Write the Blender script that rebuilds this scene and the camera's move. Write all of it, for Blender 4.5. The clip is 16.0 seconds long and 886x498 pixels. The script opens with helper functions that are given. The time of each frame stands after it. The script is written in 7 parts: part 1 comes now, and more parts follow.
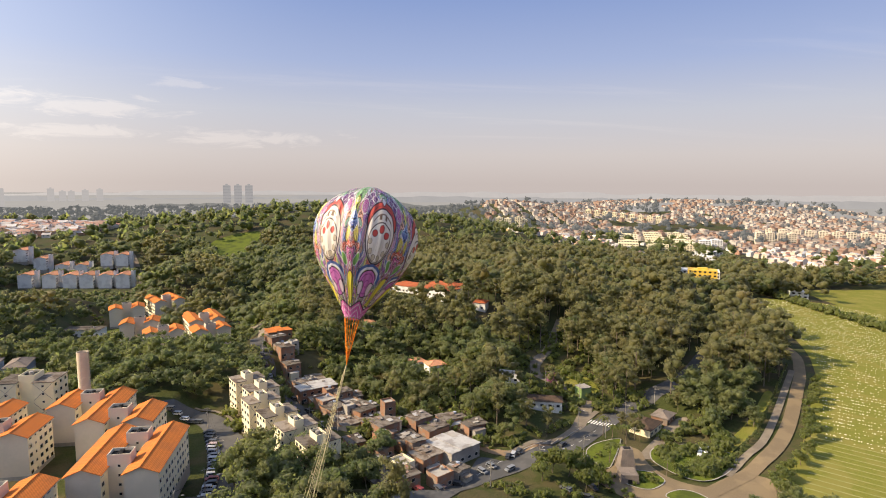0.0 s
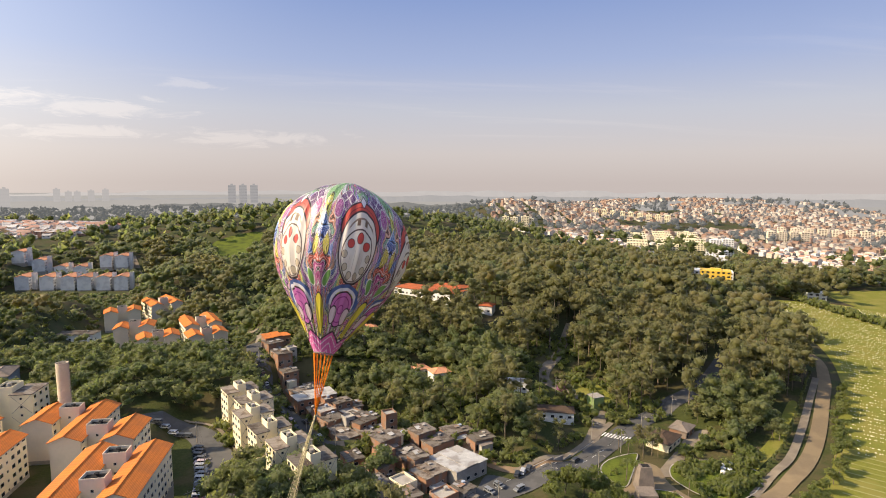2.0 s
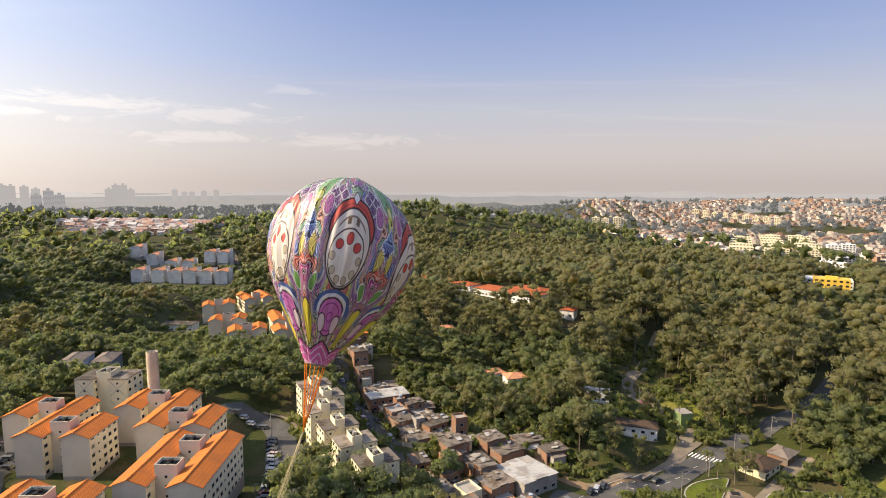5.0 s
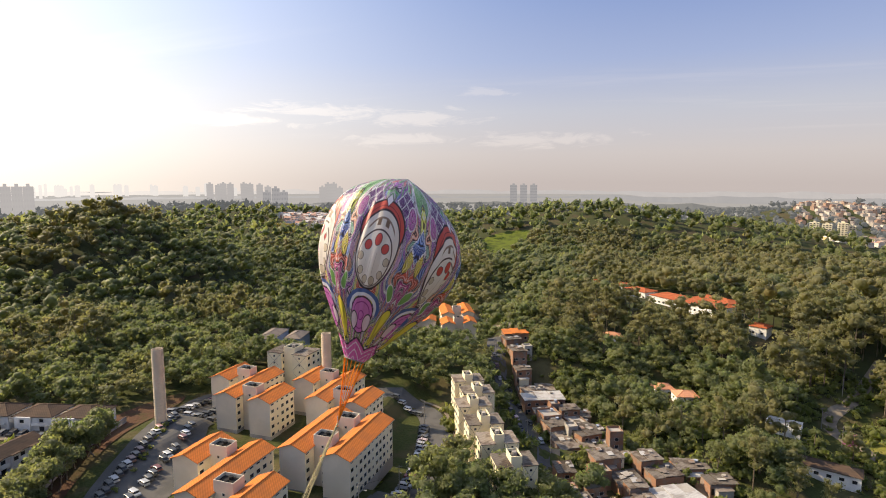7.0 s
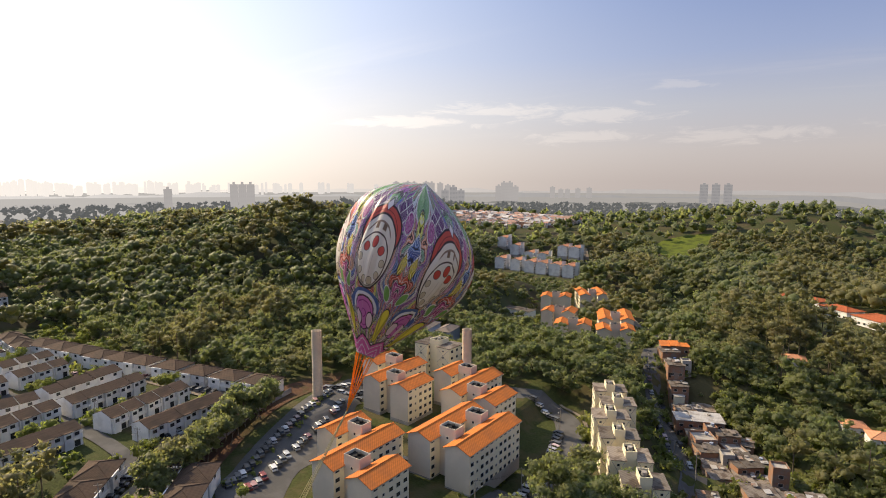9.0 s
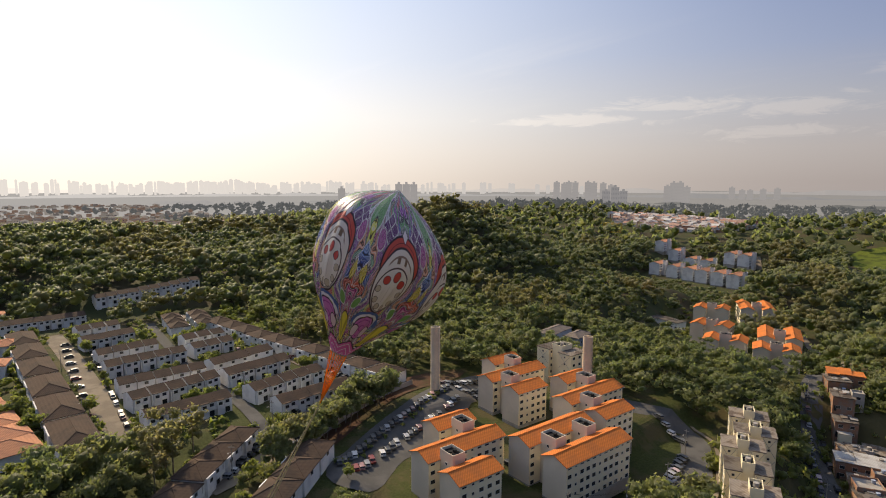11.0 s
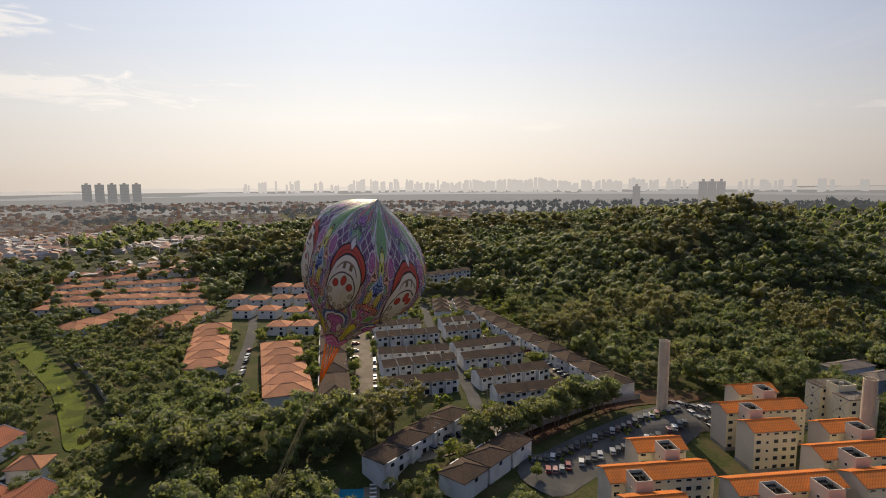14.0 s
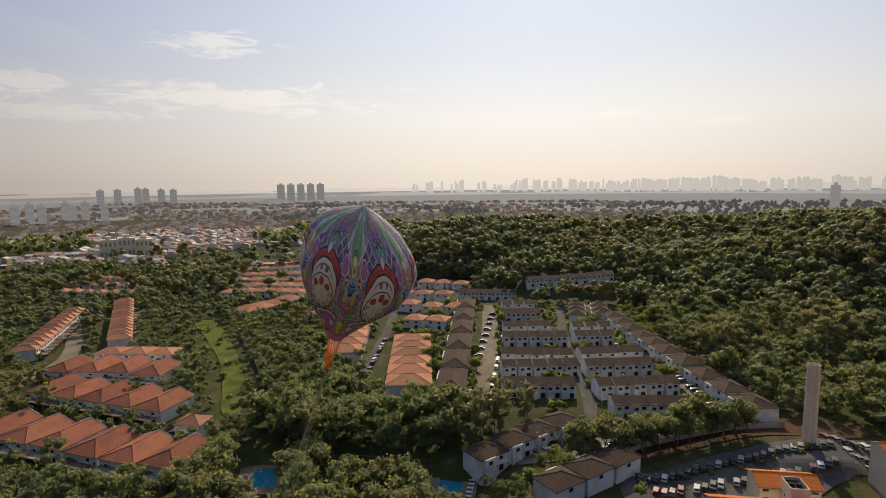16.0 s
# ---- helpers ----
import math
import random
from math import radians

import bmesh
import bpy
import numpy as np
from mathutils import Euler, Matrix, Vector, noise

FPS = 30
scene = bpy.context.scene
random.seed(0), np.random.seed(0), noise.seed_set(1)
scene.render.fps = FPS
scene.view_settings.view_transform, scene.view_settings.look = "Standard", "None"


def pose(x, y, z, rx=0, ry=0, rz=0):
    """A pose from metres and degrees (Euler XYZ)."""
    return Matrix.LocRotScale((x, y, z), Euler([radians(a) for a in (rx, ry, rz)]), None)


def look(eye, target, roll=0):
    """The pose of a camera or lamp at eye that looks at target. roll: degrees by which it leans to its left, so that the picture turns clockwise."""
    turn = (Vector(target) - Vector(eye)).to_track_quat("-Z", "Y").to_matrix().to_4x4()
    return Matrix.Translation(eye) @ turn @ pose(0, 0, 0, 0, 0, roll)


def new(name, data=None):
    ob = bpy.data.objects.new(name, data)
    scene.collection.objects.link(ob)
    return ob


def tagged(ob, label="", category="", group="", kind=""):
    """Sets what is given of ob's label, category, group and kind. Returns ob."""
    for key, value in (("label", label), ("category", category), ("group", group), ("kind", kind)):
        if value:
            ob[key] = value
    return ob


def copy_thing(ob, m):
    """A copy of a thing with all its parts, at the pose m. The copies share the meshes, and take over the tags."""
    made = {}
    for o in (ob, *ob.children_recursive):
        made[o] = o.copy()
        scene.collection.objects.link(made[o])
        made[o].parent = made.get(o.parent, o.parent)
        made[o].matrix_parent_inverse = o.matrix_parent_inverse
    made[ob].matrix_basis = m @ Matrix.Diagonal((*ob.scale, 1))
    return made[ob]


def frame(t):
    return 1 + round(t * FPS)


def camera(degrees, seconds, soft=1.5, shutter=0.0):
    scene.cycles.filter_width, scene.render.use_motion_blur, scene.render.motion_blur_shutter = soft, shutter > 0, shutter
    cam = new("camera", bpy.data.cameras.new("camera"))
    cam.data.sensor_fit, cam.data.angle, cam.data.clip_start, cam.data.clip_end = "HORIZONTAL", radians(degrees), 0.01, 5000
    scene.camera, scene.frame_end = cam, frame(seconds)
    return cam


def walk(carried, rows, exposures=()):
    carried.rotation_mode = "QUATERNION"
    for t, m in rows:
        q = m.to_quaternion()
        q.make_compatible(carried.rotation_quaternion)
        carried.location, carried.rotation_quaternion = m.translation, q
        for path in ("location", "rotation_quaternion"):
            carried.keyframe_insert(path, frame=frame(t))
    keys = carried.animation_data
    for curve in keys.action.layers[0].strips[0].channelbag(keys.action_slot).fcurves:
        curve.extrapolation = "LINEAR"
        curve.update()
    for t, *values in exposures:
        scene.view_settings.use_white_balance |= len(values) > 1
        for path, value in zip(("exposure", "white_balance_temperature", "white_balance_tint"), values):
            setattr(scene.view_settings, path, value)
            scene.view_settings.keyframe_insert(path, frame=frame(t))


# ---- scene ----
cam = camera(76.0, 16.0, soft=1.0)
METRES, EYE, TILT, LEAN, TURN = 110.0, 88.0, 0.0, 0.0, -9.8
ROWS = [
    (0.0, 0.0, 0.0, 0.0, 0.04, -6.56, -0.31),
    (0.5, 0.0002, 0.0394, 0.0011, 0.0, -6.61, -0.3),
    (1.0, 0.0004, 0.0747, 0.0021, -0.0, -6.67, -0.27),
    (1.5, 0.0056, 0.1052, -0.0044, 0.05, -6.57, -0.14),
    (2.0, 0.0057, 0.1281, -0.0034, 0.61, -6.64, -0.13),
    (2.5, 0.008, 0.1452, -0.0044, 0.79, -6.64, -0.09),
    (3.0, 0.0085, 0.1577, -0.0054, 1.63, -6.64, -0.06),
    (5.5, 0.0822, 0.1942, -0.0083, 14.1, -6.59, 0.04),
    (6.0, 0.1041, 0.2053, -0.0079, 19.42, -6.63, 0.02),
    (6.5, 0.1284, 0.216, -0.0069, 23.87, -6.67, -0.01),
    (7.0, 0.1526, 0.2285, -0.0063, 28.42, -6.7, -0.04),
    (7.5, 0.1772, 0.2425, -0.0056, 32.79, -6.74, -0.04),
    (8.0, 0.2013, 0.2587, -0.0047, 37.13, -6.77, -0.07),
    (8.5, 0.226, 0.2766, -0.0035, 41.77, -6.81, -0.13),
    (11.0, 0.3376, 0.4134, 0.004, 62.56, -6.91, -0.15),
    (11.5, 0.3553, 0.4495, 0.005, 66.65, -6.93, -0.11),
    (12.0, 0.3694, 0.4889, 0.0065, 71.03, -6.98, -0.02),
    (12.5, 0.3798, 0.5303, 0.0077, 75.57, -7.03, 0.06),
    (13.0, 0.3886, 0.5729, 0.0093, 81.45, -7.06, 0.14),
    (13.5, 0.3946, 0.617, 0.0113, 86.86, -7.09, 0.25),
    (14.0, 0.3969, 0.662, 0.0129, 92.53, -7.1, 0.38),
    (14.5, 0.3972, 0.7077, 0.015, 98.48, -7.09, 0.49),
    (15.0, 0.3939, 0.7532, 0.0169, 103.77, -7.06, 0.56),
    (15.5, 0.3871, 0.7913, 0.0185, 107.62, -7.05, 0.64),
    (16.0, 0.384, 0.8171, 0.0191, 108.98, -7.04, 0.72),
]
EXPOSURES = [(t, e, 6650, 10) for t, e in ((0.0, 0.66), (5.5, 0.66), (8.5, 0.53), (11.0, 0.1), (13.0, -0.18), (14.5, -0.27), (16.0, -0.31))]
walk(cam, [(t, pose(0, 0, EYE, TILT, LEAN, TURN) @ pose(METRES * x, METRES * y, METRES * z, 90 + pitch, roll, yaw)) for t, x, y, z, yaw, pitch, roll in ROWS], EXPOSURES)

# ---- daylight ----
SUN_YAW, SUN_UP = radians(89), radians(34)
SUN_WAY = Vector((-math.sin(SUN_YAW) * math.cos(SUN_UP), math.cos(SUN_YAW) * math.cos(SUN_UP), math.sin(SUN_UP)))
lamp = bpy.data.lights.new("sun", "SUN")
lamp.energy, lamp.angle, lamp.color = 5.0, radians(0.6), (1.0, 0.82, 0.57)
sun = new("sun", lamp)
sun.matrix_basis = look((0, 0, 0), -SUN_WAY)


class Graph:
    """Short calls for building node trees."""

    def __init__(self, tree):
        self.tree = tree
        tree.nodes.clear()

    def put(self, socket, value):
        if isinstance(value, bpy.types.NodeSocket):
            self.tree.links.new(value, socket)
        elif value is not None:
            if isinstance(value, (tuple, list)) and len(value) == 3 and socket.type == "RGBA":
                value = (*value, 1)
            socket.default_value = value

    def node(self, kind):
        return self.tree.nodes.new(kind)

    def math(self, op, a, b=None, c=None, clamp=False):
        n = self.node("ShaderNodeMath")
        n.operation, n.use_clamp = op, clamp
        for k, v in enumerate((a, b, c)):
            if v is not None:
                self.put(n.inputs[k], v)
        return n.outputs[0]

    def vec(self, op, a, b=None):
        n = self.node("ShaderNodeVectorMath")
        n.operation = op
        self.put(n.inputs[0], a)
        if b is not None:
            self.put(n.inputs[1], b)
        return n.outputs["Value"] if op in ("DOT_PRODUCT", "LENGTH") else n.outputs[0]

    def mix(self, f, a, b, blend="MIX"):
        n = self.node("ShaderNodeMix")
        n.data_type, n.blend_type = "RGBA", blend
        self.put(n.inputs[0], f), self.put(n.inputs[6], a), self.put(n.inputs[7], b)
        return n.outputs[2]

    def ramp(self, f, stops, mode="LINEAR"):
        n = self.node("ShaderNodeValToRGB")
        n.color_ramp.interpolation = mode
        while len(n.color_ramp.elements) < len(stops):
            n.color_ramp.elements.new(0.5)
        for e, (at, col) in zip(n.color_ramp.elements, stops):
            e.position, e.color = at, (*col, 1)
        self.put(n.inputs[0], f)
        return n.outputs[0]

    def noise(self, scale, detail=3, where=None, rough=0.55, distortion=0.0):
        n = self.node("ShaderNodeTexNoise")
        n.inputs["Scale"].default_value, n.inputs["Detail"].default_value = scale, detail
        n.inputs["Roughness"].default_value, n.inputs["Distortion"].default_value = rough, distortion
        if where is not None:
            self.put(n.inputs["Vector"], where)
        return n.outputs["Fac"]

    def step(self, lo, hi, v):
        n = self.node("ShaderNodeMapRange")
        n.interpolation_type = "SMOOTHSTEP"
        self.put(n.inputs[0], v)
        n.inputs[1].default_value, n.inputs[2].default_value = lo, hi
        return n.outputs[0]

    def place(self):
        return self.node("ShaderNodeNewGeometry").outputs["Position"]


# ---- sky ----
world = bpy.data.worlds.new("sky")
world.use_nodes = True
scene.world = world
g = Graph(world.node_tree)
sky = g.node("ShaderNodeTexSky")
sky.sky_type, sky.sun_disc = "NISHITA", False
sky.sun_elevation, sky.sun_rotation = SUN_UP, -SUN_YAW
sky.air_density, sky.dust_density, sky.ozone_density, sky.altitude = 1.0, 3.0, 1.5, 750
way = g.node("ShaderNodeTexCoord").outputs["Generated"]
sep = g.node("ShaderNodeSeparateXYZ")
g.put(sep.inputs[0], way)
up = sep.outputs["Z"]
toward = g.math("MAXIMUM", g.vec("DOT_PRODUCT", way, tuple(SUN_WAY)), 0.0)
glow = g.math("MULTIPLY", g.math("POWER", toward, 3.0), 1.0)
glow2 = g.math("MULTIPLY", g.math("POWER", toward, 50.0), 1.0)
clear = g.mix(1.0, sky.outputs[0], (0.115, 0.115, 0.125), "MULTIPLY")
hazy = g.ramp(up, [(0.0, (0.56, 0.49, 0.47)), (0.05, (0.60, 0.54, 0.53)), (0.12, (0.53, 0.535, 0.60)), (0.2, (0.36, 0.43, 0.65)), (0.3, (0.235, 0.325, 0.60)), (0.7, (0.26, 0.36, 0.62))])
air = g.mix(0.88, clear, hazy)
air = g.mix(glow, air, g.ramp(up, [(0.0, (2.2, 1.98, 1.7)), (0.1, (2.1, 2.03, 1.9)), (0.2, (1.62, 1.7, 1.8)), (0.3, (1.33, 1.47, 1.72)), (0.6, (1.22, 1.38, 1.7))]))
air = g.mix(glow2, air, (2.1, 2.1, 2.1))
# thin streaks of cloud
flat = g.node("ShaderNodeCombineXYZ")
g.put(flat.inputs[0], g.math("DIVIDE", sep.outputs["X"], g.math("ADD", g.math("MAXIMUM", up, 0.0), 0.06)))
g.put(flat.inputs[1], g.math("DIVIDE", sep.outputs["Y"], g.math("ADD", g.math("MAXIMUM", up, 0.0), 0.06)))
stretch = g.node("ShaderNodeMapping")
stretch.inputs["Rotation"].default_value = (0, 0, radians(-35))
stretch.inputs["Scale"].default_value = (0.32, 1.3, 1)
g.put(stretch.inputs[0], flat.outputs[0])
wisp = g.step(0.53, 0.74, g.noise(1.0, 6, stretch.outputs[0], 0.6, 0.6))
band = g.math("MULTIPLY", g.step(0.05, 0.10, up), g.math("SUBTRACT", 1.0, g.step(0.20, 0.27, up)))
puff = g.math("MULTIPLY", g.math("MULTIPLY", wisp, band), 0.10)
# single flat clouds: bearing and height of their middle, half width and half depth in degrees, thickness
round_way = g.math("ARCTAN2", g.math("MULTIPLY", sep.outputs["X"], -57.3), g.math("MULTIPLY", sep.outputs["Y"], 57.3))
bear, rise = g.math("MULTIPLY", round_way, 57.3), g.math("MULTIPLY", g.math("ARCSINE", up), 57.3)
ragged = g.node("ShaderNodeCombineXYZ")
g.put(ragged.inputs[0], g.math("MULTIPLY", bear, 0.22)), g.put(ragged.inputs[1], g.math("MULTIPLY", rise, 1.1))
rag = g.math("MULTIPLY", g.math("SUBTRACT", g.noise(1.0, 6, ragged.outputs[0], 0.66, 0.9), 0.5), 4.2)
for az, el, wide, deep, thick in ((22.5, 6.3, 8, 0.8, 0.45), (23, 4.3, 7, 0.6, 0.4), (10, 4.2, 9, 0.7, 0.35), (40, 5.7, 7, 0.6, 0.7), (31, 6.9, 7, 0.7, 0.55), (14.5, 8.7, 2.5, 0.4, 0.25),
                                  (120.5, 12.3, 5, 1.1, 0.8), (136, 8, 5, 1.1, 0.75), (119, 7.6, 14, 1.3, 0.95), (133, 5.8, 8, 0.8, 0.6), (82.5, 5.8, 2.4, 0.5, 0.4), (73, 4.9, 2.4, 0.4, 0.4)):
    a, b = g.math("DIVIDE", g.math("SUBTRACT", bear, az), wide), g.math("DIVIDE", g.math("SUBTRACT", rise, el), deep)
    d = g.math("SQRT", g.math("ADD", g.math("MULTIPLY", a, a), g.math("MULTIPLY", b, b)))
    puff = g.math("MAXIMUM", puff, g.math("MULTIPLY", g.step(1.1, 0.2, g.math("ADD", d, rag)), thick * 0.7))
air = g.mix(puff, air, g.mix(glow, (0.95, 0.86, 0.80), (2.3, 2.2, 2.05)))
back = g.node("ShaderNodeBackground")
g.put(back.inputs[0], air)
back.inputs[1].default_value = 0.71
g.put(g.node("ShaderNodeOutputWorld").inputs[0], back.outputs[0])


# ---- materials ----
def surface(name, colour, other=None, rough=0.85, coarse=0.3, fine=3.0, bump=0.15, far=0.1, metal=0.0, leaf=0.0, shade=None, pattern=None, spread=0.25):
    """A material that varies at two scales; other: a second colour that breaks through; leaf: share of light let through;
    shade: (dark, light) factors drawn per object; pattern: a function of the graph that returns a height and a colour factor."""
    m = bpy.data.materials.new(name)
    m.use_nodes = True
    g = Graph(m.node_tree)
    where = g.place()
    big, small = g.noise(coarse, 4, where), g.noise(fine, 4, where)
    dark = tuple(c * (1 - spread) for c in colour)
    light = tuple(min(1, c * (1 + spread)) for c in colour)
    col = g.mix(small, dark, light)
    if other:
        col = g.mix(g.step(0.45, 0.62, big), col, other)
    else:
        col = g.mix(g.math("MULTIPLY", big, 0.5), col, tuple(c * 0.75 for c in colour))
    height = small
    if pattern:
        height, factor = pattern(g, where)
        col = g.mix(1.0, col, factor, "MULTIPLY")
        height = g.math("ADD", height, g.math("MULTIPLY", small, 0.3))
    if shade:
        pick = g.node("ShaderNodeObjectInfo").outputs["Random"]
        col = g.mix(1.0, col, g.ramp(pick, shade), "MULTIPLY")
    b = g.node("ShaderNodeBsdfPrincipled")
    g.put(b.inputs["Base Color"], col)
    b.inputs["Roughness"].default_value, b.inputs["Metallic"].default_value = rough, metal
    b.inputs["Specular IOR Level"].default_value = 0.5 if rough < 0.7 else 0.06
    if bump:
        n = g.node("ShaderNodeBump")
        n.inputs["Strength"].default_value, n.inputs["Distance"].default_value = bump, far
        g.put(n.inputs["Height"], height)
        g.put(b.inputs["Normal"], n.outputs[0])
    out = b.outputs[0]
    if leaf:
        t = g.node("ShaderNodeBsdfTranslucent")
        g.put(t.inputs[0], g.mix(1.0, col, (1.35, 1.25, 0.6), "MULTIPLY"))
        s = g.node("ShaderNodeMixShader")
        s.inputs[0].default_value = leaf
        g.put(s.inputs[1], out), g.put(s.inputs[2], t.outputs[0])
        out = s.outputs[0]
    g.put(g.node("ShaderNodeOutputMaterial").inputs[0], out)
    return m


def tile_rows(pitch):
    """Courses of roof tiles: bands of pitch metres by height and along both plan directions."""
    def made(g, where):
        sep = g.node("ShaderNodeSeparateXYZ")
        g.put(sep.inputs[0], g.node("ShaderNodeTexCoord").outputs["Object"])
        a = g.math("PINGPONG", g.math("DIVIDE", sep.outputs["Z"], pitch * 0.5), 1.0)
        b = g.math("PINGPONG", g.math("DIVIDE", g.math("ADD", sep.outputs["X"], sep.outputs["Y"]), pitch), 1.0)
        h = g.math("ADD", g.math("MULTIPLY", a, 0.5), b)
        f = g.math("ADD", 0.72, g.math("MULTIPLY", h, 0.25))
        c = g.node("ShaderNodeCombineColor")
        for k in range(3):
            g.put(c.inputs[k], f)
        return h, c.outputs[0]
    return made


def foliage(name, a, b, c, leaf=0.62):
    """Leaves: the hue drifts from tree to tree and from leaf to leaf."""
    m = bpy.data.materials.new(name)
    m.use_nodes = True
    g = Graph(m.node_tree)
    where = g.place()
    drift = g.noise(0.09, 2, where)
    pick = g.node("ShaderNodeNewGeometry").outputs["Random Per Island"]
    col = g.mix(g.step(0.35, 0.65, drift), a, b)
    col = g.mix(g.math("MULTIPLY", g.step(0.55, 0.75, g.noise(0.035, 2, where)), 0.7), col, c)
    col = g.mix(1.0, col, g.ramp(pick, [(0, (0.86, 0.86, 0.86)), (0.6, (1, 1, 1)), (1, (1.14, 1.14, 1.12))]), "MULTIPLY")
    col = g.mix(1.0, col, g.ramp(g.noise(2.6, 4, where, 0.75), [(0.32, (0.84, 0.85, 0.86)), (0.5, (1, 1, 1)), (0.68, (1.18, 1.17, 1.14))]), "MULTIPLY")
    sprays = g.node("ShaderNodeBump")
    sprays.inputs["Strength"].default_value, sprays.inputs["Distance"].default_value = 0.45, 0.6
    g.put(sprays.inputs["Height"], g.noise(0.9, 5, where, 0.7))
    d = g.node("ShaderNodeBsdfPrincipled")
    g.put(d.inputs["Base Color"], col), g.put(d.inputs["Normal"], sprays.outputs[0])
    d.inputs["Roughness"].default_value = 0.5
    d.inputs["Specular IOR Level"].default_value = 0.4
    d.inputs["Sheen Weight"].default_value, d.inputs["Sheen Roughness"].default_value = 0.35, 0.65
    g.put(d.inputs["Sheen Tint"], (0.9, 0.87, 0.66))
    t = g.node("ShaderNodeBsdfTranslucent")
    g.put(t.inputs[0], g.mix(1.0, col, (1.85, 1.85, 1.8), "MULTIPLY")), g.put(t.inputs["Normal"], sprays.outputs[0])
    s = g.node("ShaderNodeMixShader")
    s.inputs[0].default_value = leaf
    g.put(s.inputs[1], d.outputs[0]), g.put(s.inputs[2], t.outputs[0])
    g.put(g.node("ShaderNodeOutputMaterial").inputs[0], s.outputs[0])
    return m


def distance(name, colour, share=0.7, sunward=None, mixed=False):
    """Far backdrop: miles of bright haze painted in, mostly as glow, brighter sunward."""
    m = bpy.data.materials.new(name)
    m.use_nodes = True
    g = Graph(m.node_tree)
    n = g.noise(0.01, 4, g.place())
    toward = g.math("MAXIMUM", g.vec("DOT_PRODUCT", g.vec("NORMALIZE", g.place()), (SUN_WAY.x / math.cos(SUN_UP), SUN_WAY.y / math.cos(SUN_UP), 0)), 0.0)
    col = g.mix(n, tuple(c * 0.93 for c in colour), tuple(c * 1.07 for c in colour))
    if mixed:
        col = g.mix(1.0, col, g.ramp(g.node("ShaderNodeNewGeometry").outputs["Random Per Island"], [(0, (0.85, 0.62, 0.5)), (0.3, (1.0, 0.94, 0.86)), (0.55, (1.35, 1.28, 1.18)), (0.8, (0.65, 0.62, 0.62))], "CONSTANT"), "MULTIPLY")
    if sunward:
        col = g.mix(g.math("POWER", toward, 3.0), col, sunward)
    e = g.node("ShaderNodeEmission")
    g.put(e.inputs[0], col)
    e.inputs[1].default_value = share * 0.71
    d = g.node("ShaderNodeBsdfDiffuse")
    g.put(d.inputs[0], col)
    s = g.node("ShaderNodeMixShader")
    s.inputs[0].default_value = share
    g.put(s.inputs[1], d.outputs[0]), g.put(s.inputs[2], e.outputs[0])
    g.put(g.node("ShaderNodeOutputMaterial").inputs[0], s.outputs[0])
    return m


FAR_LAND = distance("far_land_painted_haze", (0.42, 0.40, 0.38), 0.9, (0.56, 0.54, 0.52))
TONES = [(0, (0.8, 0.8, 0.8)), (1, (1.15, 1.12, 1.1))]
SOIL = surface("earth_and_grass", (0.052, 0.06, 0.019), (0.085, 0.072, 0.034), coarse=0.09, fine=1.1, bump=0.8, far=0.4, spread=0.55)
FLOOR = surface("woodland_floor", (0.055, 0.062, 0.026), (0.072, 0.06, 0.034), coarse=0.05, fine=0.8, bump=0.5, far=0.3)
LAWN = surface("mown_lawn", (0.165, 0.165, 0.031), (0.205, 0.185, 0.046), coarse=0.08, fine=1.6, bump=0.5, spread=0.38)
MEADOW = surface("rough_meadow", (0.105, 0.128, 0.02), (0.065, 0.08, 0.018), coarse=0.11, fine=1.0, spread=0.45, bump=0.5, far=0.3)
DRY = surface("dry_pale_grass", (0.27, 0.25, 0.10), (0.22, 0.22, 0.07), coarse=0.2, fine=1.5, bump=0.3)
ASPHALT = surface("worn_asphalt", (0.085, 0.082, 0.078), (0.11, 0.105, 0.10), coarse=0.12, fine=4, bump=0.1)
PAVING = surface("dusty_concrete_paving", (0.18, 0.148, 0.113), (0.23, 0.19, 0.14), coarse=0.15, fine=3, bump=0.1)
TAN = surface("tan_dusty_asphalt", (0.185, 0.14, 0.088), (0.22, 0.165, 0.10), coarse=0.12, fine=3, bump=0.1)
BANK = surface("dark_red_earth_bank", (0.095, 0.052, 0.032), (0.07, 0.055, 0.025), coarse=0.1, fine=1.5, bump=0.6, far=0.3)
EARTH = surface("red_bare_earth", (0.185, 0.115, 0.066), (0.24, 0.165, 0.10), coarse=0.1, fine=1.5, bump=0.4)
CREAM = surface("cream_painted_render", (0.80, 0.70, 0.50), (0.75, 0.65, 0.46), coarse=0.08, fine=1.5, bump=0.08, shade=[(0, (0.93, 0.93, 0.93)), (1, (1.03, 1.03, 1.02))], spread=0.06)
GABLE = surface("beige_gable_render", (0.64, 0.55, 0.43), (0.58, 0.50, 0.39), coarse=0.08, fine=1.5, bump=0.08, spread=0.06)
PALE = surface("pale_painted_render", (0.78, 0.68, 0.46), (0.72, 0.63, 0.44), coarse=0.15, fine=1.5, bump=0.08, spread=0.06)
WHITE = surface("white_painted_render", (0.74, 0.72, 0.68), (0.62, 0.60, 0.57), coarse=0.2, fine=2, bump=0.08, spread=0.06)
GREY = surface("weathered_concrete", (0.36, 0.33, 0.29), (0.28, 0.25, 0.22), coarse=0.15, fine=2, bump=0.15)
UMBER = surface("brown_stained_concrete", (0.21, 0.17, 0.14), (0.16, 0.135, 0.115), coarse=0.3, fine=2, bump=0.2)
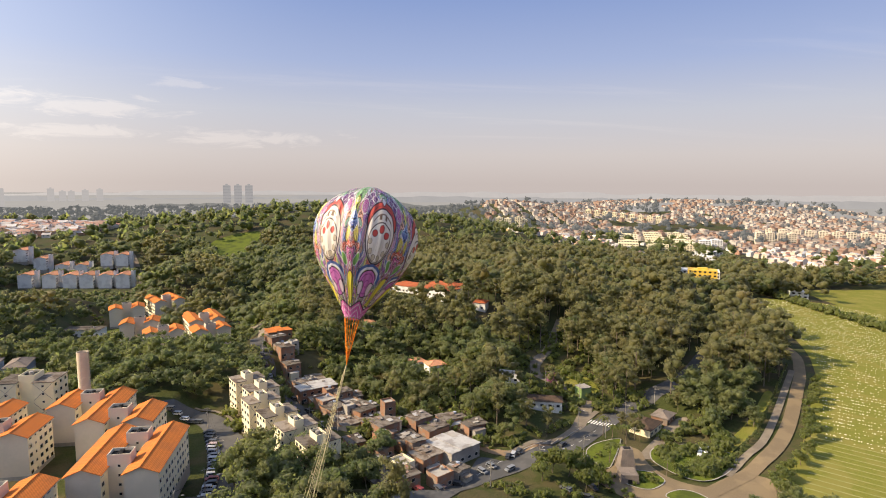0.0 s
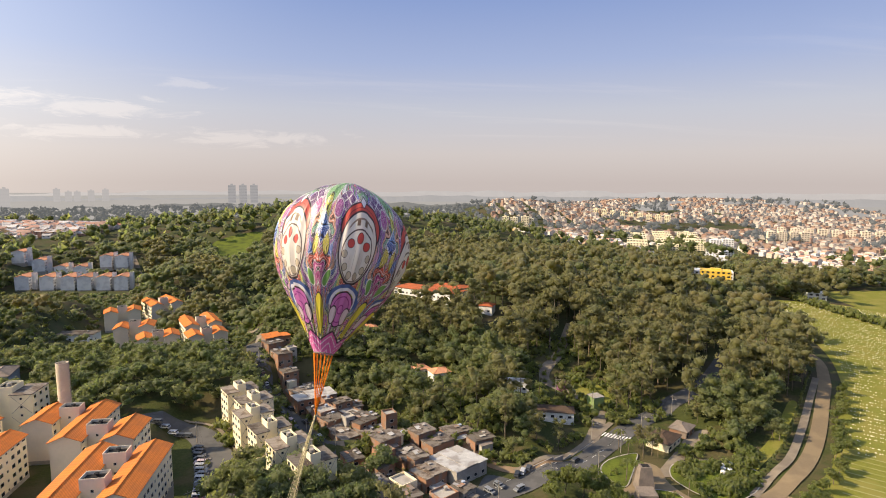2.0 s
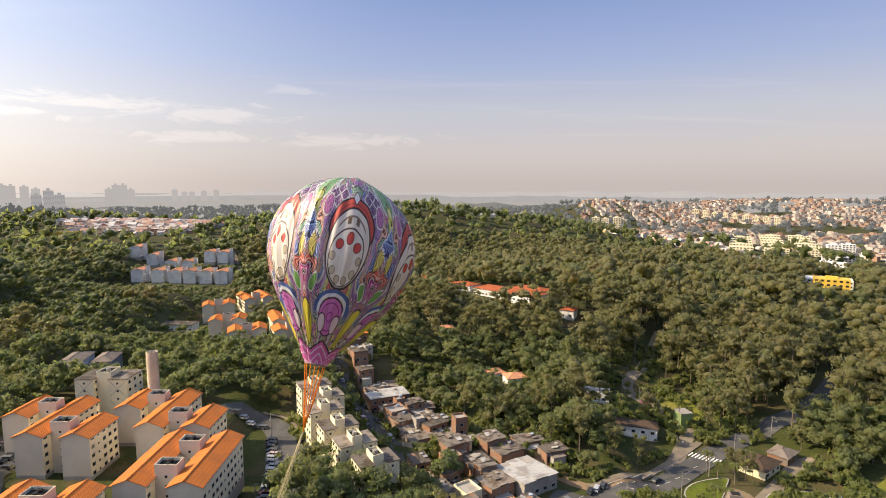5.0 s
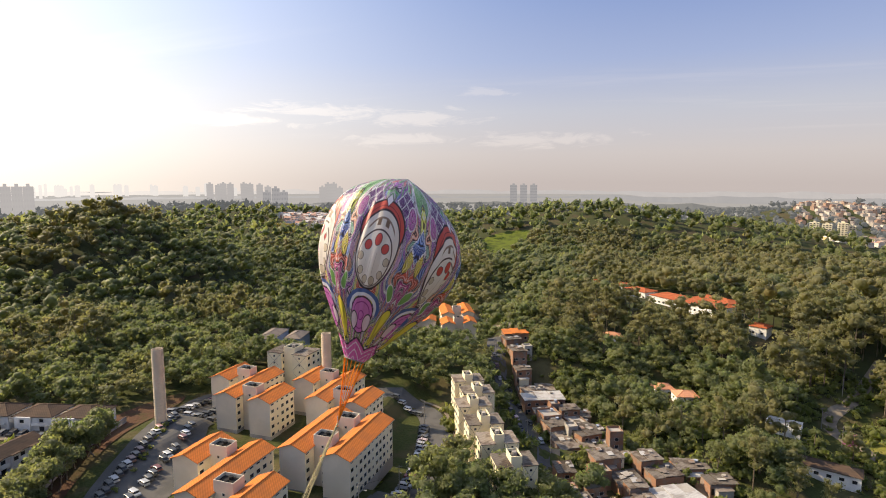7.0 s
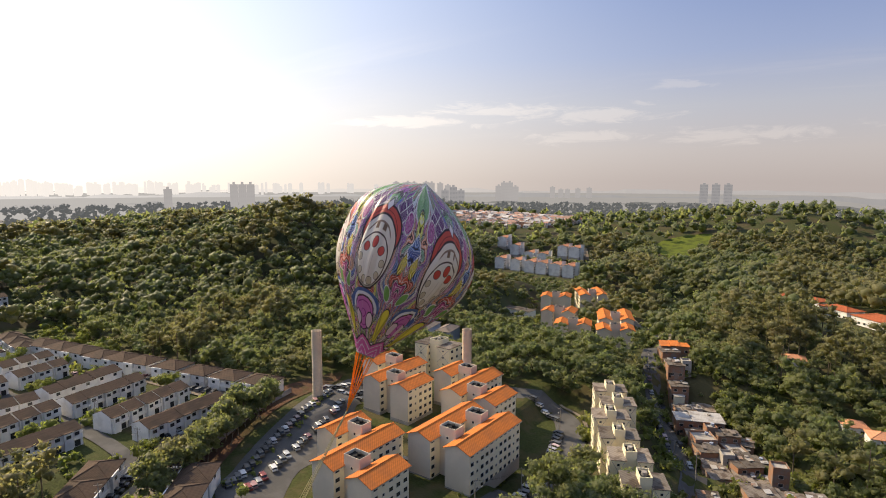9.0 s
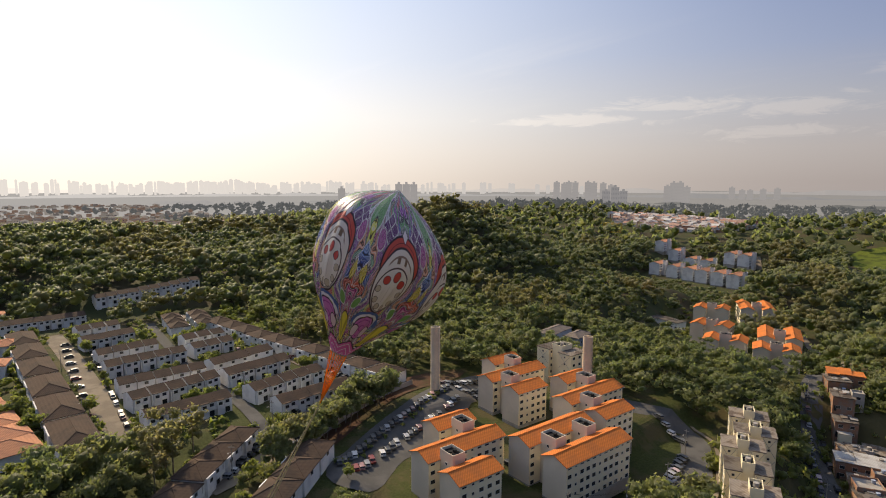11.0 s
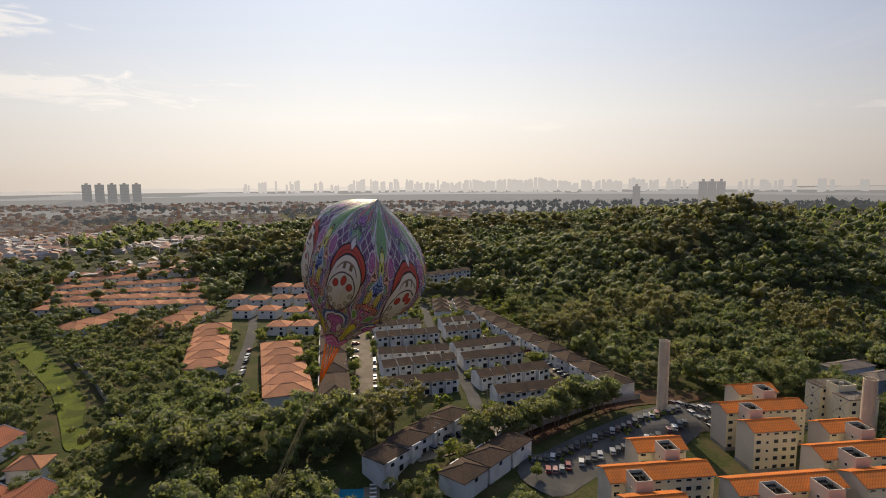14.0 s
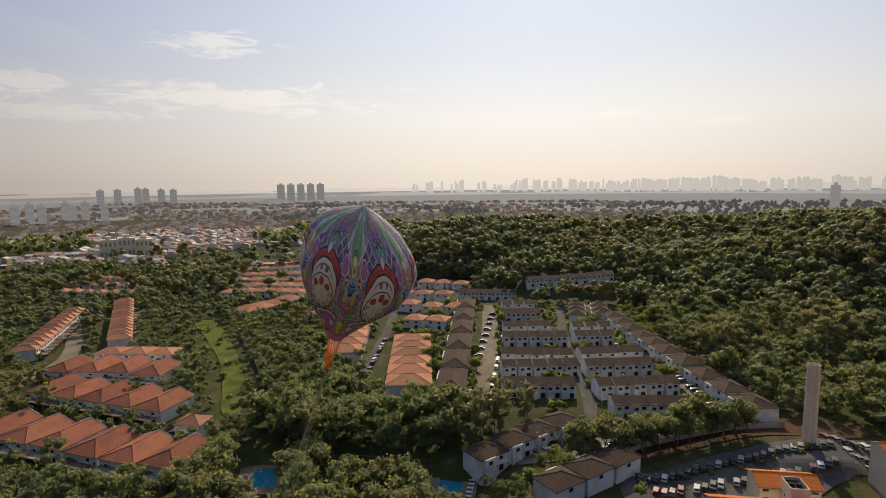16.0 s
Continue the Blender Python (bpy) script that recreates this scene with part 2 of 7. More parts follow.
TOWER = surface("tan_tower_concrete", (0.60, 0.50, 0.37), (0.53, 0.44, 0.33), coarse=0.12, fine=1.5, bump=0.1)
BRICK = surface("bare_hollow_brick", (0.29, 0.16, 0.10), (0.24, 0.19, 0.155), coarse=0.35, fine=3, bump=0.3, shade=TONES)
ORANGE = surface("orange_clay_roof_tile", (0.60, 0.185, 0.045), (0.50, 0.165, 0.05), coarse=0.2, fine=2, bump=0.3, far=0.06, pattern=tile_rows(0.4))
TERRA = surface("terracotta_roof_tile", (0.56, 0.27, 0.15), (0.48, 0.235, 0.14), coarse=0.2, fine=2, bump=0.3, far=0.06, pattern=tile_rows(0.4), shade=TONES)
CLAY_RED = surface("red_clay_roof_tile", (0.345, 0.135, 0.078), (0.28, 0.115, 0.072), coarse=0.2, fine=2, bump=0.3, far=0.06, pattern=tile_rows(0.4), shade=TONES)
SCHOOL = surface("bright_red_roof_tile", (0.40, 0.115, 0.05), (0.34, 0.10, 0.045), coarse=0.2, fine=2, bump=0.3, far=0.06, pattern=tile_rows(0.4))
BROWN = surface("brown_concrete_roof_tile", (0.10, 0.068, 0.049), (0.08, 0.058, 0.044), coarse=0.2, fine=2, bump=0.3, far=0.06, pattern=tile_rows(0.4))
SHEET = surface("fibre_cement_sheet", (0.21, 0.18, 0.15), (0.11, 0.085, 0.068), coarse=0.35, fine=2.5, bump=0.5, pattern=tile_rows(0.7), shade=[(0, (0.6, 0.6, 0.6)), (0.6, (1, 1, 1)), (1, (1.35, 1.32, 1.28))])
ZINC = surface("pale_metal_sheet", (0.46, 0.44, 0.41), (0.30, 0.27, 0.24), coarse=0.25, fine=2, rough=0.5, bump=0.4, pattern=tile_rows(0.7))
DARK = surface("dark_bitumen", (0.03, 0.028, 0.026), rough=0.7)
GLASS = surface("dark_window_glass", (0.03, 0.032, 0.035), rough=0.12, bump=0, spread=0.1)
FRAME = surface("pale_window_frame", (0.55, 0.52, 0.46), rough=0.5, bump=0)
TIMBER = surface("grey_pole_concrete", (0.30, 0.27, 0.23), fine=6)
BARK = surface("pale_bark", (0.20, 0.16, 0.115), (0.13, 0.10, 0.075), coarse=1.0, fine=6, bump=0.5)
RUBBER = surface("black_rubber", (0.02, 0.02, 0.02), rough=0.8)
PAINT = surface("car_paint", (0.8, 0.8, 0.8), rough=0.35, bump=0, spread=0.02, shade=[(0, (0.8, 0.8, 0.8)), (0.14, (0.5, 0.51, 0.53)), (0.3, (0.16, 0.17, 0.18)), (0.5, (0.03, 0.03, 0.035)), (0.86, (0.08, 0.085, 0.09)), (0.94, (0.3, 0.04, 0.03)), (1, (0.75, 0.75, 0.75))])
WATER = surface("pool_water", (0.02, 0.22, 0.34), rough=0.05, bump=0.02, spread=0.1)
BLUE = surface("blue_grey_render", (0.34, 0.38, 0.46), (0.3, 0.33, 0.4), coarse=0.1, bump=0.05)
COURT = surface("dark_court_paint", (0.035, 0.05, 0.045), (0.05, 0.06, 0.055), coarse=0.2, fine=2, bump=0.05)
YELLOW = surface("yellow_painted_sheet", (0.75, 0.48, 0.06), rough=0.6, bump=0.1)
GREEN = surface("green_painted_sheet", (0.20, 0.28, 0.10), rough=0.6, bump=0.1)
STONES = surface("weathered_grave_stone", (0.64, 0.59, 0.44), (0.48, 0.45, 0.26), coarse=0.25, fine=1.2, rough=0.8, bump=0, spread=0.5)
LINE = surface("road_marking_paint", (0.72, 0.70, 0.64), rough=0.7, fine=8)
ROPE = surface("orange_cord", (0.85, 0.30, 0.03), rough=0.7, bump=0.1, leaf=0.3)
LINEN = surface("pale_tether_line", (0.44, 0.38, 0.22), rough=0.7, bump=0)
LEAF_A = foliage("broadleaf_leaves", (0.11, 0.138, 0.042), (0.157, 0.168, 0.05), (0.186, 0.164, 0.058))
LEAF_B = foliage("eucalyptus_leaves", (0.15, 0.15, 0.05), (0.18, 0.165, 0.058), (0.2, 0.16, 0.063))
LEAF_C = foliage("garden_leaves", (0.12, 0.145, 0.024), (0.145, 0.16, 0.03), (0.165, 0.15, 0.036))
LEAF_P = foliage("pink_blossom", (0.30, 0.10, 0.22), (0.38, 0.14, 0.28), (0.30, 0.12, 0.2))


# ---- the land ----
def smooth(e0, e1, v):
    k = min(1.0, max(0.0, (v - e0) / (e1 - e0)))
    return k * k * (3 - 2 * k)


HILLS = [  # centre x, y, height, spread x, y
    (-338, 358, 26, 51, 51), (-382, 278, 26, 51, 102), (-506, 17, 24, 105, 86), (29, 883, 49, 192, 95),
    (-652, 882, 29, 260, 106), (190, 500, 22, 110, 110), (975, 1539, 53, 520, 266), (-797, 520, 24, 148, 260),
    (353, 1255, 29, 110, 110), (367, 1261, 16, 110, 138), (60, 400, 14, 70, 50), (-568, 313, 26, 77, 246), (-426, 382, 18, 77, 50), (-250, 230, 6, 62, 66),
]
PADS = [  # x0, x1, y0, y1, level, margin
    (-128, -44, 116, 214, 0.5, 16), (-335, -140, 22, 150, 4.5, 45), (-136, -90, 62, 110, 3.0, 10),
    (-262, -166, -32, 40, 4.5, 14), (-390, -264, -120, 40, 5.0, 30), (-150, -76, -125, -14, 2.0, 16), (-300, -152, -215, -60, 3.5, 20),
    (-100, -68, -6, 70, -1.0, 12), (-60, -8, 168, 246, -5.0, 10), (0, 60, 176, 208, -12.5, 12),
    (84, 140, 160, 232, -15.5, 14), (-166, -74, 348, 478, -14.0, 40), (-300, -195, 500, 650, -12.0, 45), (-20, 36, 226, 262, -15.0, 12), (-30, 36, 258, 282, -14.0, 16),
    (30, 62, 262, 296, -9.0, 12), (100, 135, 235, 285, -15.0, 14), (-134, -122, 158, 175, 4.5, 8),
]


def ground(x, y):
    """The height of the land."""
    z = -6 - 8 * math.tanh((x - 15) / 60)
    for cx, cy, top, sx, sy in HILLS:
        z += top * math.exp(-0.5 * (((x - cx) / sx) ** 2 + ((y - cy) / sy) ** 2))
    for x0, x1, y0, y1, level, edge in PADS:
        d = math.hypot(max(x0 - x, 0, x - x1), max(y0 - y, 0, y - y1))
        if d < edge:
            z += (level - z) * (1 - smooth(0, edge, d))
    return z


# ---- building helpers ----
def mesh(name, verts, faces, mats, slots=None, uv=None):
    me = bpy.data.meshes.new(name)
    me.from_pydata(verts, [], faces)
    for m in mats:
        me.materials.append(m)
    if slots is not None:
        me.polygons.foreach_set("material_index", slots)
    if uv is not None:
        layer = me.uv_layers.new(name="UVMap")
        layer.data.foreach_set("uv", uv)
    me.update()
    return me


def part(name, bm, material, parent, label="", at=None):
    """One mesh object under a thing or a part."""
    if isinstance(bm, bmesh.types.BMesh):
        me = bpy.data.meshes.new(name)
        bm.to_mesh(me)
        bm.free()
        for m in material if isinstance(material, (list, tuple)) else [material]:
            me.materials.append(m)
    else:
        me = bm
    ob = new(name, me)
    ob.parent = parent
    if at is not None:
        ob.matrix_basis = at
    if label:
        ob["label"] = label
    return ob


def thing(name, m, label, category, group="", kind=""):
    ob = new(name)
    ob.empty_display_size = 0.5
    ob.matrix_basis = m
    return tagged(ob, label, category, group, kind)


def box(bm, x0, x1, y0, y1, z0, z1, slot=0, top=None):
    """A box; top: (inset x, inset y) of its upper face."""
    ix, iy = top or (0, 0)
    lo = [bm.verts.new(p) for p in ((x0, y0, z0), (x1, y0, z0), (x1, y1, z0), (x0, y1, z0))]
    hi = [bm.verts.new(p) for p in ((x0 + ix, y0 + iy, z1), (x1 - ix, y0 + iy, z1), (x1 - ix, y1 - iy, z1), (x0 + ix, y1 - iy, z1))]
    fs = [bm.faces.new(lo[::-1]), bm.faces.new(hi)] + [bm.faces.new((lo[k], lo[(k + 1) % 4], hi[(k + 1) % 4], hi[k])) for k in range(4)]
    for f in fs:
        f.material_index = slot
    return fs


def rod(bm, a, b, r0, r1, n=6, slot=0):
    a, b = Vector(a), Vector(b)
    q = (b - a).to_track_quat("Z", "Y")
    rings = [[bm.verts.new(p + q @ Vector((r * math.cos(k * math.tau / n), r * math.sin(k * math.tau / n), 0))) for k in range(n)] for p, r in ((a, r0), (b, r1))]
    for k in range(n):
        bm.faces.new((rings[0][k], rings[0][(k + 1) % n], rings[1][(k + 1) % n], rings[1][k])).material_index = slot
    bm.faces.new(rings[1]).material_index = slot
    bm.faces.new(rings[0][::-1]).material_index = slot


def tube(bm, line, r, n=4):
    """One continuous thin tube along points."""
    rings = []
    for k, p in enumerate(line):
        q = (line[min(k + 1, len(line) - 1)] - line[max(k - 1, 0)]).to_track_quat("Z", "Y")
        rings.append([bm.verts.new(p + q @ Vector((r * math.cos(i * math.tau / n), r * math.sin(i * math.tau / n), 0))) for i in range(n)])
    for a, b in zip(rings, rings[1:]):
        for i in range(n):
            bm.faces.new((a[i], a[(i + 1) % n], b[(i + 1) % n], b[i]))


def gable(bm, x0, x1, y0, y1, z, rise, along="y", over=0.5, thick=0.18, slot=0):
    """A gabled roof slab over the rectangle, ridge along x or y."""
    x0, x1, y0, y1 = x0 - over, x1 + over, y0 - over, y1 + over
    def at(u, v, w):
        return bm.verts.new((v, u, w) if along == "y" else (u, v, w))
    u0, u1, v0, v1 = (y0, y1, x0, x1) if along == "y" else (x0, x1, y0, y1)
    vm = (v0 + v1) / 2
    drop = rise * over / (vm - v0)
    ends = []
    for u in (u0, u1):
        ends.append([at(u, v0, z - drop), at(u, vm, z + rise), at(u, v1, z - drop), at(u, v1, z - drop - thick), at(u, vm, z + rise - thick), at(u, v0, z - drop - thick)])
    for k in range(6):
        bm.faces.new((ends[0][k], ends[0][(k + 1) % 6], ends[1][(k + 1) % 6], ends[1][k])).material_index = slot
    bm.faces.new(ends[0][::-1]).material_index = slot
    bm.faces.new(ends[1]).material_index = slot
    bmesh.ops.recalc_face_normals(bm, faces=bm.faces)


def hip(bm, x0, x1, y0, y1, z, rise, over=0.5, slot=0, ridge=0.35):
    """A hipped roof with its eaves' thickness and ridge caps."""
    x0, x1, y0, y1 = x0 - over, x1 + over, y0 - over, y1 + over
    long_x = x1 - x0 > y1 - y0
    s = min(x1 - x0, y1 - y0) / 2
    lo = [bm.verts.new(p) for p in ((x0, y0, z - 0.2), (x1, y0, z - 0.2), (x1, y1, z - 0.2), (x0, y1, z - 0.2))]
    mid = [bm.verts.new(p) for p in ((x0, y0, z), (x1, y0, z), (x1, y1, z), (x0, y1, z))]
    if long_x:
        a, b = (x0 + s, (y0 + y1) / 2, z + rise), (max(x1 - s, x0 + s + 0.3), (y0 + y1) / 2, z + rise)
    else:
        a, b = ((x0 + x1) / 2, y0 + s, z + rise), ((x0 + x1) / 2, max(y1 - s, y0 + s + 0.3), z + rise)
    p, q = bm.verts.new(a), bm.verts.new(b)
    fs = [bm.faces.new(lo[::-1])] + [bm.faces.new((lo[k], lo[(k + 1) % 4], mid[(k + 1) % 4], mid[k])) for k in range(4)]
    if long_x:
        fs += [bm.faces.new(f) for f in ((mid[0], mid[1], q, p), (mid[1], mid[2], q), (mid[2], mid[3], p, q), (mid[3], mid[0], p))]
    else:
        fs += [bm.faces.new(f) for f in ((mid[0], mid[1], p), (mid[1], mid[2], q, p), (mid[2], mid[3], q), (mid[3], mid[0], p, q))]
    for f in fs:
        f.material_index = slot
    r = 0.13
    rod(bm, a, b, r, r, 5, slot)
    for c, e in zip(((x0, y0, z), (x1, y0, z), (x1, y1, z), (x0, y1, z)), (a, b, b, a) if long_x else (a, a, b, b)):
        rod(bm, c, e, r, r, 5, slot)


def spot(x, y, turn=0.0, up=0.0):
    return pose(x, y, ground(x, y) + up, 0, 0, turn)


# ---- the ground ----
def reach(k):
    """Spacing of the ground's net: fine in the middle, wide far off."""
    return 560 * k + 4300 * k ** 7


NET = 280
xs = [reach(2 * k / NET - 1) - 60 for k in range(NET + 1)]
ys = [reach(2 * k / NET - 1) + 190 for k in range(NET + 1)]
land = [(x, y, ground(x, y)) for y in ys for x in xs]
W = NET + 1
quads = [(j * W + i, j * W + i + 1, (j + 1) * W + i + 1, (j + 1) * W + i) for j in range(NET) for i in range(NET)]
# past 1500 m the land glows with haze painted into its colour
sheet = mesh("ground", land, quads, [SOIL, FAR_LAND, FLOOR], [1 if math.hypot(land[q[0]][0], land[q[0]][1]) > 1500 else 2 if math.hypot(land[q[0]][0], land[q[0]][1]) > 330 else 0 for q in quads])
sheet.polygons.foreach_set("use_smooth", [True] * len(quads))
tagged(new("ground", sheet), "hilly green and brown land under woods and houses", "ground", kind="structure")


def strip(name, line, width, material, label, category, kind="structure", up=0.22, step=3.0, across=4):
    """A band laid on the land along a line of (x, y) corners, rounded off at the turns."""
    pts = [Vector(p) for p in line]
    fine = []
    for k in range(len(pts) - 1):
        a, b = pts[max(k - 1, 0)], pts[k]
        c, d = pts[k + 1], pts[min(k + 2, len(pts) - 1)]
        n = max(2, int((c - b).length / step))
        for i in range(n):
            t = i / n
            fine.append(0.5 * (2 * b + (c - a) * t + (2 * a - 5 * b + 4 * c - d) * t * t + (3 * b - 3 * c + d - a) * t ** 3))
    fine.append(pts[-1])
    verts, faces = [], []
    for k, p in enumerate(fine):
        w = fine[min(k + 1, len(fine) - 1)] - fine[max(k - 1, 0)]
        side = Vector((-w.y, w.x)).normalized()
        for i in range(across + 1):
            q = p + side * (i / across - 0.5) * width
            verts.append((q.x, q.y, ground(q.x, q.y) + up))
    m = across + 1
    for k in range(len(fine) - 1):
        for i in range(across):
            faces.append((k * m + i, (k + 1) * m + i, (k + 1) * m + i + 1, k * m + i + 1))
    ob = new(name, mesh(name, [tuple(v) for v in verts], faces, [material]))
    for k in fine:
        CLEAR.append((k.x, k.y, width / 2 + 1.5))
    return tagged(ob, label, category, kind=kind)


def curve(corners, n=5):
    """A closed outline rounded through its corners."""
    out, m = [], len(corners)
    for k in range(m):
        a, b, c, d = (Vector(corners[(k + i) % m]) for i in (-1, 0, 1, 2))
        for i in range(n):
            t = i / n
            p = 0.5 * (2 * b + (c - a) * t + (2 * a - 5 * b + 4 * c - d) * t * t + (3 * b - 3 * c + d - a) * t ** 3)
            out.append((p.x, p.y))
    return out


def clip(poly, axis, bound, keep):
    """The part of a polygon on one side of an axis-parallel line."""
    out = []
    for p, q in zip(poly, poly[1:] + poly[:1]):
        a, b = (p[axis] - bound) * keep, (q[axis] - bound) * keep
        if a >= 0:
            out.append(p)
        if (a > 0 > b) or (a < 0 < b):
            t = a / (a - b)
            out.append((p[0] + (q[0] - p[0]) * t, p[1] + (q[1] - p[1]) * t))
    return out


def patch(name, corners, material, label, category, up=0.18, step=4.0, clear=True, kind="structure", rounded=True):
    """A piece of ground inside an outline of (x, y) corners, laid on the land."""
    line = curve(corners) if rounded else list(corners)
    x0, y0 = min(c[0] for c in line), min(c[1] for c in line)
    nx, ny = int((max(c[0] for c in line) - x0) / step) + 1, int((max(c[1] for c in line) - y0) / step) + 1
    verts, faces = [], []
    def inside(x, y):
        odd = False
        for (ax, ay), (bx, by) in zip(line, line[1:] + line[:1]):
            if (ay > y) != (by > y) and x < (bx - ax) * (y - ay) / (by - ay) + ax:
                odd = not odd
        return odd
    for i in range(nx):
        band = clip(clip(line, 0, x0 + i * step, 1), 0, x0 + (i + 1) * step, -1)
        for j in range(ny):
            cell = clip(clip(band, 1, y0 + j * step, 1), 1, y0 + (j + 1) * step, -1) if len(band) > 2 else []
            if len(cell) > 2:
                n = len(verts)
                verts += [(x, y, ground(x, y) + up) for x, y in cell]
                faces.append(tuple(range(n, n + len(cell))))
                if clear:
                    CLEAR.append((x0 + (i + 0.5) * step, y0 + (j + 0.5) * step, step * 0.8))
    me = mesh(name, verts, faces, [material])
    return tagged(new(name, me), label, category, kind=kind), inside


CLEAR = []  # discs (x, y, r) kept free of wood trees

# roads, yards and lawns
strip("road", [(0, 152), (24, 162), (40, 178), (58, 186), (79, 197), (102, 215), (121, 230), (140, 241), (175, 262), (215, 300)], 9, ASPHALT, "worn grey asphalt road through the valley", "road")
strip("pavement", [(58, 195), (79, 206), (98, 221), (112, 233)], 2.5, PAVING, "pale concrete footway beside the road", "pavement", up=0.35)
strip("road", [(91, 211), (108, 236), (114, 252), (104, 278), (102, 291), (112, 302), (122, 318), (140, 350)], 5.5, PAVING, "dusty side lane climbing past a green kiosk", "road", up=0.2)
strip("road", [(40, 226), (46, 212), (52, 200), (62, 195), (79, 201)], 4.5, EARTH, "curved dirt lane below the brick houses", "road", up=0.2)
strip("road", [(-3, 205), (-8, 226), (-24, 256), (-38, 284), (-46, 305), (-50, 322), (-60, 340)], 8, ASPHALT, "narrow asphalt street between brick houses", "road")
patch("pavement", [(86, 178), (94, 160), (118, 150), (142, 150), (148, 160), (141, 173), (133, 168), (122, 166), (113, 173), (110, 184), (112, 196), (104, 200), (97, 186)], TAN, "dusty forecourt of the burial park", "pavement", up=0.3, step=2.5)
strip("road", [(106, 157), (116, 161), (130, 167), (146, 174), (165, 186), (187, 205), (218, 236), (241, 260), (262, 290), (268, 330)], 5.6, TAN, "tan avenue along the burial park", "road", up=0.4)
strip("footway", [(133, 172), (145, 180), (161, 189.5), (184, 210), (213, 238), (238, 262)], 3.0, PAVING, "pale footway beside the avenue", "pavement", up=0.46)
BEDS = [[(94, 176), (97, 170), (102, 168), (109, 172), (108, 178), (101, 181)], [(113, 188), (114, 180), (117, 174), (122, 170), (129, 171), (138, 176), (145, 184), (140, 193), (132, 197), (119, 196)],
        [(90, 195), (93, 184), (99, 190), (106, 200), (109, 206), (97, 203)], [(104, 163), (110, 166), (115, 164), (117, 158), (110, 157)]]
for outline in BEDS:
    patch("planting_bed", outline, MEADOW, "kerbed green bed at the burial park's gate", "flower bed", up=0.42, step=3)
    ring = curve(outline, 3)
    strip("kerb", ring + ring[:1], 0.4, GREY, "pale kerb round a planting bed", "kerb", up=0.5, step=2, across=1)
patch("meadow", [(141, 184), (163, 197), (180, 212), (203, 234), (201, 237), (177, 215), (160, 201), (140, 188)], LAWN, "mown grass beside the footway", "lawn", up=0.2, step=3)
strip("road", [(-86, 222), (-74, 227), (-64, 231), (-54, 226), (-46, 212), (-39, 198), (-37, 181), (-40, 163), (-43, 140)], 10, ASPHALT, "curved asphalt car lane beside the apartment blocks", "road", up=0.3)
strip("footway", [(-62, 238), (-50, 232), (-40.5, 216), (-33, 200), (-30.8, 183), (-32, 166)], 1.4, PAVING, "pale kerbed footway round the curved lane", "pavement", up=0.4, across=1)
patch("car_park", [(-140, 192), (-128, 150), (-104, 108), (-86, 112), (-98, 132), (-98, 150), (-117, 175), (-118, 200), (-128, 215)], ASPHALT, "asphalt car park full of cars", "car park", up=0.35, step=1.5)
patch("car_park", [(-98, 116), (-52, 116), (-52, 216), (-120, 216), (-116, 175), (-98, 152)], SOIL, "worn grass court between apartment blocks", "ground", up=0.25, step=1.5)
patch("embankment", [(-142, 190), (-134, 150), (-110, 104), (-118, 100), (-140, 130), (-152, 165), (-150, 192)], BANK, "bare red earth bank above the car park", "embankment", up=0.3, step=1.5)
LAWN_EDGE = [(147, 158), (172, 182), (194, 203), (224, 233), (247, 256), (282, 308), (318, 400), (330, 424), (398, 412), (420, 360), (400, 260), (330, 120), (240, 60), (170, 90)]
patch("burial_lawn", LAWN_EDGE, LAWN, "sunny mown lawn with rows of small grave stones", "lawn", up=0.25, step=2.5)
patch("meadow", [(405, 372), (432, 464), (520, 466), (600, 420), (560, 300), (450, 300)], LAWN, "bright green open lawn", "lawn", up=0.25, step=6)
patch("meadow", [(-159, 706), (-162, 748), (-136, 773), (-111, 774), (-109, 734), (-114, 683), (-128, 661)], MEADOW, "bright grassy clearing on the wooded hill", "meadow", up=0.4, step=6)
patch("meadow", [(-256, -126), (-264, -119), (-246, -101), (-198, -65), (-175, -49), (-156, -41), (-138, -30), (-134, -36), (-156, -49), (-188, -69), (-225, -99)], MEADOW, "long strip of bright rough grass", "meadow", up=0.35, step=2)
patch("meadow", [(-196, 300), (-168, 322), (-152, 344), (-148, 338), (-160, 314), (-188, 292)], MEADOW, "long grass plot below a shed", "meadow", up=0.35, step=3)
patch("meadow", [(-170, 396), (-158, 418), (-140, 426), (-128, 420), (-146, 396)], MEADOW, "grassy plot beside a long shed", "meadow", up=0.35, step=2)
patch("meadow", [(106, 254), (106, 272), (118, 290), (126, 284), (124, 256)], LAWN, "rough grass slope beside the lane", "meadow", up=0.15, step=2)
patch("forecourt", [(36, 178), (48, 181), (56, 188), (48, 194), (42, 186), (34, 182)], ASPHALT, "patched asphalt yard with parked cars", "car park", up=0.16, step=1.5)
strip("road", [(-122, 478), (-106, 454), (-85, 419), (-70, 402), (-56, 382), (-50, 340)], 4.5, PAVING, "pale street beside the valley blocks", "road", up=0.35)
strip("road", [(-196, 566), (-200, 600), (-216, 645), (-240, 690)], 7, PAVING, "pale street up to the far slab blocks", "road", up=0.35)
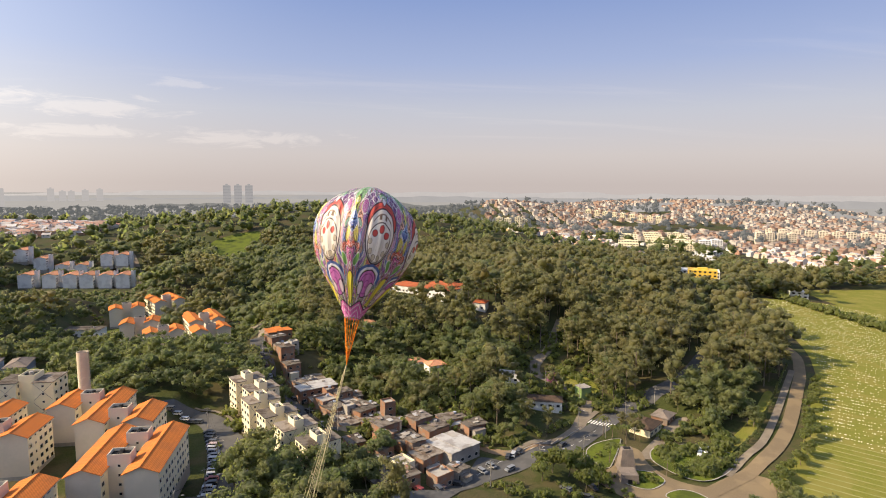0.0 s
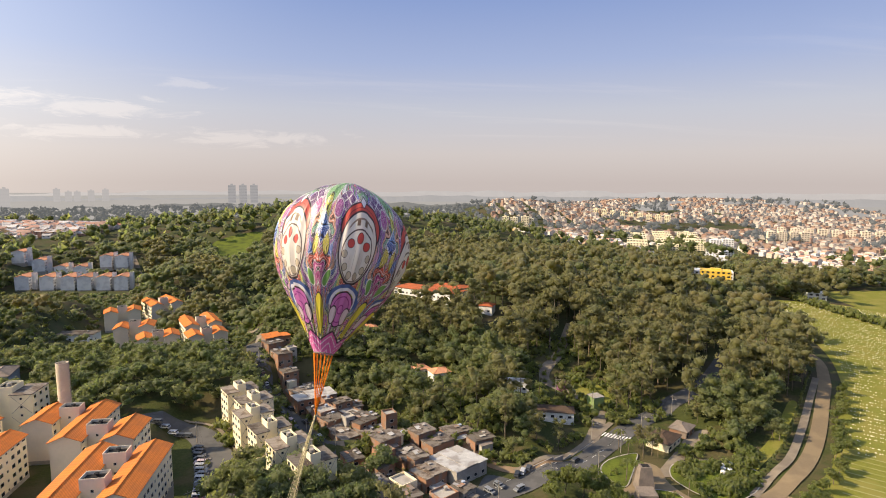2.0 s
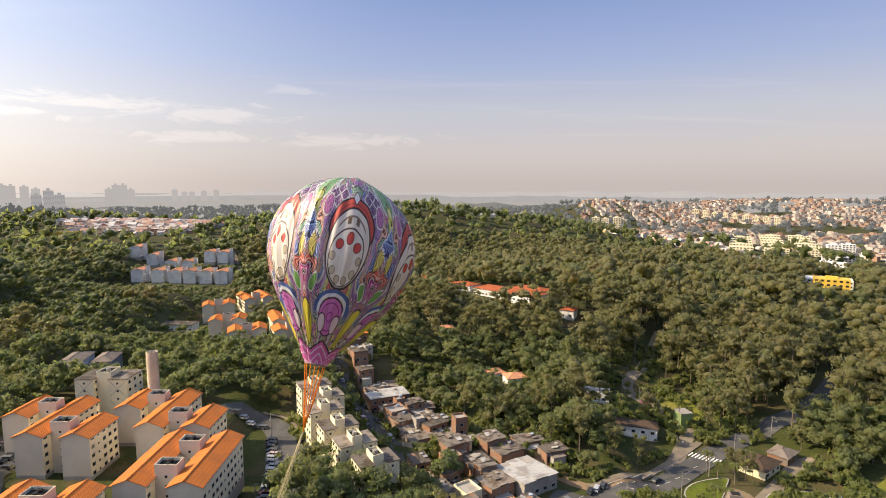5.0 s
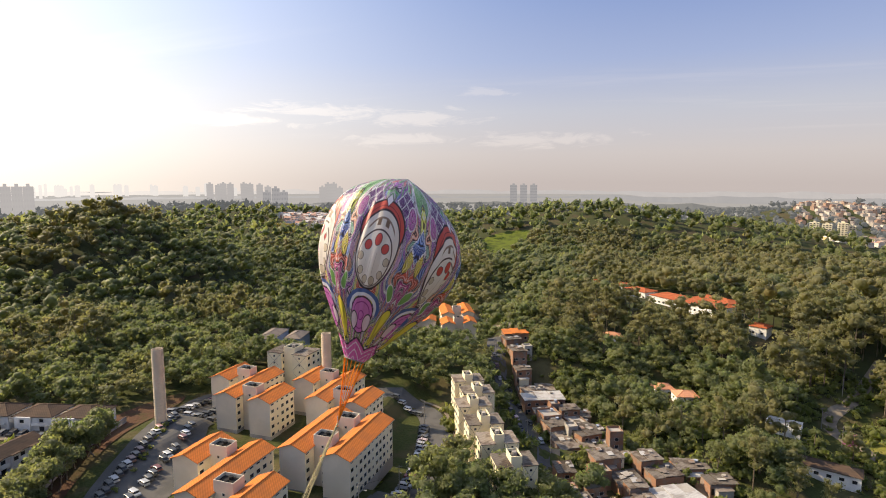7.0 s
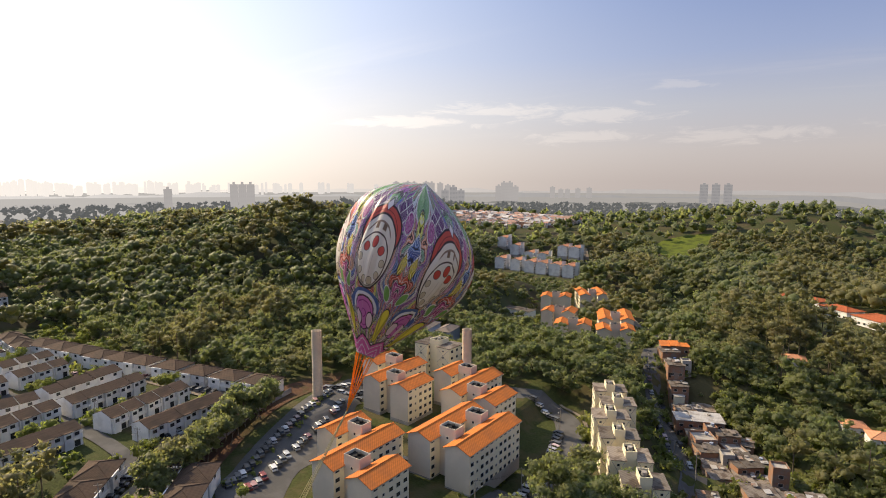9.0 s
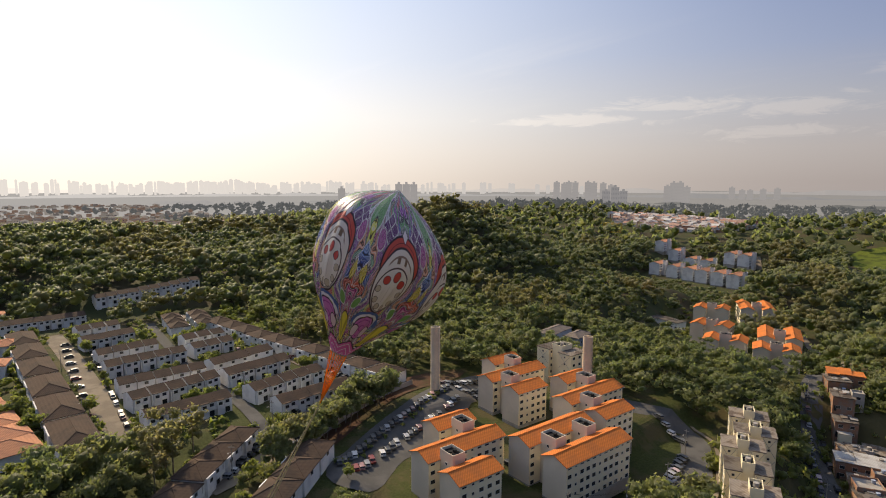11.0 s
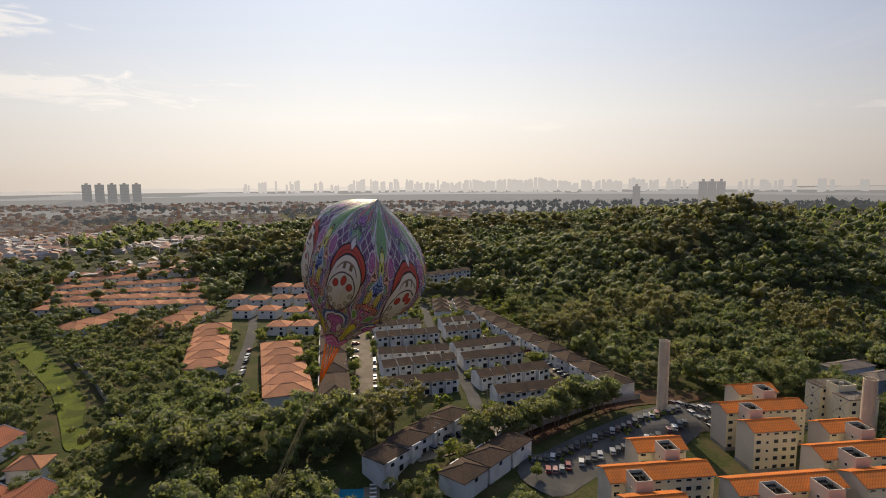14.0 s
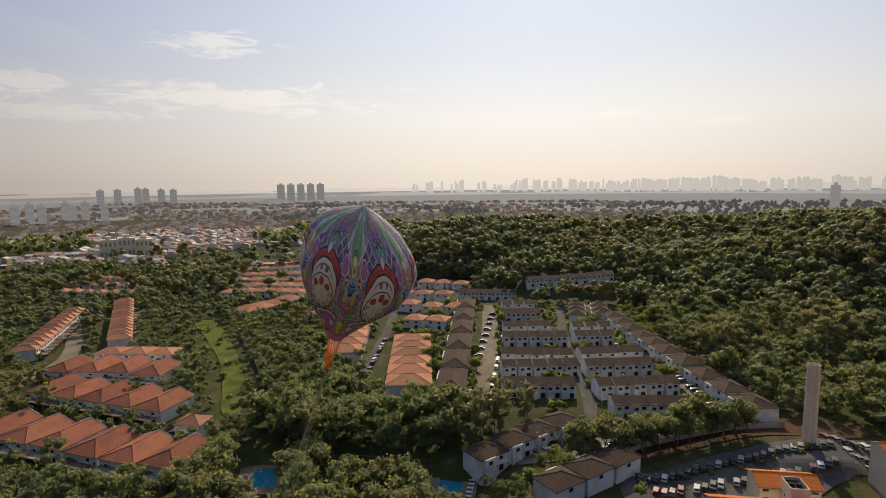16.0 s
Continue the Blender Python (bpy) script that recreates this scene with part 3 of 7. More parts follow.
# streets of the terraced estate
strip("road", [(-146, 63.5), (-200, 60), (-270, 55.5), (-318, 51)], 9, PAVING, "pale paved street with parked cars", "road", up=0.3)
strip("road", [(-100, 92), (-122, 100), (-146, 102), (-170, 102), (-215, 98), (-262, 97), (-318, 98)], 5, ASPHALT, "pale paved street between terraces", "road", up=0.3)
strip("road", [(-112, 76), (-118, 92), (-128, 106), (-146, 118)], 8, PAVING, "pale paved street between terraces", "road", up=0.32)
strip("road", [(-150, 150), (-190, 143), (-240, 136), (-290, 128), (-318, 124), (-330, 110)], 10, PAVING, "pale paved street with parked cars", "road", up=0.34)
strip("road", [(-160, 6), (-200, 4), (-270, -4), (-330, -16)], 5, ASPHALT, "pale paved street between orange roofs", "road", up=0.3)
strip("road", [(-105, -150), (-143, -146), (-168, -143), (-200, -160), (-260, -215)], 8, PAVING, "pale paved street on the hillside estate", "road", up=0.3)

patch("bare_ground", [(109, 190), (118, 199), (126, 206), (140, 219), (147, 217), (129, 203), (116, 189)], PAVING, "sandy yard beside a low gatehouse", "ground", up=0.25, step=1.5)


def wall_line(name, line, height, thick, material, label, category):
    """A free-standing wall along (x, y) corners, stepping with the land."""
    w = thing(name, pose(0, 0, 0), label, category, kind="structure")
    for (ax, ay), (bx, by) in zip(line, line[1:]):
        n = max(1, int(math.hypot(bx - ax, by - ay) / 5))
        for k in range(n):
            x0, y0, x1, y1 = ax + (bx - ax) * k / n, ay + (by - ay) * k / n, ax + (bx - ax) * (k + 1) / n, ay + (by - ay) * (k + 1) / n
            z = max(ground(x0, y0), ground(x1, y1))
            bm = bmesh.new()
            half = math.hypot(x1 - x0, y1 - y0) / 2
            box(bm, -half, half, -thick / 2, thick / 2, -2, height)
            part("wall_panel", bm, material, w, at=pose((x0 + x1) / 2, (y0 + y1) / 2, z, 0, 0, math.degrees(math.atan2(y1 - y0, x1 - x0))))


wall_line("boundary_wall", [(-144, 166), (-138, 146), (-124, 116), (-106, 92)], 2.2, 0.2, GREY, "pale stained boundary wall above the car park", "wall")
wall_line("boundary_wall", [(-236, -86), (-200, -58), (-170, -38), (-144, -18), (-130, 0)], 2.4, 0.2, GREY, "long grey wall beside the grass strip", "wall")
wall_line("boundary_wall", [(-146, 57), (-146, 70)], 1.6, 0.2, WHITE, "white wall closing the street", "wall")
wall_line("kerb", [(60, 193), (79, 204), (98, 219)], 0.25, 0.25, GREY, "grey kerb along the footway", "kerb")


# ---- apartment blocks ----
def window_mesh(name, w, h, frame=FRAME):
    """A framed sliding window 8 cm proud of a wall that faces +x, its glass set back."""
    bm = bmesh.new()
    fs = box(bm, -0.06, 0.09, -w / 2, w / 2, 0, h)
    bm.normal_update()
    front = [f for f in fs if f.normal.x > 0.9]
    bmesh.ops.inset_region(bm, faces=front, thickness=0.09, depth=-0.05)
    front[0].material_index = 1
    me = bpy.data.meshes.new(name)
    bm.to_mesh(me)
    bm.free()
    me.materials.append(frame), me.materials.append(GLASS)
    return me


WINDOW = window_mesh("window", 1.5, 1.2)
WINDOW_SMALL = window_mesh("window", 0.8, 0.8)
BALCONY_DOOR = window_mesh("window", 1.8, 2.1)
STOREY = 2.65


def joined_windows(spots, parent):
    """Windows too far off to pick apart, in one part."""
    bm = bmesh.new()
    for m in spots:
        n = len(bm.verts)
        bm.from_mesh(WINDOW)
        bm.verts.ensure_lookup_table()
        bmesh.ops.transform(bm, matrix=m, verts=bm.verts[n:])
    part("window_grid", bm, [FRAME, GLASS], parent)["kind"] = "stuff"


def slab_block(m, slabs, cores, eave, label, group, roof=ORANGE, wall=CREAM, rise=1.7, far=False):
    """A block of slabs joined by stair towers. slabs and cores: (x0, x1, y0, y1) from the block's own corner."""
    b = thing("apartment_building", m, label, "apartment building", group)
    for x0, x1, y0, y1 in slabs:
        bm = bmesh.new()
        box(bm, x0, x1, y0, y1, -3, eave)
        xm = (x0 + x1) / 2
        for y in (y0, y1):
            f = [bm.verts.new(p) for p in ((x0, y, eave), (x1, y, eave), (xm, y, eave + rise - 0.05))]
            bm.faces.new(f if y == y0 else f[::-1])
        bm.normal_update()
        for f in bm.faces:
            f.material_index = 1 if abs(f.normal.y) > 0.9 else 0
        w = part("wall", bm, [wall, GABLE if wall == CREAM else wall], b)
        bm = bmesh.new()
        gable(bm, x0, x1, y0, y1, eave, rise, "y", 0.55, 0.16)
        rod(bm, (xm, y0 - 0.5, eave + rise + 0.02), (xm, y1 + 0.5, eave + rise + 0.02), 0.14, 0.14, 5)
        r = part("roof", bm, roof, b)
        for x in () if far else (x0 - 0.55, x1 + 0.47):
            bm = bmesh.new()
            box(bm, x, x + 0.08, y0 - 0.55, y1 + 0.55, eave - 0.55, eave - 0.22)
            part("eaves_board", bm, FRAME, r)
        bm = bmesh.new()
        box(bm, x0 - 0.04, x1 + 0.04, y0 - 0.04, y1 + 0.04, -3, 1.0)
        part("plinth", bm, GREY, w, "stained grey base band")
        n = max(4, round((y1 - y0) / 2.7))
        away = []
        for s in range(5):
            for k in range(n):
                y = y0 + (k + 0.5) * (y1 - y0) / n
                z = 0.95 + s * STOREY
                me = WINDOW_SMALL if k % 4 == 1 else WINDOW
                if not any(abs(c[0] - x1) < 1.5 and c[2] - 1 < y < c[3] + 1 for c in cores):
                    away.append((me, pose(x1, y, z)))
                if not any(abs(c[1] - x0) < 1.5 and c[2] - 1 < y < c[3] + 1 for c in cores):
                    away.append((me, pose(x0, y, z, 0, 0, 180)))
        if far:
            joined_windows([p for _, p in away], w)
        else:
            for me, p in away:
                part("window", me, None, w, at=p)
    for x0, x1, y0, y1 in cores:
        bm = bmesh.new()
        top = eave + 2.9
        box(bm, x0, x1, y0, y1, -3, top - 0.9)
        t = 0.18
        for a in ((x0, x1, y0, y0 + t), (x0, x1, y1 - t, y1), (x0, x0 + t, y0 + t, y1 - t), (x1 - t, x1, y0 + t, y1 - t)):
            box(bm, *a, top - 0.9, top)
        c = part("stair_tower", bm, GABLE if wall == CREAM else wall, b)
        bm = bmesh.new()
        box(bm, x0 + t, x1 - t, y0 + t, y1 - t, top - 0.9, top - 0.86)
        part("roof_deck", bm, DARK, c, "blackened flat deck")
        bm = bmesh.new()
        for k in (0.3, 0.7):
            p = (x0 + (x1 - x0) * 0.5, y0 + (y1 - y0) * k, top - 0.86)
            rod(bm, p, (p[0], p[1], top - 0.1), 0.62, 0.62, 12)
        part("water_tank", bm, DARK, c)
        for s in range(0 if far else 5):
            part("window", WINDOW_SMALL, None, c, at=pose((x0 + x1) / 2, y0, 1.6 + s * STOREY, 0, 0, -90))
    return b


def steps(x, y, label, z=0.5, far=True):
    """A staggered block: a short slab, a long one, a short one."""
    slabs = [(0, 8.4, 0, 14.2), (-14.2, -5.8, 0.6, 28.5)]
    cores = [(-5.8, 0, 4.4, 8.6)]
    if far:
        slabs.append((-28.4, -20, 14.8, 29))
        cores.append((-20, -14.2, 19.5, 23.7))
    return slab_block(pose(x, y, z), slabs, cores, 13.0, label, "orange-roofed apartment blocks", far=not far)


slab_block(pose(-57.5, 151, 0.2), [(0, 8.4, 0, 28.4), (-14.2, -5.8, 0.6, 29)], [(-5.8, 0, 5.2, 9.4), (-5.8, 0, 18.8, 23)], 12.9,
           "five-storey cream apartment block with orange gabled roofs", "orange-roofed apartment blocks")
steps(-67.4, 122.6, "staggered cream apartment block beside the car park", 0.0)
steps(-100.8, 176.3, "staggered cream apartment block near the tall water tower", 1.0)
steps(-69.0, 183.2, "staggered cream apartment block beside the curved lane", 1.0)
for x0, x1, y0, y1 in ((-130, -50, 118, 214),):
    for k in range(0, 18):
        for j in range(0, 20):
            CLEAR.append((x0 + k * 4.7, y0 + j * 5, 5))


def water_tower(x, y, base, height, r, label):
    t = thing("water_tower", pose(x, y, base), label, "water tower")
    bm = bmesh.new()
    n = 24
    prof = [(-2, r), (height * 0.5, r * 0.985), (height - 0.5, r * 0.97), (height, r * 0.97), (height, r * 0.86), (height - 1.0, r * 0.86)]
    rings = [[bm.verts.new((q * math.cos(k * math.tau / n), q * math.sin(k * math.tau / n), z)) for k in range(n)] for z, q in prof]
    for a, b in zip(rings, rings[1:]):
        for k in range(n):
            bm.faces.new((a[k], a[(k + 1) % n], b[(k + 1) % n], b[k]))
    bm.faces.new(rings[-1])
    part("shaft", bm, TOWER, t)
    bm = bmesh.new()
    for k in range(10):
        a = math.tau * k / 10
        p = (r * 0.9 * math.cos(a), r * 0.9 * math.sin(a), height - 0.05)
        rod(bm, p, (p[0], p[1], height + 1.0), 0.03, 0.03, 4)
    part("guard_rail", bm, GREY, t)
    bm = bmesh.new()
    for s in (-0.22, 0.22):
        rod(bm, (r + 0.12, s, 0), (r + 0.12, s, height), 0.035, 0.035, 4)
    for k in range(int(height / 0.6)):
        rod(bm, (r + 0.12, -0.22, k * 0.6 + 0.3), (r + 0.12, 0.22, k * 0.6 + 0.3), 0.025, 0.025, 4)
    part("ladder", bm, GREY, t)
    bm = bmesh.new()
    box(bm, r * 0.55, r + 0.06, -0.5, 0.5, 0.1, 2.2)
    part("door", bm, GREY, t, "grey steel door")
    return t


water_tower(-130.2, 167.6, 3.2, 28.2, 1.95, "tall round tan concrete water tower above the car park")
water_tower(-92.0, 213.0, 1.0, 27.5, 1.95, "round tan concrete water tower behind apartment blocks")


# ---- flat-roofed pale blocks ----
def pale_block(x, y, z, w, d, h, label, turn=0.0):
    """A flat-roofed block: two wings round a raised stair core, parapets and diagonal bracing strips on the end walls."""
    b = thing("apartment_building", pose(x, y, z, 0, 0, turn), label, "apartment building", "pale flat-roofed blocks")
    for a in ((0, w * 0.36, 0, d), (w * 0.64, w, 0, d)):
        bm = bmesh.new()
        box(bm, *a, -4, h)
        wing = part("wall", bm, PALE, b)
        bm = bmesh.new()
        box(bm, a[0] - 0.2, a[1] + 0.2, -0.2, d + 0.2, h, h + 0.28)
        part("roof", bm, SHEET, wing, "grey flat sheet roof")
        bm = bmesh.new()
        x0, x1 = a[0] + 0.3, a[1] - 0.3
        for s in range(2):
            z0, z1 = 0.8 + s * h / 2, h / 2 - 0.3 + s * h / 2
            rod(bm, (x0, -0.05, z0), (x1, -0.05, z1), 0.07, 0.07, 4)
            rod(bm, (x1, -0.05, z0), (x0, -0.05, z1), 0.07, 0.07, 4)
        part("bracing", bm, GREY, wing)
        n = 3
        for s in range(5):
            for k in range(n):
                yy = (k + 0.5) * d / n
                part("window", WINDOW, None, wing, at=pose(a[1], yy, 1.0 + s * h / 5))
                part("window", WINDOW, None, wing, at=pose(a[0], yy, 1.0 + s * h / 5, 0, 0, 180))
            part("window", WINDOW_SMALL, None, wing, at=pose((a[0] + a[1]) / 2, 0, 1.2 + s * h / 5, 0, 0, -90))
    bm = bmesh.new()
    x0, x1, y0, y1 = w * 0.36, w * 0.64, d * 0.18, d * 0.8
    box(bm, x0, x1, y0, y1, -4, h + 1.6)
    t = 0.2
    for a in ((x0, x1, y0, y0 + t), (x0, x1, y1 - t, y1), (x0, x0 + t, y0 + t, y1 - t), (x1 - t, x1, y0 + t, y1 - t)):
        box(bm, *a, h + 1.6, h + 2.4)
    core = part("stair_tower", bm, PALE, b)
    bm = bmesh.new()
    box(bm, x0 + t, x1 - t, y0 + t, y1 - t, h + 1.6, h + 1.64)
    part("roof_deck", bm, DARK, core, "blackened flat deck")
    bm = bmesh.new()
    rod(bm, ((x0 + x1) / 2, (y0 + y1) / 2, h + 1.64), ((x0 + x1) / 2, (y0 + y1) / 2, h + 2.7), 0.8, 0.75, 12)
    part("water_tank", bm, GREY, core)
    for k in range(4):
        CLEAR.append((x + w * 0.3 * k, y + d / 2, d * 0.75))
    return b


for k, (x, y) in enumerate([(-46.4, 231.3), (-39.5, 220.6), (-37.8, 208.7), (-30.5, 196.1), (-23.1, 184.5), (-15.3, 172.8)]):
    pale_block(x + 2.5, y - 2.3, -5.6 - k * 0.3, 11.8, 8.6, 14.2, "pale five-storey flat-roofed block stepping down the slope", 28)
pale_block(-124, 219, 1.5, 19, 11, 14.5, "pale flat-roofed block with cross bracing beside a water tower")


# ---- far orange-roofed blocks in the valley ----
PAIR = ([(-11, -3, -15, 13), (3, 11, -13, 15)], [(-3, 3, -6, -2)])
SHORT = ([(-11, -3, -7, 7), (3, 11, -5, 9)], [(-3, 3, -2, 3)])
for x, y, turn, (slabs, cores) in ((-138.5, 461, 32, PAIR), (-95, 394, 24, PAIR), (-131, 385, 12, SHORT), (-109, 358, 20, SHORT), (-155, 431, 20, SHORT), (-83, 361, 24, SHORT)):
    slab_block(pose(x, y, ground(x, y) + 0.3, 0, 0, turn), slabs, cores, 13.0, "cream apartment block with orange roofs down in the valley", "orange-roofed blocks in the valley", far=True)
    for d in (0, 12, 24):
        CLEAR.append((x + d * 0.25, y - d, 15))
for k, (x, y, up) in enumerate([(-302, 581, 0), (-280, 578, 0), (-261, 575, 0), (-246, 573, 0), (-229, 571, 0), (-213, 569, 0), (-341, 652, 0), (-321, 649, 0), (-300, 647, 0), (-280, 644, 0), (-259, 655, 9), (-243, 653, 9)]):
    slab_block(spot(x, y, 6, up), [(0, 11.5, 0, 20)], [(11.5, 14.5, 7, 12)], 13.0, "pale slab block with orange roof among trees", "far slab blocks", TERRA, WHITE, far=True)
    for d in (0, 14, 28):
        CLEAR.append((x + 7 + d * 0.3, y + 6 - d, 13 - d * 0.1))


# ---- terraced and single houses ----
def house_kind(name, w, d, h, roof, roofing, wall, label, category, group, front=True, rise=1.7, awning=False):
    """A two-storey house template: front wall on -y, its parts as meshes of their own."""
    b = thing(name, pose(0, 0, -400), label, category, group)
    bm = bmesh.new()
    box(bm, -w / 2, w / 2, -d / 2, d / 2, -2.5, h)
    if roof == "gable":
        for x in (-w / 2, w / 2):
            f = [bm.verts.new(p) for p in ((x, -d / 2, h), (x, d / 2, h), (x, 0, h + rise - 0.06))]
            bm.faces.new(f)
    if roof == "cross":
        bm.faces.new([bm.verts.new(p) for p in ((-w / 2, d / 2 - 0.06, h), (w / 2, d / 2 - 0.06, h), (0, d / 2 - 0.06, h + rise - 0.06))])
    if front:
        box(bm, -w * 0.42, -w * 0.02, -d / 2 - 0.9, -d / 2, -2.5, h - 0.05)
    part("wall", bm, wall, b)
    bm = bmesh.new()
    if roof == "gable":
        gable(bm, -w / 2, w / 2, -d / 2, d / 2, h, rise, "x", 0.0 if front else 0.3, 0.15)
        gable(bm, -w / 2, w / 2, -d / 2 - 0.45, d / 2 + 0.45, h - rise * 0.09, rise * 1.09, "x", 0.02, 0.12)
        if front:
            box(bm, -w * 0.44, 0, -d / 2 - 1.2, -d / 2, h - 0.15, h + 0.02)
    elif roof == "cross":
        x0, x1, y0, y1, apex = -w / 2 - 0.1, w / 2 + 0.1, -d / 2 - 0.5, d / 2, -d / 2 + w * 0.42
        low = [bm.verts.new((x, y, h - 0.2)) for x, y in ((x0, y0), (x1, y0), (x1, y1), (x0, y1))]
        eave = [bm.verts.new((x, y, h)) for x, y in ((x0, y0), (x1, y0), (x1, y1), (x0, y1))]
        front, back = bm.verts.new((0, apex, h + rise)), bm.verts.new((0, y1, h + rise))
        bm.faces.new(low[::-1])
        for k in (0, 1, 3):
            bm.faces.new((low[k], low[(k + 1) % 4], eave[(k + 1) % 4], eave[k]))
        bm.faces.new((eave[0], eave[1], front)), bm.faces.new((eave[1], eave[2], back, front)), bm.faces.new((eave[3], eave[0], front, back))
        bm.faces.new((low[2], low[3], eave[3], back, eave[2]))
        for a, c in (((x0, y0, h), (0, apex, h + rise)), ((x1, y0, h), (0, apex, h + rise)), ((0, apex, h + rise), (0, y1, h + rise))):
            rod(bm, a, c, 0.16, 0.16, 5)
    else:
        hip(bm, -w / 2, w / 2, -d / 2, d / 2, h, rise)
    part("roof", bm, roofing, b)
    if roof == "cross":
        bm = bmesh.new()
        for x in (-w / 2, w / 2):
            rod(bm, (x, d / 2 + 0.12, h), (0, d / 2 + 0.12, h + rise + 0.05), 0.2, 0.2, 4)
        part("verge", bm, WHITE, b, "white plastered verge")
    for s in (-1, 1):
        part("window", WINDOW, None, b, at=pose(s * w * 0.23, -d / 2 - (0.9 if front and s < 0 else 0), h - 2.0, 0, 0, -90))
    part("window", WINDOW, None, b, at=pose(0, d / 2, h - 1.9, 0, 0, 90))
    part("glazed_door", BALCONY_DOOR, None, b, at=pose(w * 0.23, -d / 2, 0.1, 0, 0, -90))
    if front:
        bm = bmesh.new()
        edge = [(-d / 2, h / 2 - 0.1), (-d / 2 - 0.95, h / 2 - 0.1), (-d / 2 - 0.95, h / 2 + 0.95), (-d / 2 - 0.87, h / 2 + 0.95), (-d / 2 - 0.87, h / 2 + 0.05), (-d / 2, h / 2 + 0.05)]
        ends = [[bm.verts.new((x, y, z)) for y, z in edge] for x in (0.05, w * 0.45)]
        bm.faces.new(ends[0]), bm.faces.new(ends[1][::-1])
        for k in range(6):
            bm.faces.new((ends[0][(k + 1) % 6], ends[0][k], ends[1][k], ends[1][(k + 1) % 6]))
        part("balcony", bm, WHITE, b, "white walled balcony")
    if awning:
        bm = bmesh.new()
        box(bm, -w * 0.45, w * 0.45, -d / 2 - 4.5, -d / 2, 2.3, 2.42)
        for x in (-w * 0.43, w * 0.41):
            rod(bm, (x, -d / 2 - 4.4, -1), (x, -d / 2 - 4.4, 2.3), 0.06, 0.06, 5)
        part("carport", bm, SHEET, b, "grey sheet carport")
    return b


TERRACE = house_kind("townhouse", 6.2, 8.6, 5.6, "gable", BROWN, WHITE, "white two-storey townhouse with brown tile roof and balcony", "townhouse", "white terraces")
HIPPED = house_kind("townhouse", 10.5, 9.0, 5.6, "hip", BROWN, WHITE, "white townhouse pair with hipped brown tile roof", "townhouse", "white hipped terraces", rise=2.0)
HIPPED_WIDE = house_kind("townhouse", 13.2, 10.5, 5.6, "hip", BROWN, WHITE, "white townhouse pair with wide hipped brown roof", "townhouse", "white hipped terraces", rise=2.0)
HIP_LONG = house_kind("townhouse", 25.0, 11.0, 5.6, "hip", BROWN, WHITE, "long white townhouse block with hipped brown tile roof", "townhouse", "long hipped blocks", rise=2.2)
CLAY_DEEP = house_kind("townhouse", 13.2, 18.0, 4.6, "hip", TERRA, WHITE, "deep terraced house under terracotta tiles", "townhouse", "terracotta terraces", front=False, rise=2.3)
CLAY = house_kind("townhouse", 6.6, 11.0, 5.4, "hip", TERRA, WHITE, "terraced house with hipped terracotta tile roof", "townhouse", "terracotta terraces", front=False, rise=2.1, awning=True)
LONG = house_kind("townhouse", 13.5, 9.5, 5.6, "gable", BROWN, WHITE, "white terrace pair with long brown tile roof", "townhouse", "white terraces along the wood", rise=1.9)
CLAY_PAIR = house_kind("townhouse", 13.2, 11.5, 4.8, "hip", TERRA, WHITE, "pair of terraced houses under one terracotta hip roof", "townhouse", "terracotta terraces", front=False, rise=2.0)
COTTAGE = house_kind("house", 8.5, 9.5, 4.2, "hip", TERRA, WHITE, "detached house with hipped terracotta roof", "house", "detached terracotta houses", front=False, rise=2.2)
CLAY_STEP = house_kind("townhouse", 14.4, 17.0, 4.4, "cross", CLAY_RED, WHITE, "wide terraced house under sloping red clay tiles", "townhouse", "terracotta terraces", front=False, rise=2.6, awning=True)
VILLA = house_kind("house", 11.5, 11.5, 5.2, "hip", TERRA, WHITE, "white detached house with hipped terracotta roof", "house", "detached terracotta houses", front=False, rise=2.2)
TEMPLATES = [CLAY_STEP, VILLA, HIP_LONG, CLAY_PAIR, HIPPED_WIDE, CLAY_DEEP, TERRACE, HIPPED, CLAY, LONG, COTTAGE]


def row(kind, a, b, pitch, facing, drop=0.0, jitter=0.14, level=None):
    """Houses side by side from a to b; facing: +1 when their fronts lie to the right of the line a-b, -1 to its left."""
    a, b = Vector(a), Vector(b)
    w = b - a
    n = max(1, round(w.length / pitch))
    turn = math.degrees(math.atan2(w.y, w.x)) + (0 if facing > 0 else 180)
    for k in range(n):
        p = a + w * (k + 0.5) / n
        z = (ground(p.x, p.y) if level is None else level) + random.uniform(-jitter, jitter)
        copy_thing(kind, pose(p.x, p.y, z, 0, 0, turn))
        CLEAR.append((p.x, p.y, 8)), CLEAR.append((p.x + 8, p.y + 1, 6))


# white terraces: ends of their ridges, and the side that their fronts face
for a, b, f in (((-162, 69), (-165, 97), 1), ((-183, 67), (-190, 100), 1), ((-202, 66), (-204, 99), -1), ((-230, 65), (-234, 98), 1), ((-251, 64), (-255, 90), -1), ((-280, 61), (-285, 84), 1), ((-304, 60), (-309, 81), -1),
                ((-147, 109), (-151, 139), 1), ((-165, 105), (-173, 137), 1), ((-189, 103), (-195, 131), 1), ((-206, 102), (-213, 130), -1), ((-236, 101), (-240, 121), 1), ((-254, 101), (-258, 122), -1)):
    row(TERRACE, a, b, 6.2, f)
for y in (106, 120):
    row(HIPPED, (-276, y), (-312, y + 2), 10.5, 1 if y == 106 else -1)
row(HIP_LONG, (-147, 50), (-312, 37), 27.5, -1, jitter=0.3)
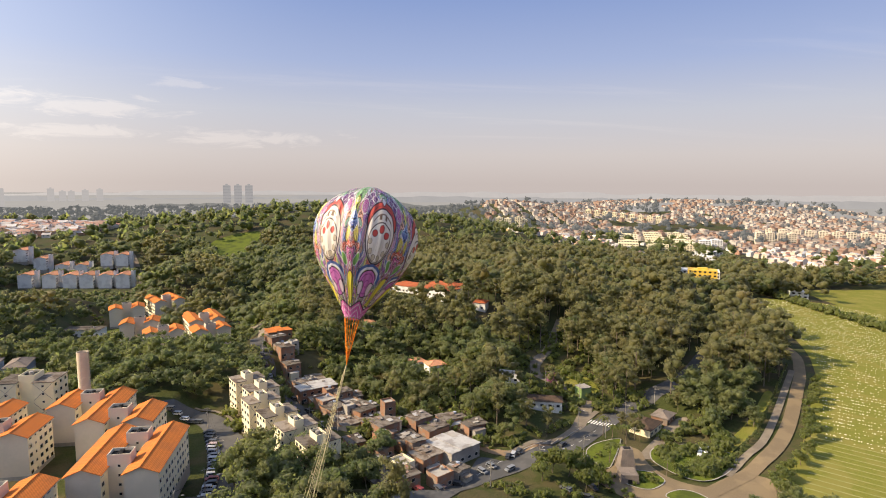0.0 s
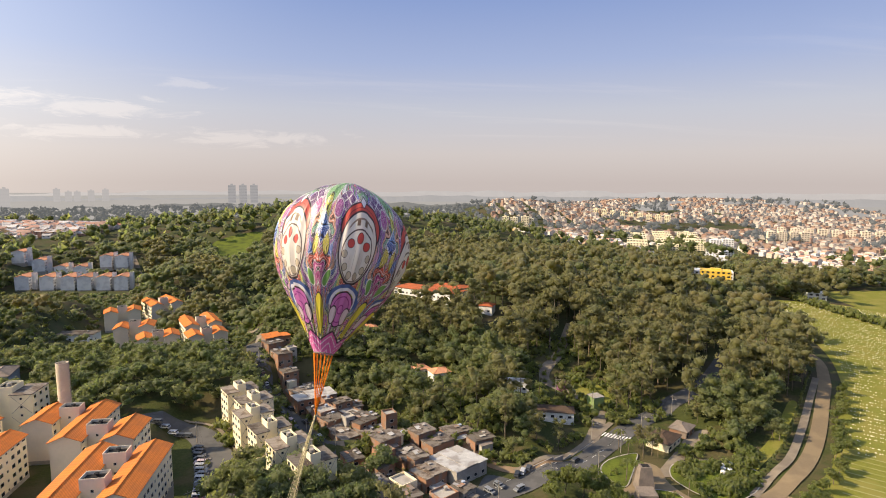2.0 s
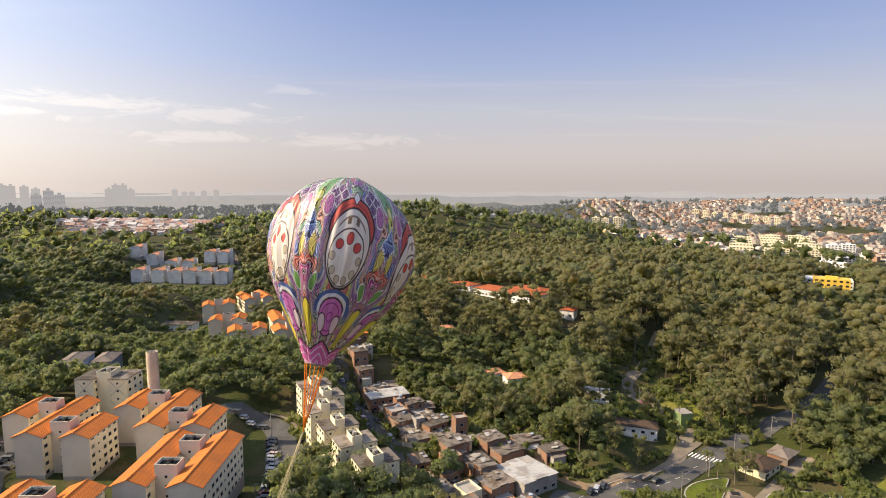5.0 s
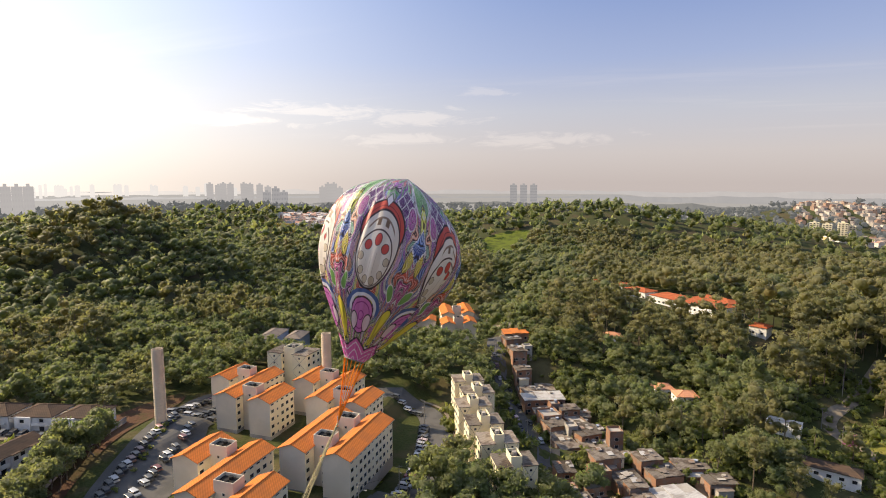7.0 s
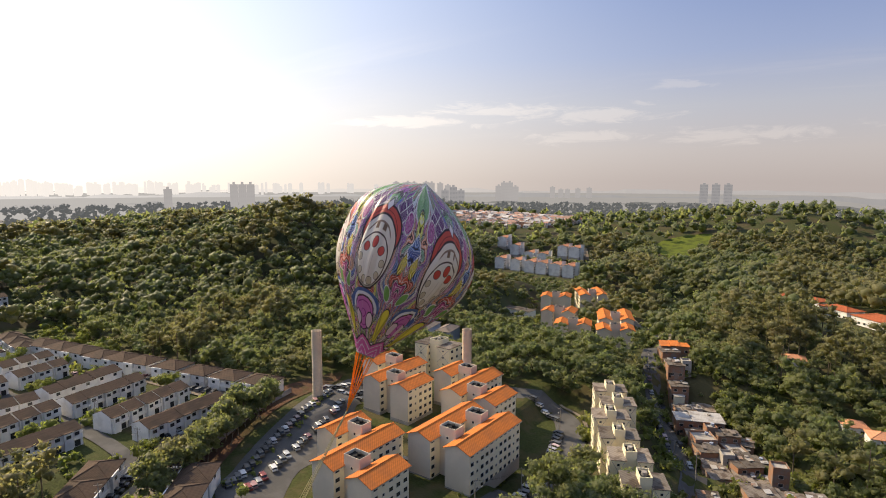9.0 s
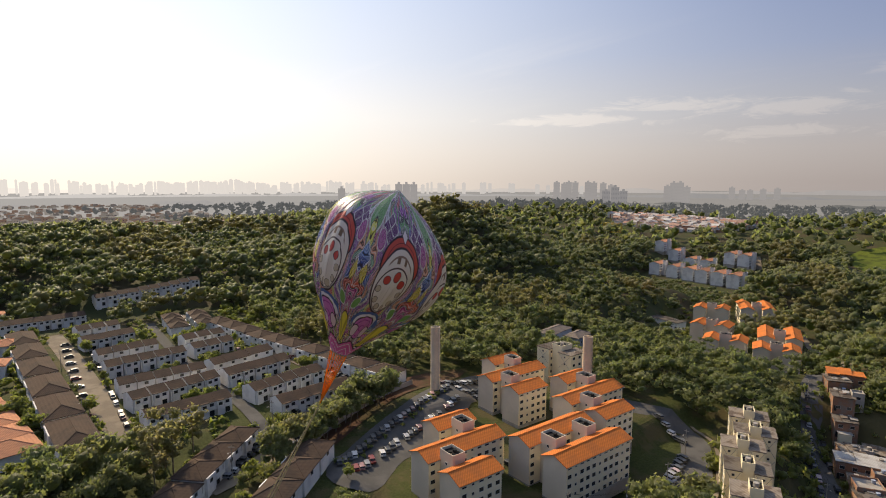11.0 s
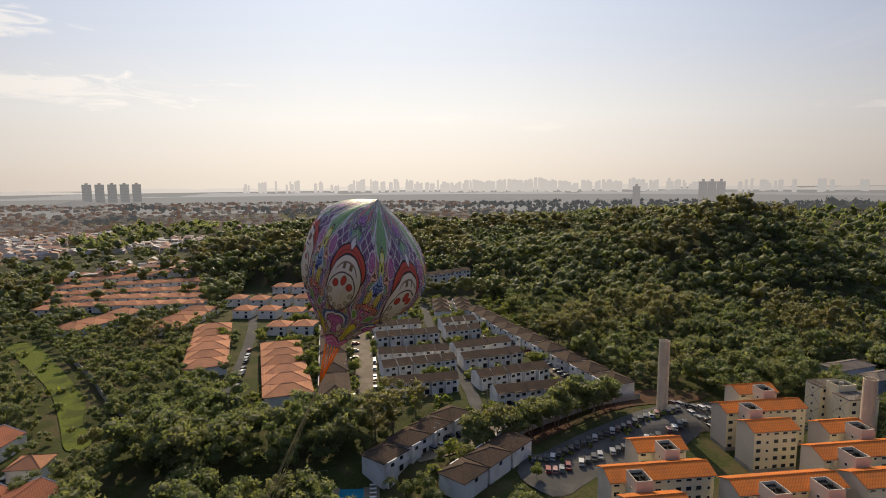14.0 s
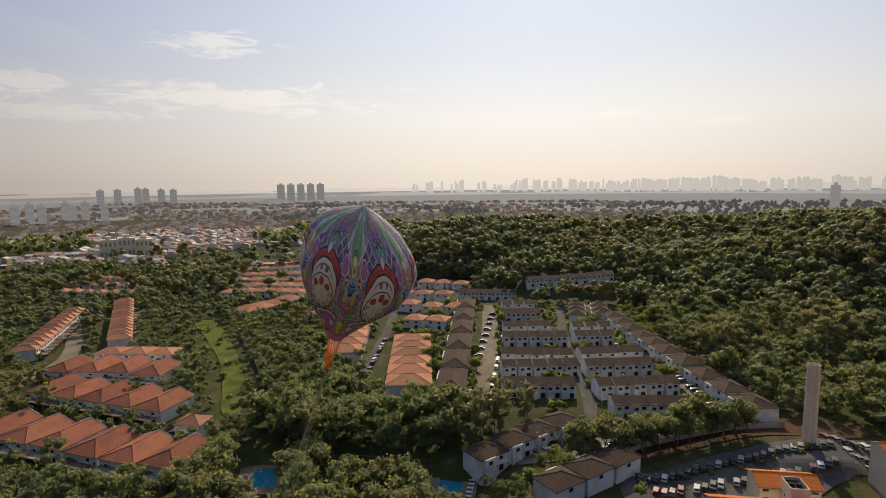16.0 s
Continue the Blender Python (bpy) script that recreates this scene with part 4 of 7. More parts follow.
row(HIPPED_WIDE, (-146, 161), (-205, 145), 13.9, -1, jitter=0.5), row(HIPPED_WIDE, (-207, 144.5), (-284, 125), 13.9, -1, jitter=0.5)
row(TERRACE, (-337, 28), (-342, 68), 6.2, 1), row(TERRACE, (-362, 75), (-369, 138), 6.2, 1)
row(HIPPED, (-104, 63), (-135, 94), 10.5, 1)
row(HIPPED, (-88, 84), (-112, 110), 10.5, -1)
row(HIPPED, (-131, 115), (-140, 137), 10.5, 1, level=0.8)
# terracotta terraces
row(CLAY_DEEP, (-156, 32), (-228, 18), 12.2, 1, jitter=0.3)
row(VILLA, (-338, -34), (-330, 26), 14.5, 1, jitter=0.5), row(VILLA, (-304, -22), (-291, 40), 14.5, 1, jitter=0.5), row(VILLA, (-378, -10), (-372, 32), 14, 1, jitter=0.5), row(VILLA, (-262, 6), (-256, 34), 14, 1, jitter=0.5)
row(CLAY_DEEP, (-194, -9), (-268, -24), 12.2, 1, jitter=0.3), row(CLAY_DEEP, (-268, -52), (-314, -42), 12.2, 1, jitter=0.3), row(CLAY_DEEP, (-276, -106), (-316, -84), 12.2, 1, jitter=0.3)
row(CLAY_STEP, (-108, -110), (-93, -20), 15, 1, jitter=0.5)
row(CLAY_STEP, (-143, -122), (-131, -52), 14.4, 1, jitter=0.5), row(CLAY_STEP, (-163, -136), (-165, -78), 14.4, 1, jitter=0.5)
copy_thing(COTTAGE, spot(-119, -38)), CLEAR.append((-119, -38, 9))
row(CLAY, (-176, -166), (-262, -214), 7.6, 1), row(CLAY, (-201, -133), (-292, -202), 7.6, 1), row(CLAY_PAIR, (-184, -129), (-188, -91), 12.7, 1, jitter=0.4)
for x, y0, y1 in ((-334, -152, -46), (-357, -158, -52), (-381, -170, -58), (-406, -188, -66), (-434, -200, -86), (-462, -214, -110)):
    row(CLAY_PAIR, (x, y0), (x + 4, y1), 13.4, 1)
row(CLAY, (-420, -262), (-424, -226), 8, 1)
for k in range(3):
    row(COTTAGE, (-330 - k * 30, -290 - k * 10), (-330 - k * 30, -225 - k * 12), 11, 1)


# ---- trees ----
def ico(level):
    bm = bmesh.new()
    bmesh.ops.create_icosphere(bm, subdivisions=level, radius=1)
    v = np.array([p.co[:] for p in bm.verts])
    f = np.array([[q.index for q in p.verts] for p in bm.faces])
    bm.free()
    return v, f


ICO = {level: ico(level) for level in (1, 2)}


def crown(seed, height, radius, bottom, lobes, leaves, size, core=2, squash=0.8):
    """A crown's triangles: dark inner bodies under a coat of loose leaf sprays, with gaps and an uneven outline."""
    rng = np.random.default_rng(seed)
    body, sides = ICO[core]
    V, F, n = [], [], 0
    top = height
    mid, tall = (top + bottom) / 2, (top - bottom) / 2
    for k in range(lobes):
        a, e = rng.uniform(0, math.tau), rng.uniform(-0.8, 1.0)
        rad = radius * rng.uniform(0.25, 0.72) if k else 0
        c = np.array([rad * math.cos(a), rad * math.sin(a), mid + tall * 0.62 * e])
        r = radius * (rng.uniform(0.26, 0.66) if k else rng.uniform(0.72, 0.86) if lobes < 5 else rng.uniform(0.5, 0.66)) * (6 / max(lobes, 6)) ** 0.4
        bumpy = body * (r * 0.68 * (1 + rng.uniform(-0.3, 0.3, (len(body), 1)))) * np.array([1, 1, squash]) + c
        V.append(bumpy), F.append(sides + n)
        n += len(bumpy)
        m = leaves // lobes
        d = rng.normal(size=(m, 3))
        d[:, 2] = np.abs(d[:, 2]) * 0.9 - 0.35 * (rng.random(m) < 0.45)
        d /= np.linalg.norm(d, axis=1)[:, None]
        p = c + d * (r * rng.uniform(0.62, 1.15, (m, 1))) * np.array([1, 1, squash])
        u = np.cross(d, rng.normal(size=(m, 3))) + rng.normal(0, 0.45, (m, 3))
        u /= np.linalg.norm(u, axis=1)[:, None]
        w = np.cross(d, u) + d * rng.normal(0.15, 0.55, (m, 1))
        s = size * rng.uniform(0.6, 1.4, (m, 1))
        tri = np.stack([p - u * s * 0.5 - w * s * 0.3, p + u * s * 0.5 - w * s * 0.3, p + w * s * 0.6 + d * s * 0.15], 1)
        V.append(tri.reshape(-1, 3)), F.append(np.arange(3 * m).reshape(-1, 3) + n)
        n += 3 * m
    return np.concatenate(V), np.concatenate(F)


def trunk_mesh(seed, height, radius, lean=0.4):
    rng = np.random.default_rng(seed)
    bm = bmesh.new()
    p, r = Vector((0, 0, -1.0)), radius
    n = 4
    pts = [p]
    for k in range(n):
        q = p + Vector((rng.normal(0, lean), rng.normal(0, lean), (height + 1) / n))
        rod(bm, p, q, r, r * 0.75, 7)
        p, r = q, r * 0.75
        pts.append(p)
    for k in range(4):
        a = rng.uniform(0, math.tau)
        o = pts[2 + k % 2]
        e = o + Vector((math.cos(a) * height * 0.22, math.sin(a) * height * 0.22, height * 0.28))
        rod(bm, o, e, radius * 0.4, radius * 0.15, 5)
    me = bpy.data.meshes.new("trunk")
    bm.to_mesh(me)
    bm.free()
    me.materials.append(BARK)
    return me


def tri_mesh(name, v, f, material):
    me = bpy.data.meshes.new(name)
    me.vertices.add(len(v)), me.vertices.foreach_set("co", np.ascontiguousarray(v, dtype=np.float32).ravel())
    me.loops.add(3 * len(f)), me.loops.foreach_set("vertex_index", np.ascontiguousarray(f, dtype=np.int32).ravel())
    me.polygons.add(len(f)), me.polygons.foreach_set("loop_start", np.arange(0, 3 * len(f), 3, dtype=np.int32))
    me.polygons.foreach_set("use_smooth", np.ones(len(f), dtype=bool))
    me.materials.append(material)
    me.update(calc_edges=True)
    return me


def tree_kind(seed, height, radius, bottom, lobes, leaves, size, material, label, category="tree", group="trees of the valley", trunk=0.3):
    t = thing("tree", pose(0, 0, -500), label, category, group)
    part("trunk", trunk_mesh(seed, height * 0.72, trunk), None, t)
    part("crown", tri_mesh("crown", *crown(seed, height, radius, bottom, lobes, leaves, size, 1), material), None, t)
    return t


BROAD = [tree_kind(s, 11 + s % 3, 5.2, 2.4, 14, 820, 0.7, LEAF_A, "broad green tree with a dense uneven crown") for s in (11, 12, 13)]
GUM = [tree_kind(s, 19 + s % 4, 5.0, 5.0, 14, 820, 0.7, LEAF_B, "tall eucalyptus with a pale trunk and open crown", trunk=0.28) for s in (22, 23, 24)]
GARDEN = [tree_kind(s, 7.0, 3.6, 1.8, 6, 420, 0.7, LEAF_C, "small bright garden tree beside houses", trunk=0.18) for s in (31, 32)]
PINK = tree_kind(41, 9, 4.5, 3.0, 6, 520, 0.8, LEAF_P, "tree in pink blossom beside the lane")


def palm_kind():
    t = thing("palm_tree", pose(0, 0, -500), "slender palm with drooping fronds", "palm tree", "palms")
    bm = bmesh.new()
    rod(bm, (0, 0, -1), (0.3, 0.1, 8), 0.2, 0.13, 7)
    part("trunk", bm, BARK, t)
    bm = bmesh.new()
    for k in range(16):
        a = k * math.tau / 16 + 0.2 * (k % 3)
        rise = 0.9 if k % 2 else 0.35
        last = None
        for s in range(7):
            q = s / 6
            c = Vector((0.3 + math.cos(a) * 3.0 * q, 0.1 + math.sin(a) * 3.0 * q, 8 + rise * 2.2 * q - 3.1 * q * q))
            side = Vector((-math.sin(a), math.cos(a), 0)) * 0.42 * math.sin(math.pi * min(1, 0.15 + q))
            now = [bm.verts.new(c - side - Vector((0, 0, 0.25))), bm.verts.new(c), bm.verts.new(c + side - Vector((0, 0, 0.25)))]
            if last:
                bm.faces.new((last[0], last[1], now[1], now[0])), bm.faces.new((last[1], last[2], now[2], now[1]))
            last = now
    part("crown", bm, LEAF_C, t)
    return t


PALM = palm_kind()
TEMPLATES += BROAD + GUM + GARDEN + [PINK, PALM]


def plant(kind, x, y, scale=1.0):
    z = ground(x, y)
    ob = copy_thing(kind, pose(x, y, z, 0, 0, random.uniform(0, 360)))
    ob.scale = (scale, scale, scale * random.uniform(0.9, 1.12))
    return ob


class Grid:
    """Quick test whether a place is kept clear."""

    def __init__(self, discs):
        self.cells = {}
        for x, y, r in discs:
            for i in range(int((x - r) // 12), int((x + r) // 12) + 1):
                for j in range(int((y - r) // 12), int((y + r) // 12) + 1):
                    self.cells.setdefault((i, j), []).append((x, y, r))

    def free(self, x, y, pad=0.0):
        return all((x - a) ** 2 + (y - b) ** 2 > max(0.0, r + pad) ** 2 for a, b, r in self.cells.get((int(x // 12), int(y // 12)), ()))


# ---- brick houses by the street ----
def brick_house(x, y, w, d, h, turn, roof="sheet", wall=BRICK, label="bare brick house with a grey sheet roof", tiles=None):
    b = thing("house", spot(x, y, turn), label, "house", "hillside houses")
    bm = bmesh.new()
    box(bm, -w / 2, w / 2, -d / 2, d / 2, -4, h)
    if roof == "deck":
        for a in ((-w / 2, w / 2, -d / 2, -d / 2 + 0.2), (-w / 2, w / 2, d / 2 - 0.2, d / 2), (-w / 2, -w / 2 + 0.2, -d / 2 + 0.2, d / 2 - 0.2), (w / 2 - 0.2, w / 2, -d / 2 + 0.2, d / 2 - 0.2)):
            box(bm, *a, h, h + 0.8)
    wl = part("wall", bm, wall, b)
    bm = bmesh.new()
    if roof == "deck":
        box(bm, -w / 2 + 0.2, w / 2 - 0.2, -d / 2 + 0.2, d / 2 - 0.2, h, h + 0.05)
    elif roof in ("clay", "brown", "rusty"):
        hip(bm, -w / 2, w / 2, -d / 2, d / 2, h, 1.6)
    else:
        for k in range(3):
            x0 = -w / 2 - 0.3 + k * (w + 0.6) / 3
            n, tilt = len(bm.verts), random.uniform(-0.05, 0.07)
            box(bm, x0, x0 + (w + 0.6) / 3 - 0.04, -d / 2 - random.uniform(0.1, 0.8), d / 2 + random.uniform(0, 0.6), h + 0.1 * (k % 2), h + 0.16 + 0.1 * (k % 2))
            bm.verts.ensure_lookup_table()
            for v in bm.verts[n:]:
                v.co.z += tilt * (v.co.y + d / 2) + 0.35
    part("roof", bm, tiles or {"deck": GREY, "clay": TERRA, "brown": BROWN, "rusty": UMBER, "tarp": ORANGE, "sheet": SHEET, "zinc": ZINC}[roof], b)
    for k in range(max(1, int(w / 3.2))):
        for s in range(max(1, int(h / 2.8))):
            xx = -w / 2 + (k + 0.5) * w / max(1, int(w / 3.2))
            part("window", WINDOW, None, wl, at=pose(xx, -d / 2, 1.0 + s * 2.8, 0, 0, -90))
            if k % 2 == 0:
                part("window", WINDOW_SMALL, None, wl, at=pose(w / 2, -d / 4, 1.2 + s * 2.8))
    bm = bmesh.new()
    box(bm, -w / 2 + 0.4, -w / 2 + 1.3, -d / 2 - 0.06, -d / 2 - 0.01, 0, 2.1)
    part("door", bm, DARK, wl)
    if random.random() < 0.6 and roof in ("sheet", "zinc", "deck"):
        bm = bmesh.new()
        rod(bm, (w * 0.25, d * 0.2, h + 0.2), (w * 0.25, d * 0.2, h + 1.2), 0.6, 0.7, 12)
        part("water_tank", bm, random.choice([BLUE, GREY]), b, "round plastic water tank")
    if roof == "sheet" and wall in (BRICK, GREY) and w < 12:
        # patched sheets and a lean-to
        for k in range(3):
            px, py = random.uniform(-w * 0.35, w * 0.25), random.uniform(-d * 0.35, d * 0.2)
            bm = bmesh.new()
            box(bm, 0, random.uniform(1.0, 2.6), 0, random.uniform(1.2, 3.0), 0, 0.07)
            part("roof_patch", bm, random.choice((ZINC, UMBER, BRICK, GREY, UMBER)), b, at=pose(px, py, h + 0.75 + 0.1 * k, random.uniform(-3, 5), random.uniform(-4, 4), random.uniform(-12, 12)))
        low, deep, side = random.uniform(1.9, 2.6), random.uniform(1.8, 3.2), random.choice((-1, 1))
        bm = bmesh.new()
        box(bm, -w * 0.35, w * 0.2, 0, deep, -4, low)
        part("lean_to", bm, random.choice((BRICK, GREY, PALE)), b, at=pose(0, -d / 2 - deep if side < 0 else d / 2, 0))
        bm = bmesh.new()
        box(bm, -w * 0.35 - 0.3, w * 0.2 + 0.3, -0.2, deep + 0.3, low + 0.02, low + 0.12)
        part("lean_to_roof", bm, random.choice((SHEET, UMBER, ZINC)), b, at=pose(0, -d / 2 - deep if side < 0 else d / 2, 0))
    CLEAR.append((x, y, max(w, d) * 0.65)), CLEAR.append((x + 3, y - 8, 6))
    return b


random.seed(5)
# east side of the narrow street, and the plots behind
for k in range(13):
    y = 233 + k * 6.2
    x = -5 - (y - 226) * 0.50
    if k not in (5, 6):
        brick_house(x + 8, y, random.uniform(6.5, 8.5), random.uniform(7.5, 9.5), random.choice([2.8, 3, 5.4, 5.8]), 28 + random.uniform(-6, 6), random.choice(["sheet", "sheet", "sheet", "deck"]))
    if k < 9 and k not in (5, 6):
        brick_house(x + 17.5 + random.uniform(-1, 1), y + 2, random.uniform(6, 9), random.uniform(6, 10), random.choice([2.8, 3.2, 5.6]), 28 + random.uniform(-12, 12), random.choice(["sheet", "sheet", "deck"]))
    if k % 2 and k < 6:
        brick_house(x + 27, y - 3, random.uniform(5, 8), 7, 3.0, 25 + random.uniform(-12, 12), "sheet")
    if k % 3 == 1:
        brick_house(x + 12, y + 2.5, 4, 4.5, random.choice([5.6, 6.6]), 28, "deck", random.choice([BRICK, GREY]), "small upper room of bare brick on a house")
brick_house(-15, 268, 18, 9.5, 6, 24, "zinc", label="brick workshop with a pale metal roof")
brick_house(-37, 314, 13, 8, 6.5, 24, "tarp", label="brick house with an orange tarpaulin on its roof")
brick_house(17, 236, 5, 5, 9.5, 20, "deck", label="narrow three-storey brick house")
brick_house(38, 198, 14, 15, 5, 32, "zinc", GREY, "low workshop with a broad pale metal roof")
brick_house(27, 192, 9, 9, 4.6, 32, "sheet", label="bare brick house beside the workshop")
brick_house(22, 206, 9, 9, 4.0, 30, "sheet"), brick_house(33, 212, 10, 8, 4.4, 30, "sheet"), brick_house(14, 214, 9, 8, 4.2, 28, "sheet")
brick_house(20, 222, 8, 8, 3.4, 24, "sheet"), brick_house(42, 222, 11, 7, 3.0, 20, "sheet"), brick_house(18, 185, 6, 7, 5.6, 32, "deck", PALE, "small pale rendered house")
brick_house(45, 284, 9, 8, 4, 15, "clay", WHITE, "white house with an orange tile roof among trees")
brick_house(36, 292, 8, 7, 3.5, 20, "clay", WHITE, "white house with an orange tile roof among trees")
brick_house(12, 336, 9, 7, 4, 10, "clay", WHITE, "small house with red tile roof in the wood")
CLEAR += [(100, 270, 9), (100, 280, 9), (106, 296, 8), (112, 308, 8), (96, 262, 7), (110, 240, 7), (108, 232, 7), (88, 232, 9), (84, 225, 9), (95, 228, 6), (100, 222, 6), (46, 276, 8), (44, 268, 7), (80, 258, 8), (104, 270, 6), (108, 286, 6), (100, 262, 6)]
brick_house(88, 240, 18, 7, 3.6, -18, "brown", WHITE, "long low white building with worn tile roof")
brick_house(80, 268, 12, 8, 3.2, -20, "deck", WHITE, "low white building behind a garden wall")
brick_house(124, 212, 12, 9, 3.4, 38, "brown", PALE, "low pale gatehouse with a brown hipped roof")
brick_house(137, 220, 9, 7, 3.2, 38, "rusty", BRICK, "brown brick lodge under tall trees")
for x, y, w, d, turn in ((56, 398, 50, 17, -44), (72, 404, 26, 14, -44), (27, 434, 20, 12, -44), (4, 492, 30, 14, -28), (89, 366, 9, 8, -30)):
    brick_house(x, y, w, d, 5, turn, "clay", WHITE, "long white school building with orange tile roof", SCHOOL)
    for far in ((12,) if w > 25 and y < 410 else (12, 22, 32, 42)):
        CLEAR.append((x - far * 0.1, y - far, 7 + w * 0.14)), CLEAR.append((x - w * 0.3, y + w * 0.25 - far, 7)), CLEAR.append((x + w * 0.3, y - w * 0.28 - far, 7))
brick_house(103, 588, 20, 10, 5, -10, "clay", WHITE, "far house with orange roof in the wood")
brick_house(175, 580, 40, 10, 6, -8, "zinc", WHITE, "long white building at the edge of the wood")
brick_house(-172, 401, 26, 9, 4.5, -6, "sheet", WHITE, "long pale shed with grey roof")
brick_house(-152, 262, 9, 20, 7, 12, "rusty", BLUE, "blue-grey house half hidden by trees"), brick_house(-140, 266, 8, 14, 7, 12, "rusty", BLUE, "blue-grey house with brown roof")
brick_house(-462, 734, 24, 14, 12, 20, "deck", YELLOW, "ochre building on the wooded slope")


for x, y, w, d, h, roof, wall in ((19, 177, 6, 6.5, 5.6, "sheet", BRICK), (30, 177.5, 7, 6, 4.4, "deck", BRICK), (11, 196, 7, 7.5, 5.8, "deck", BRICK), (28, 217, 8, 7, 4.4, "sheet", BRICK), (9.5, 185, 6.5, 7, 5.8, "sheet", GREY), (4, 194, 7, 6, 3.4, "sheet", BRICK),
                              (37, 182.5, 6, 6, 3.0, "sheet", GREY), (13, 206, 6, 6, 6.0, "deck", BRICK), (24.5, 199.5, 6, 5, 6.2, "sheet", BRICK), (11, 176, 6, 6, 3.2, "sheet", PALE), (50, 214, 9, 6, 3.2, "sheet", BRICK), (2, 204, 6, 7, 5.6, "sheet", BRICK)):
    brick_house(x, y, w, d, h, random.uniform(22, 38), roof, wall, "crowded patched brick house beside the workshop")
for k in range(16):
    x, y = random.uniform(8, 44), random.uniform(180, 230)
    if Grid(CLEAR).free(x, y, -2):
        brick_house(x, y, random.uniform(3, 5), random.uniform(3, 5), random.choice((2.4, 2.6, 3.0)), random.uniform(10, 45), "sheet", random.choice((BRICK, BRICK, GREY, PALE)), "small patched shack with a grey sheet roof")
# the sloped chapel at the burial park's gate
b = thing("chapel", pose(99.5, 182, -15.5, 0, 0, -12) @ Matrix.Scale(0.78, 4), "grey concrete chapel with a tapered tower", "chapel")
bm = bmesh.new()
box(bm, -4, 4, -4, 4, -1, 11, 0, (1.6, 2.2))
part("tower", bm, UMBER, b)
bm = bmesh.new()
box(bm, -5.5, 2.5, -13, -4.05, -1, 4.2, 0, (0.3, 0.6))
part("nave", bm, UMBER, b)
bm = bmesh.new()
box(bm, -1.6, 1.6, -1.2, 1.2, 11.004, 11.2)
part("roof_light", bm, DARK, b)
bm = bmesh.new()
box(bm, -2.5, -0.9, -13.1, -12.7, -0.5, 2.3)
part("door", bm, DARK, b)
CLEAR.append((98, 176, 13))
b = thing("kiosk", spot(112, 249, 12), "square green transformer kiosk beside the lane", "kiosk")
bm = bmesh.new()
box(bm, -2.6, 2.6, -2.6, 2.6, -1, 6.2)
part("wall", bm, GREEN, b)
bm = bmesh.new()
box(bm, -2.8, 2.8, -2.8, 2.8, 6.2, 6.45)
part("roof", bm, GREY, b)
CLEAR.append((112, 249, 5))
for k in range(7):
    t = thing("water_tank", spot(132.5 + (k % 2) * 2.4 + k * 0.85, 187 + k * 1.1), "pale round water tank among shrubs", "tank", "row of pale tanks")
    bm = bmesh.new()
    rod(bm, (0, 0, -1), (0, 0, 1.3), 0.95, 0.95, 14)
    rod(bm, (0, 0, 1.3), (0, 0, 1.6), 0.95, 0.3, 14)
    part("shell", bm, WHITE, t)
CLEAR.append((136, 192, 9))


def pool(x, y, turn, label):
    t = thing("swimming_pool", spot(x, y, turn), label, "swimming pool")
    bm = bmesh.new()
    for a in ((-9, 9, -8, -3.5), (-9, 9, 3.5, 8), (-9, -5.5, -3.5, 3.5), (5.5, 9, -3.5, 3.5)):
        box(bm, *a, -1.5, 0.7)
    part("deck", bm, PAVING, t, "sandy paved deck")
    bm = bmesh.new()
    box(bm, -5.5, 5.5, -3.5, 3.5, -1.5, 0.55)
    part("water", bm, WATER, t, "clear blue water")
    for k in range(7):
        bm = bmesh.new()
        box(bm, -8 + k * 2.2, -7.2 + k * 2.2, 5.2, 7.2, 1.0, 1.1), box(bm, -8 + k * 2.2, -7.2 + k * 2.2, 7.0, 7.1, 1.1, 1.7)
        for dx in (0, 0.7):
            for dy in (5.3, 7.0):
                box(bm, -8 + k * 2.2 + dx, -7.9 + k * 2.2 + dx, dy, dy + 0.1, 0.7, 1.0)
        part("sun_lounger", bm, WHITE, t)
    CLEAR.append((x, y, 10)), CLEAR.append((x + 9, y + 4, 8)), CLEAR.append((x + 17, y + 9, 6))


pool(-96, 0, 20, "blue swimming pool with a paved deck and loungers")
pool(-100, 57, 0, "small blue swimming pool with a pale deck")


# the hard court between the pools
court = thing("tennis_court", spot(-100, 36), "dark green fenced hard court with white lines", "tennis court")
bm = bmesh.new()
box(bm, -7.5, 7.5, -14, 14, -1.5, 0.6)
part("slab", bm, COURT, court)
for x0, x1, y0, y1 in ((-5.5, -5.38, -11.9, 11.9), (5.38, 5.5, -11.9, 11.9), (-4.12, -4, -11.9, 11.9), (4, 4.12, -11.9, 11.9), (-5.38, 5.38, -12, -11.88), (-5.38, 5.38, 11.88, 12), (-4, 4, -6.46, -6.34), (-4, 4, 6.34, 6.46), (-0.06, 0.06, -6.34, 6.34)):
    bm = bmesh.new()
    box(bm, x0, x1, y0, y1, 0.6, 0.612)
    part("line", bm, LINE, court)
bm = bmesh.new()
box(bm, -6, 6, -0.02, 0.02, 0.7, 1.5)
part("net", bm, DARK, court)
for k in range(8):
    for s in (-7.4, 7.4):
        bm = bmesh.new()
        rod(bm, (s, -13.9 + k * 27.8 / 7, 0.5), (s, -13.9 + k * 27.8 / 7, 4.2), 0.05, 0.05, 5)
        part("fence_post", bm, GREY, court)
for s in (-7.4, 7.4):
    for z in (2.3, 4.2):
        bm = bmesh.new()
        rod(bm, (s, -13.9, z), (s, 13.9, z), 0.03, 0.03, 4)
        part("fence_rail", bm, GREY, court)
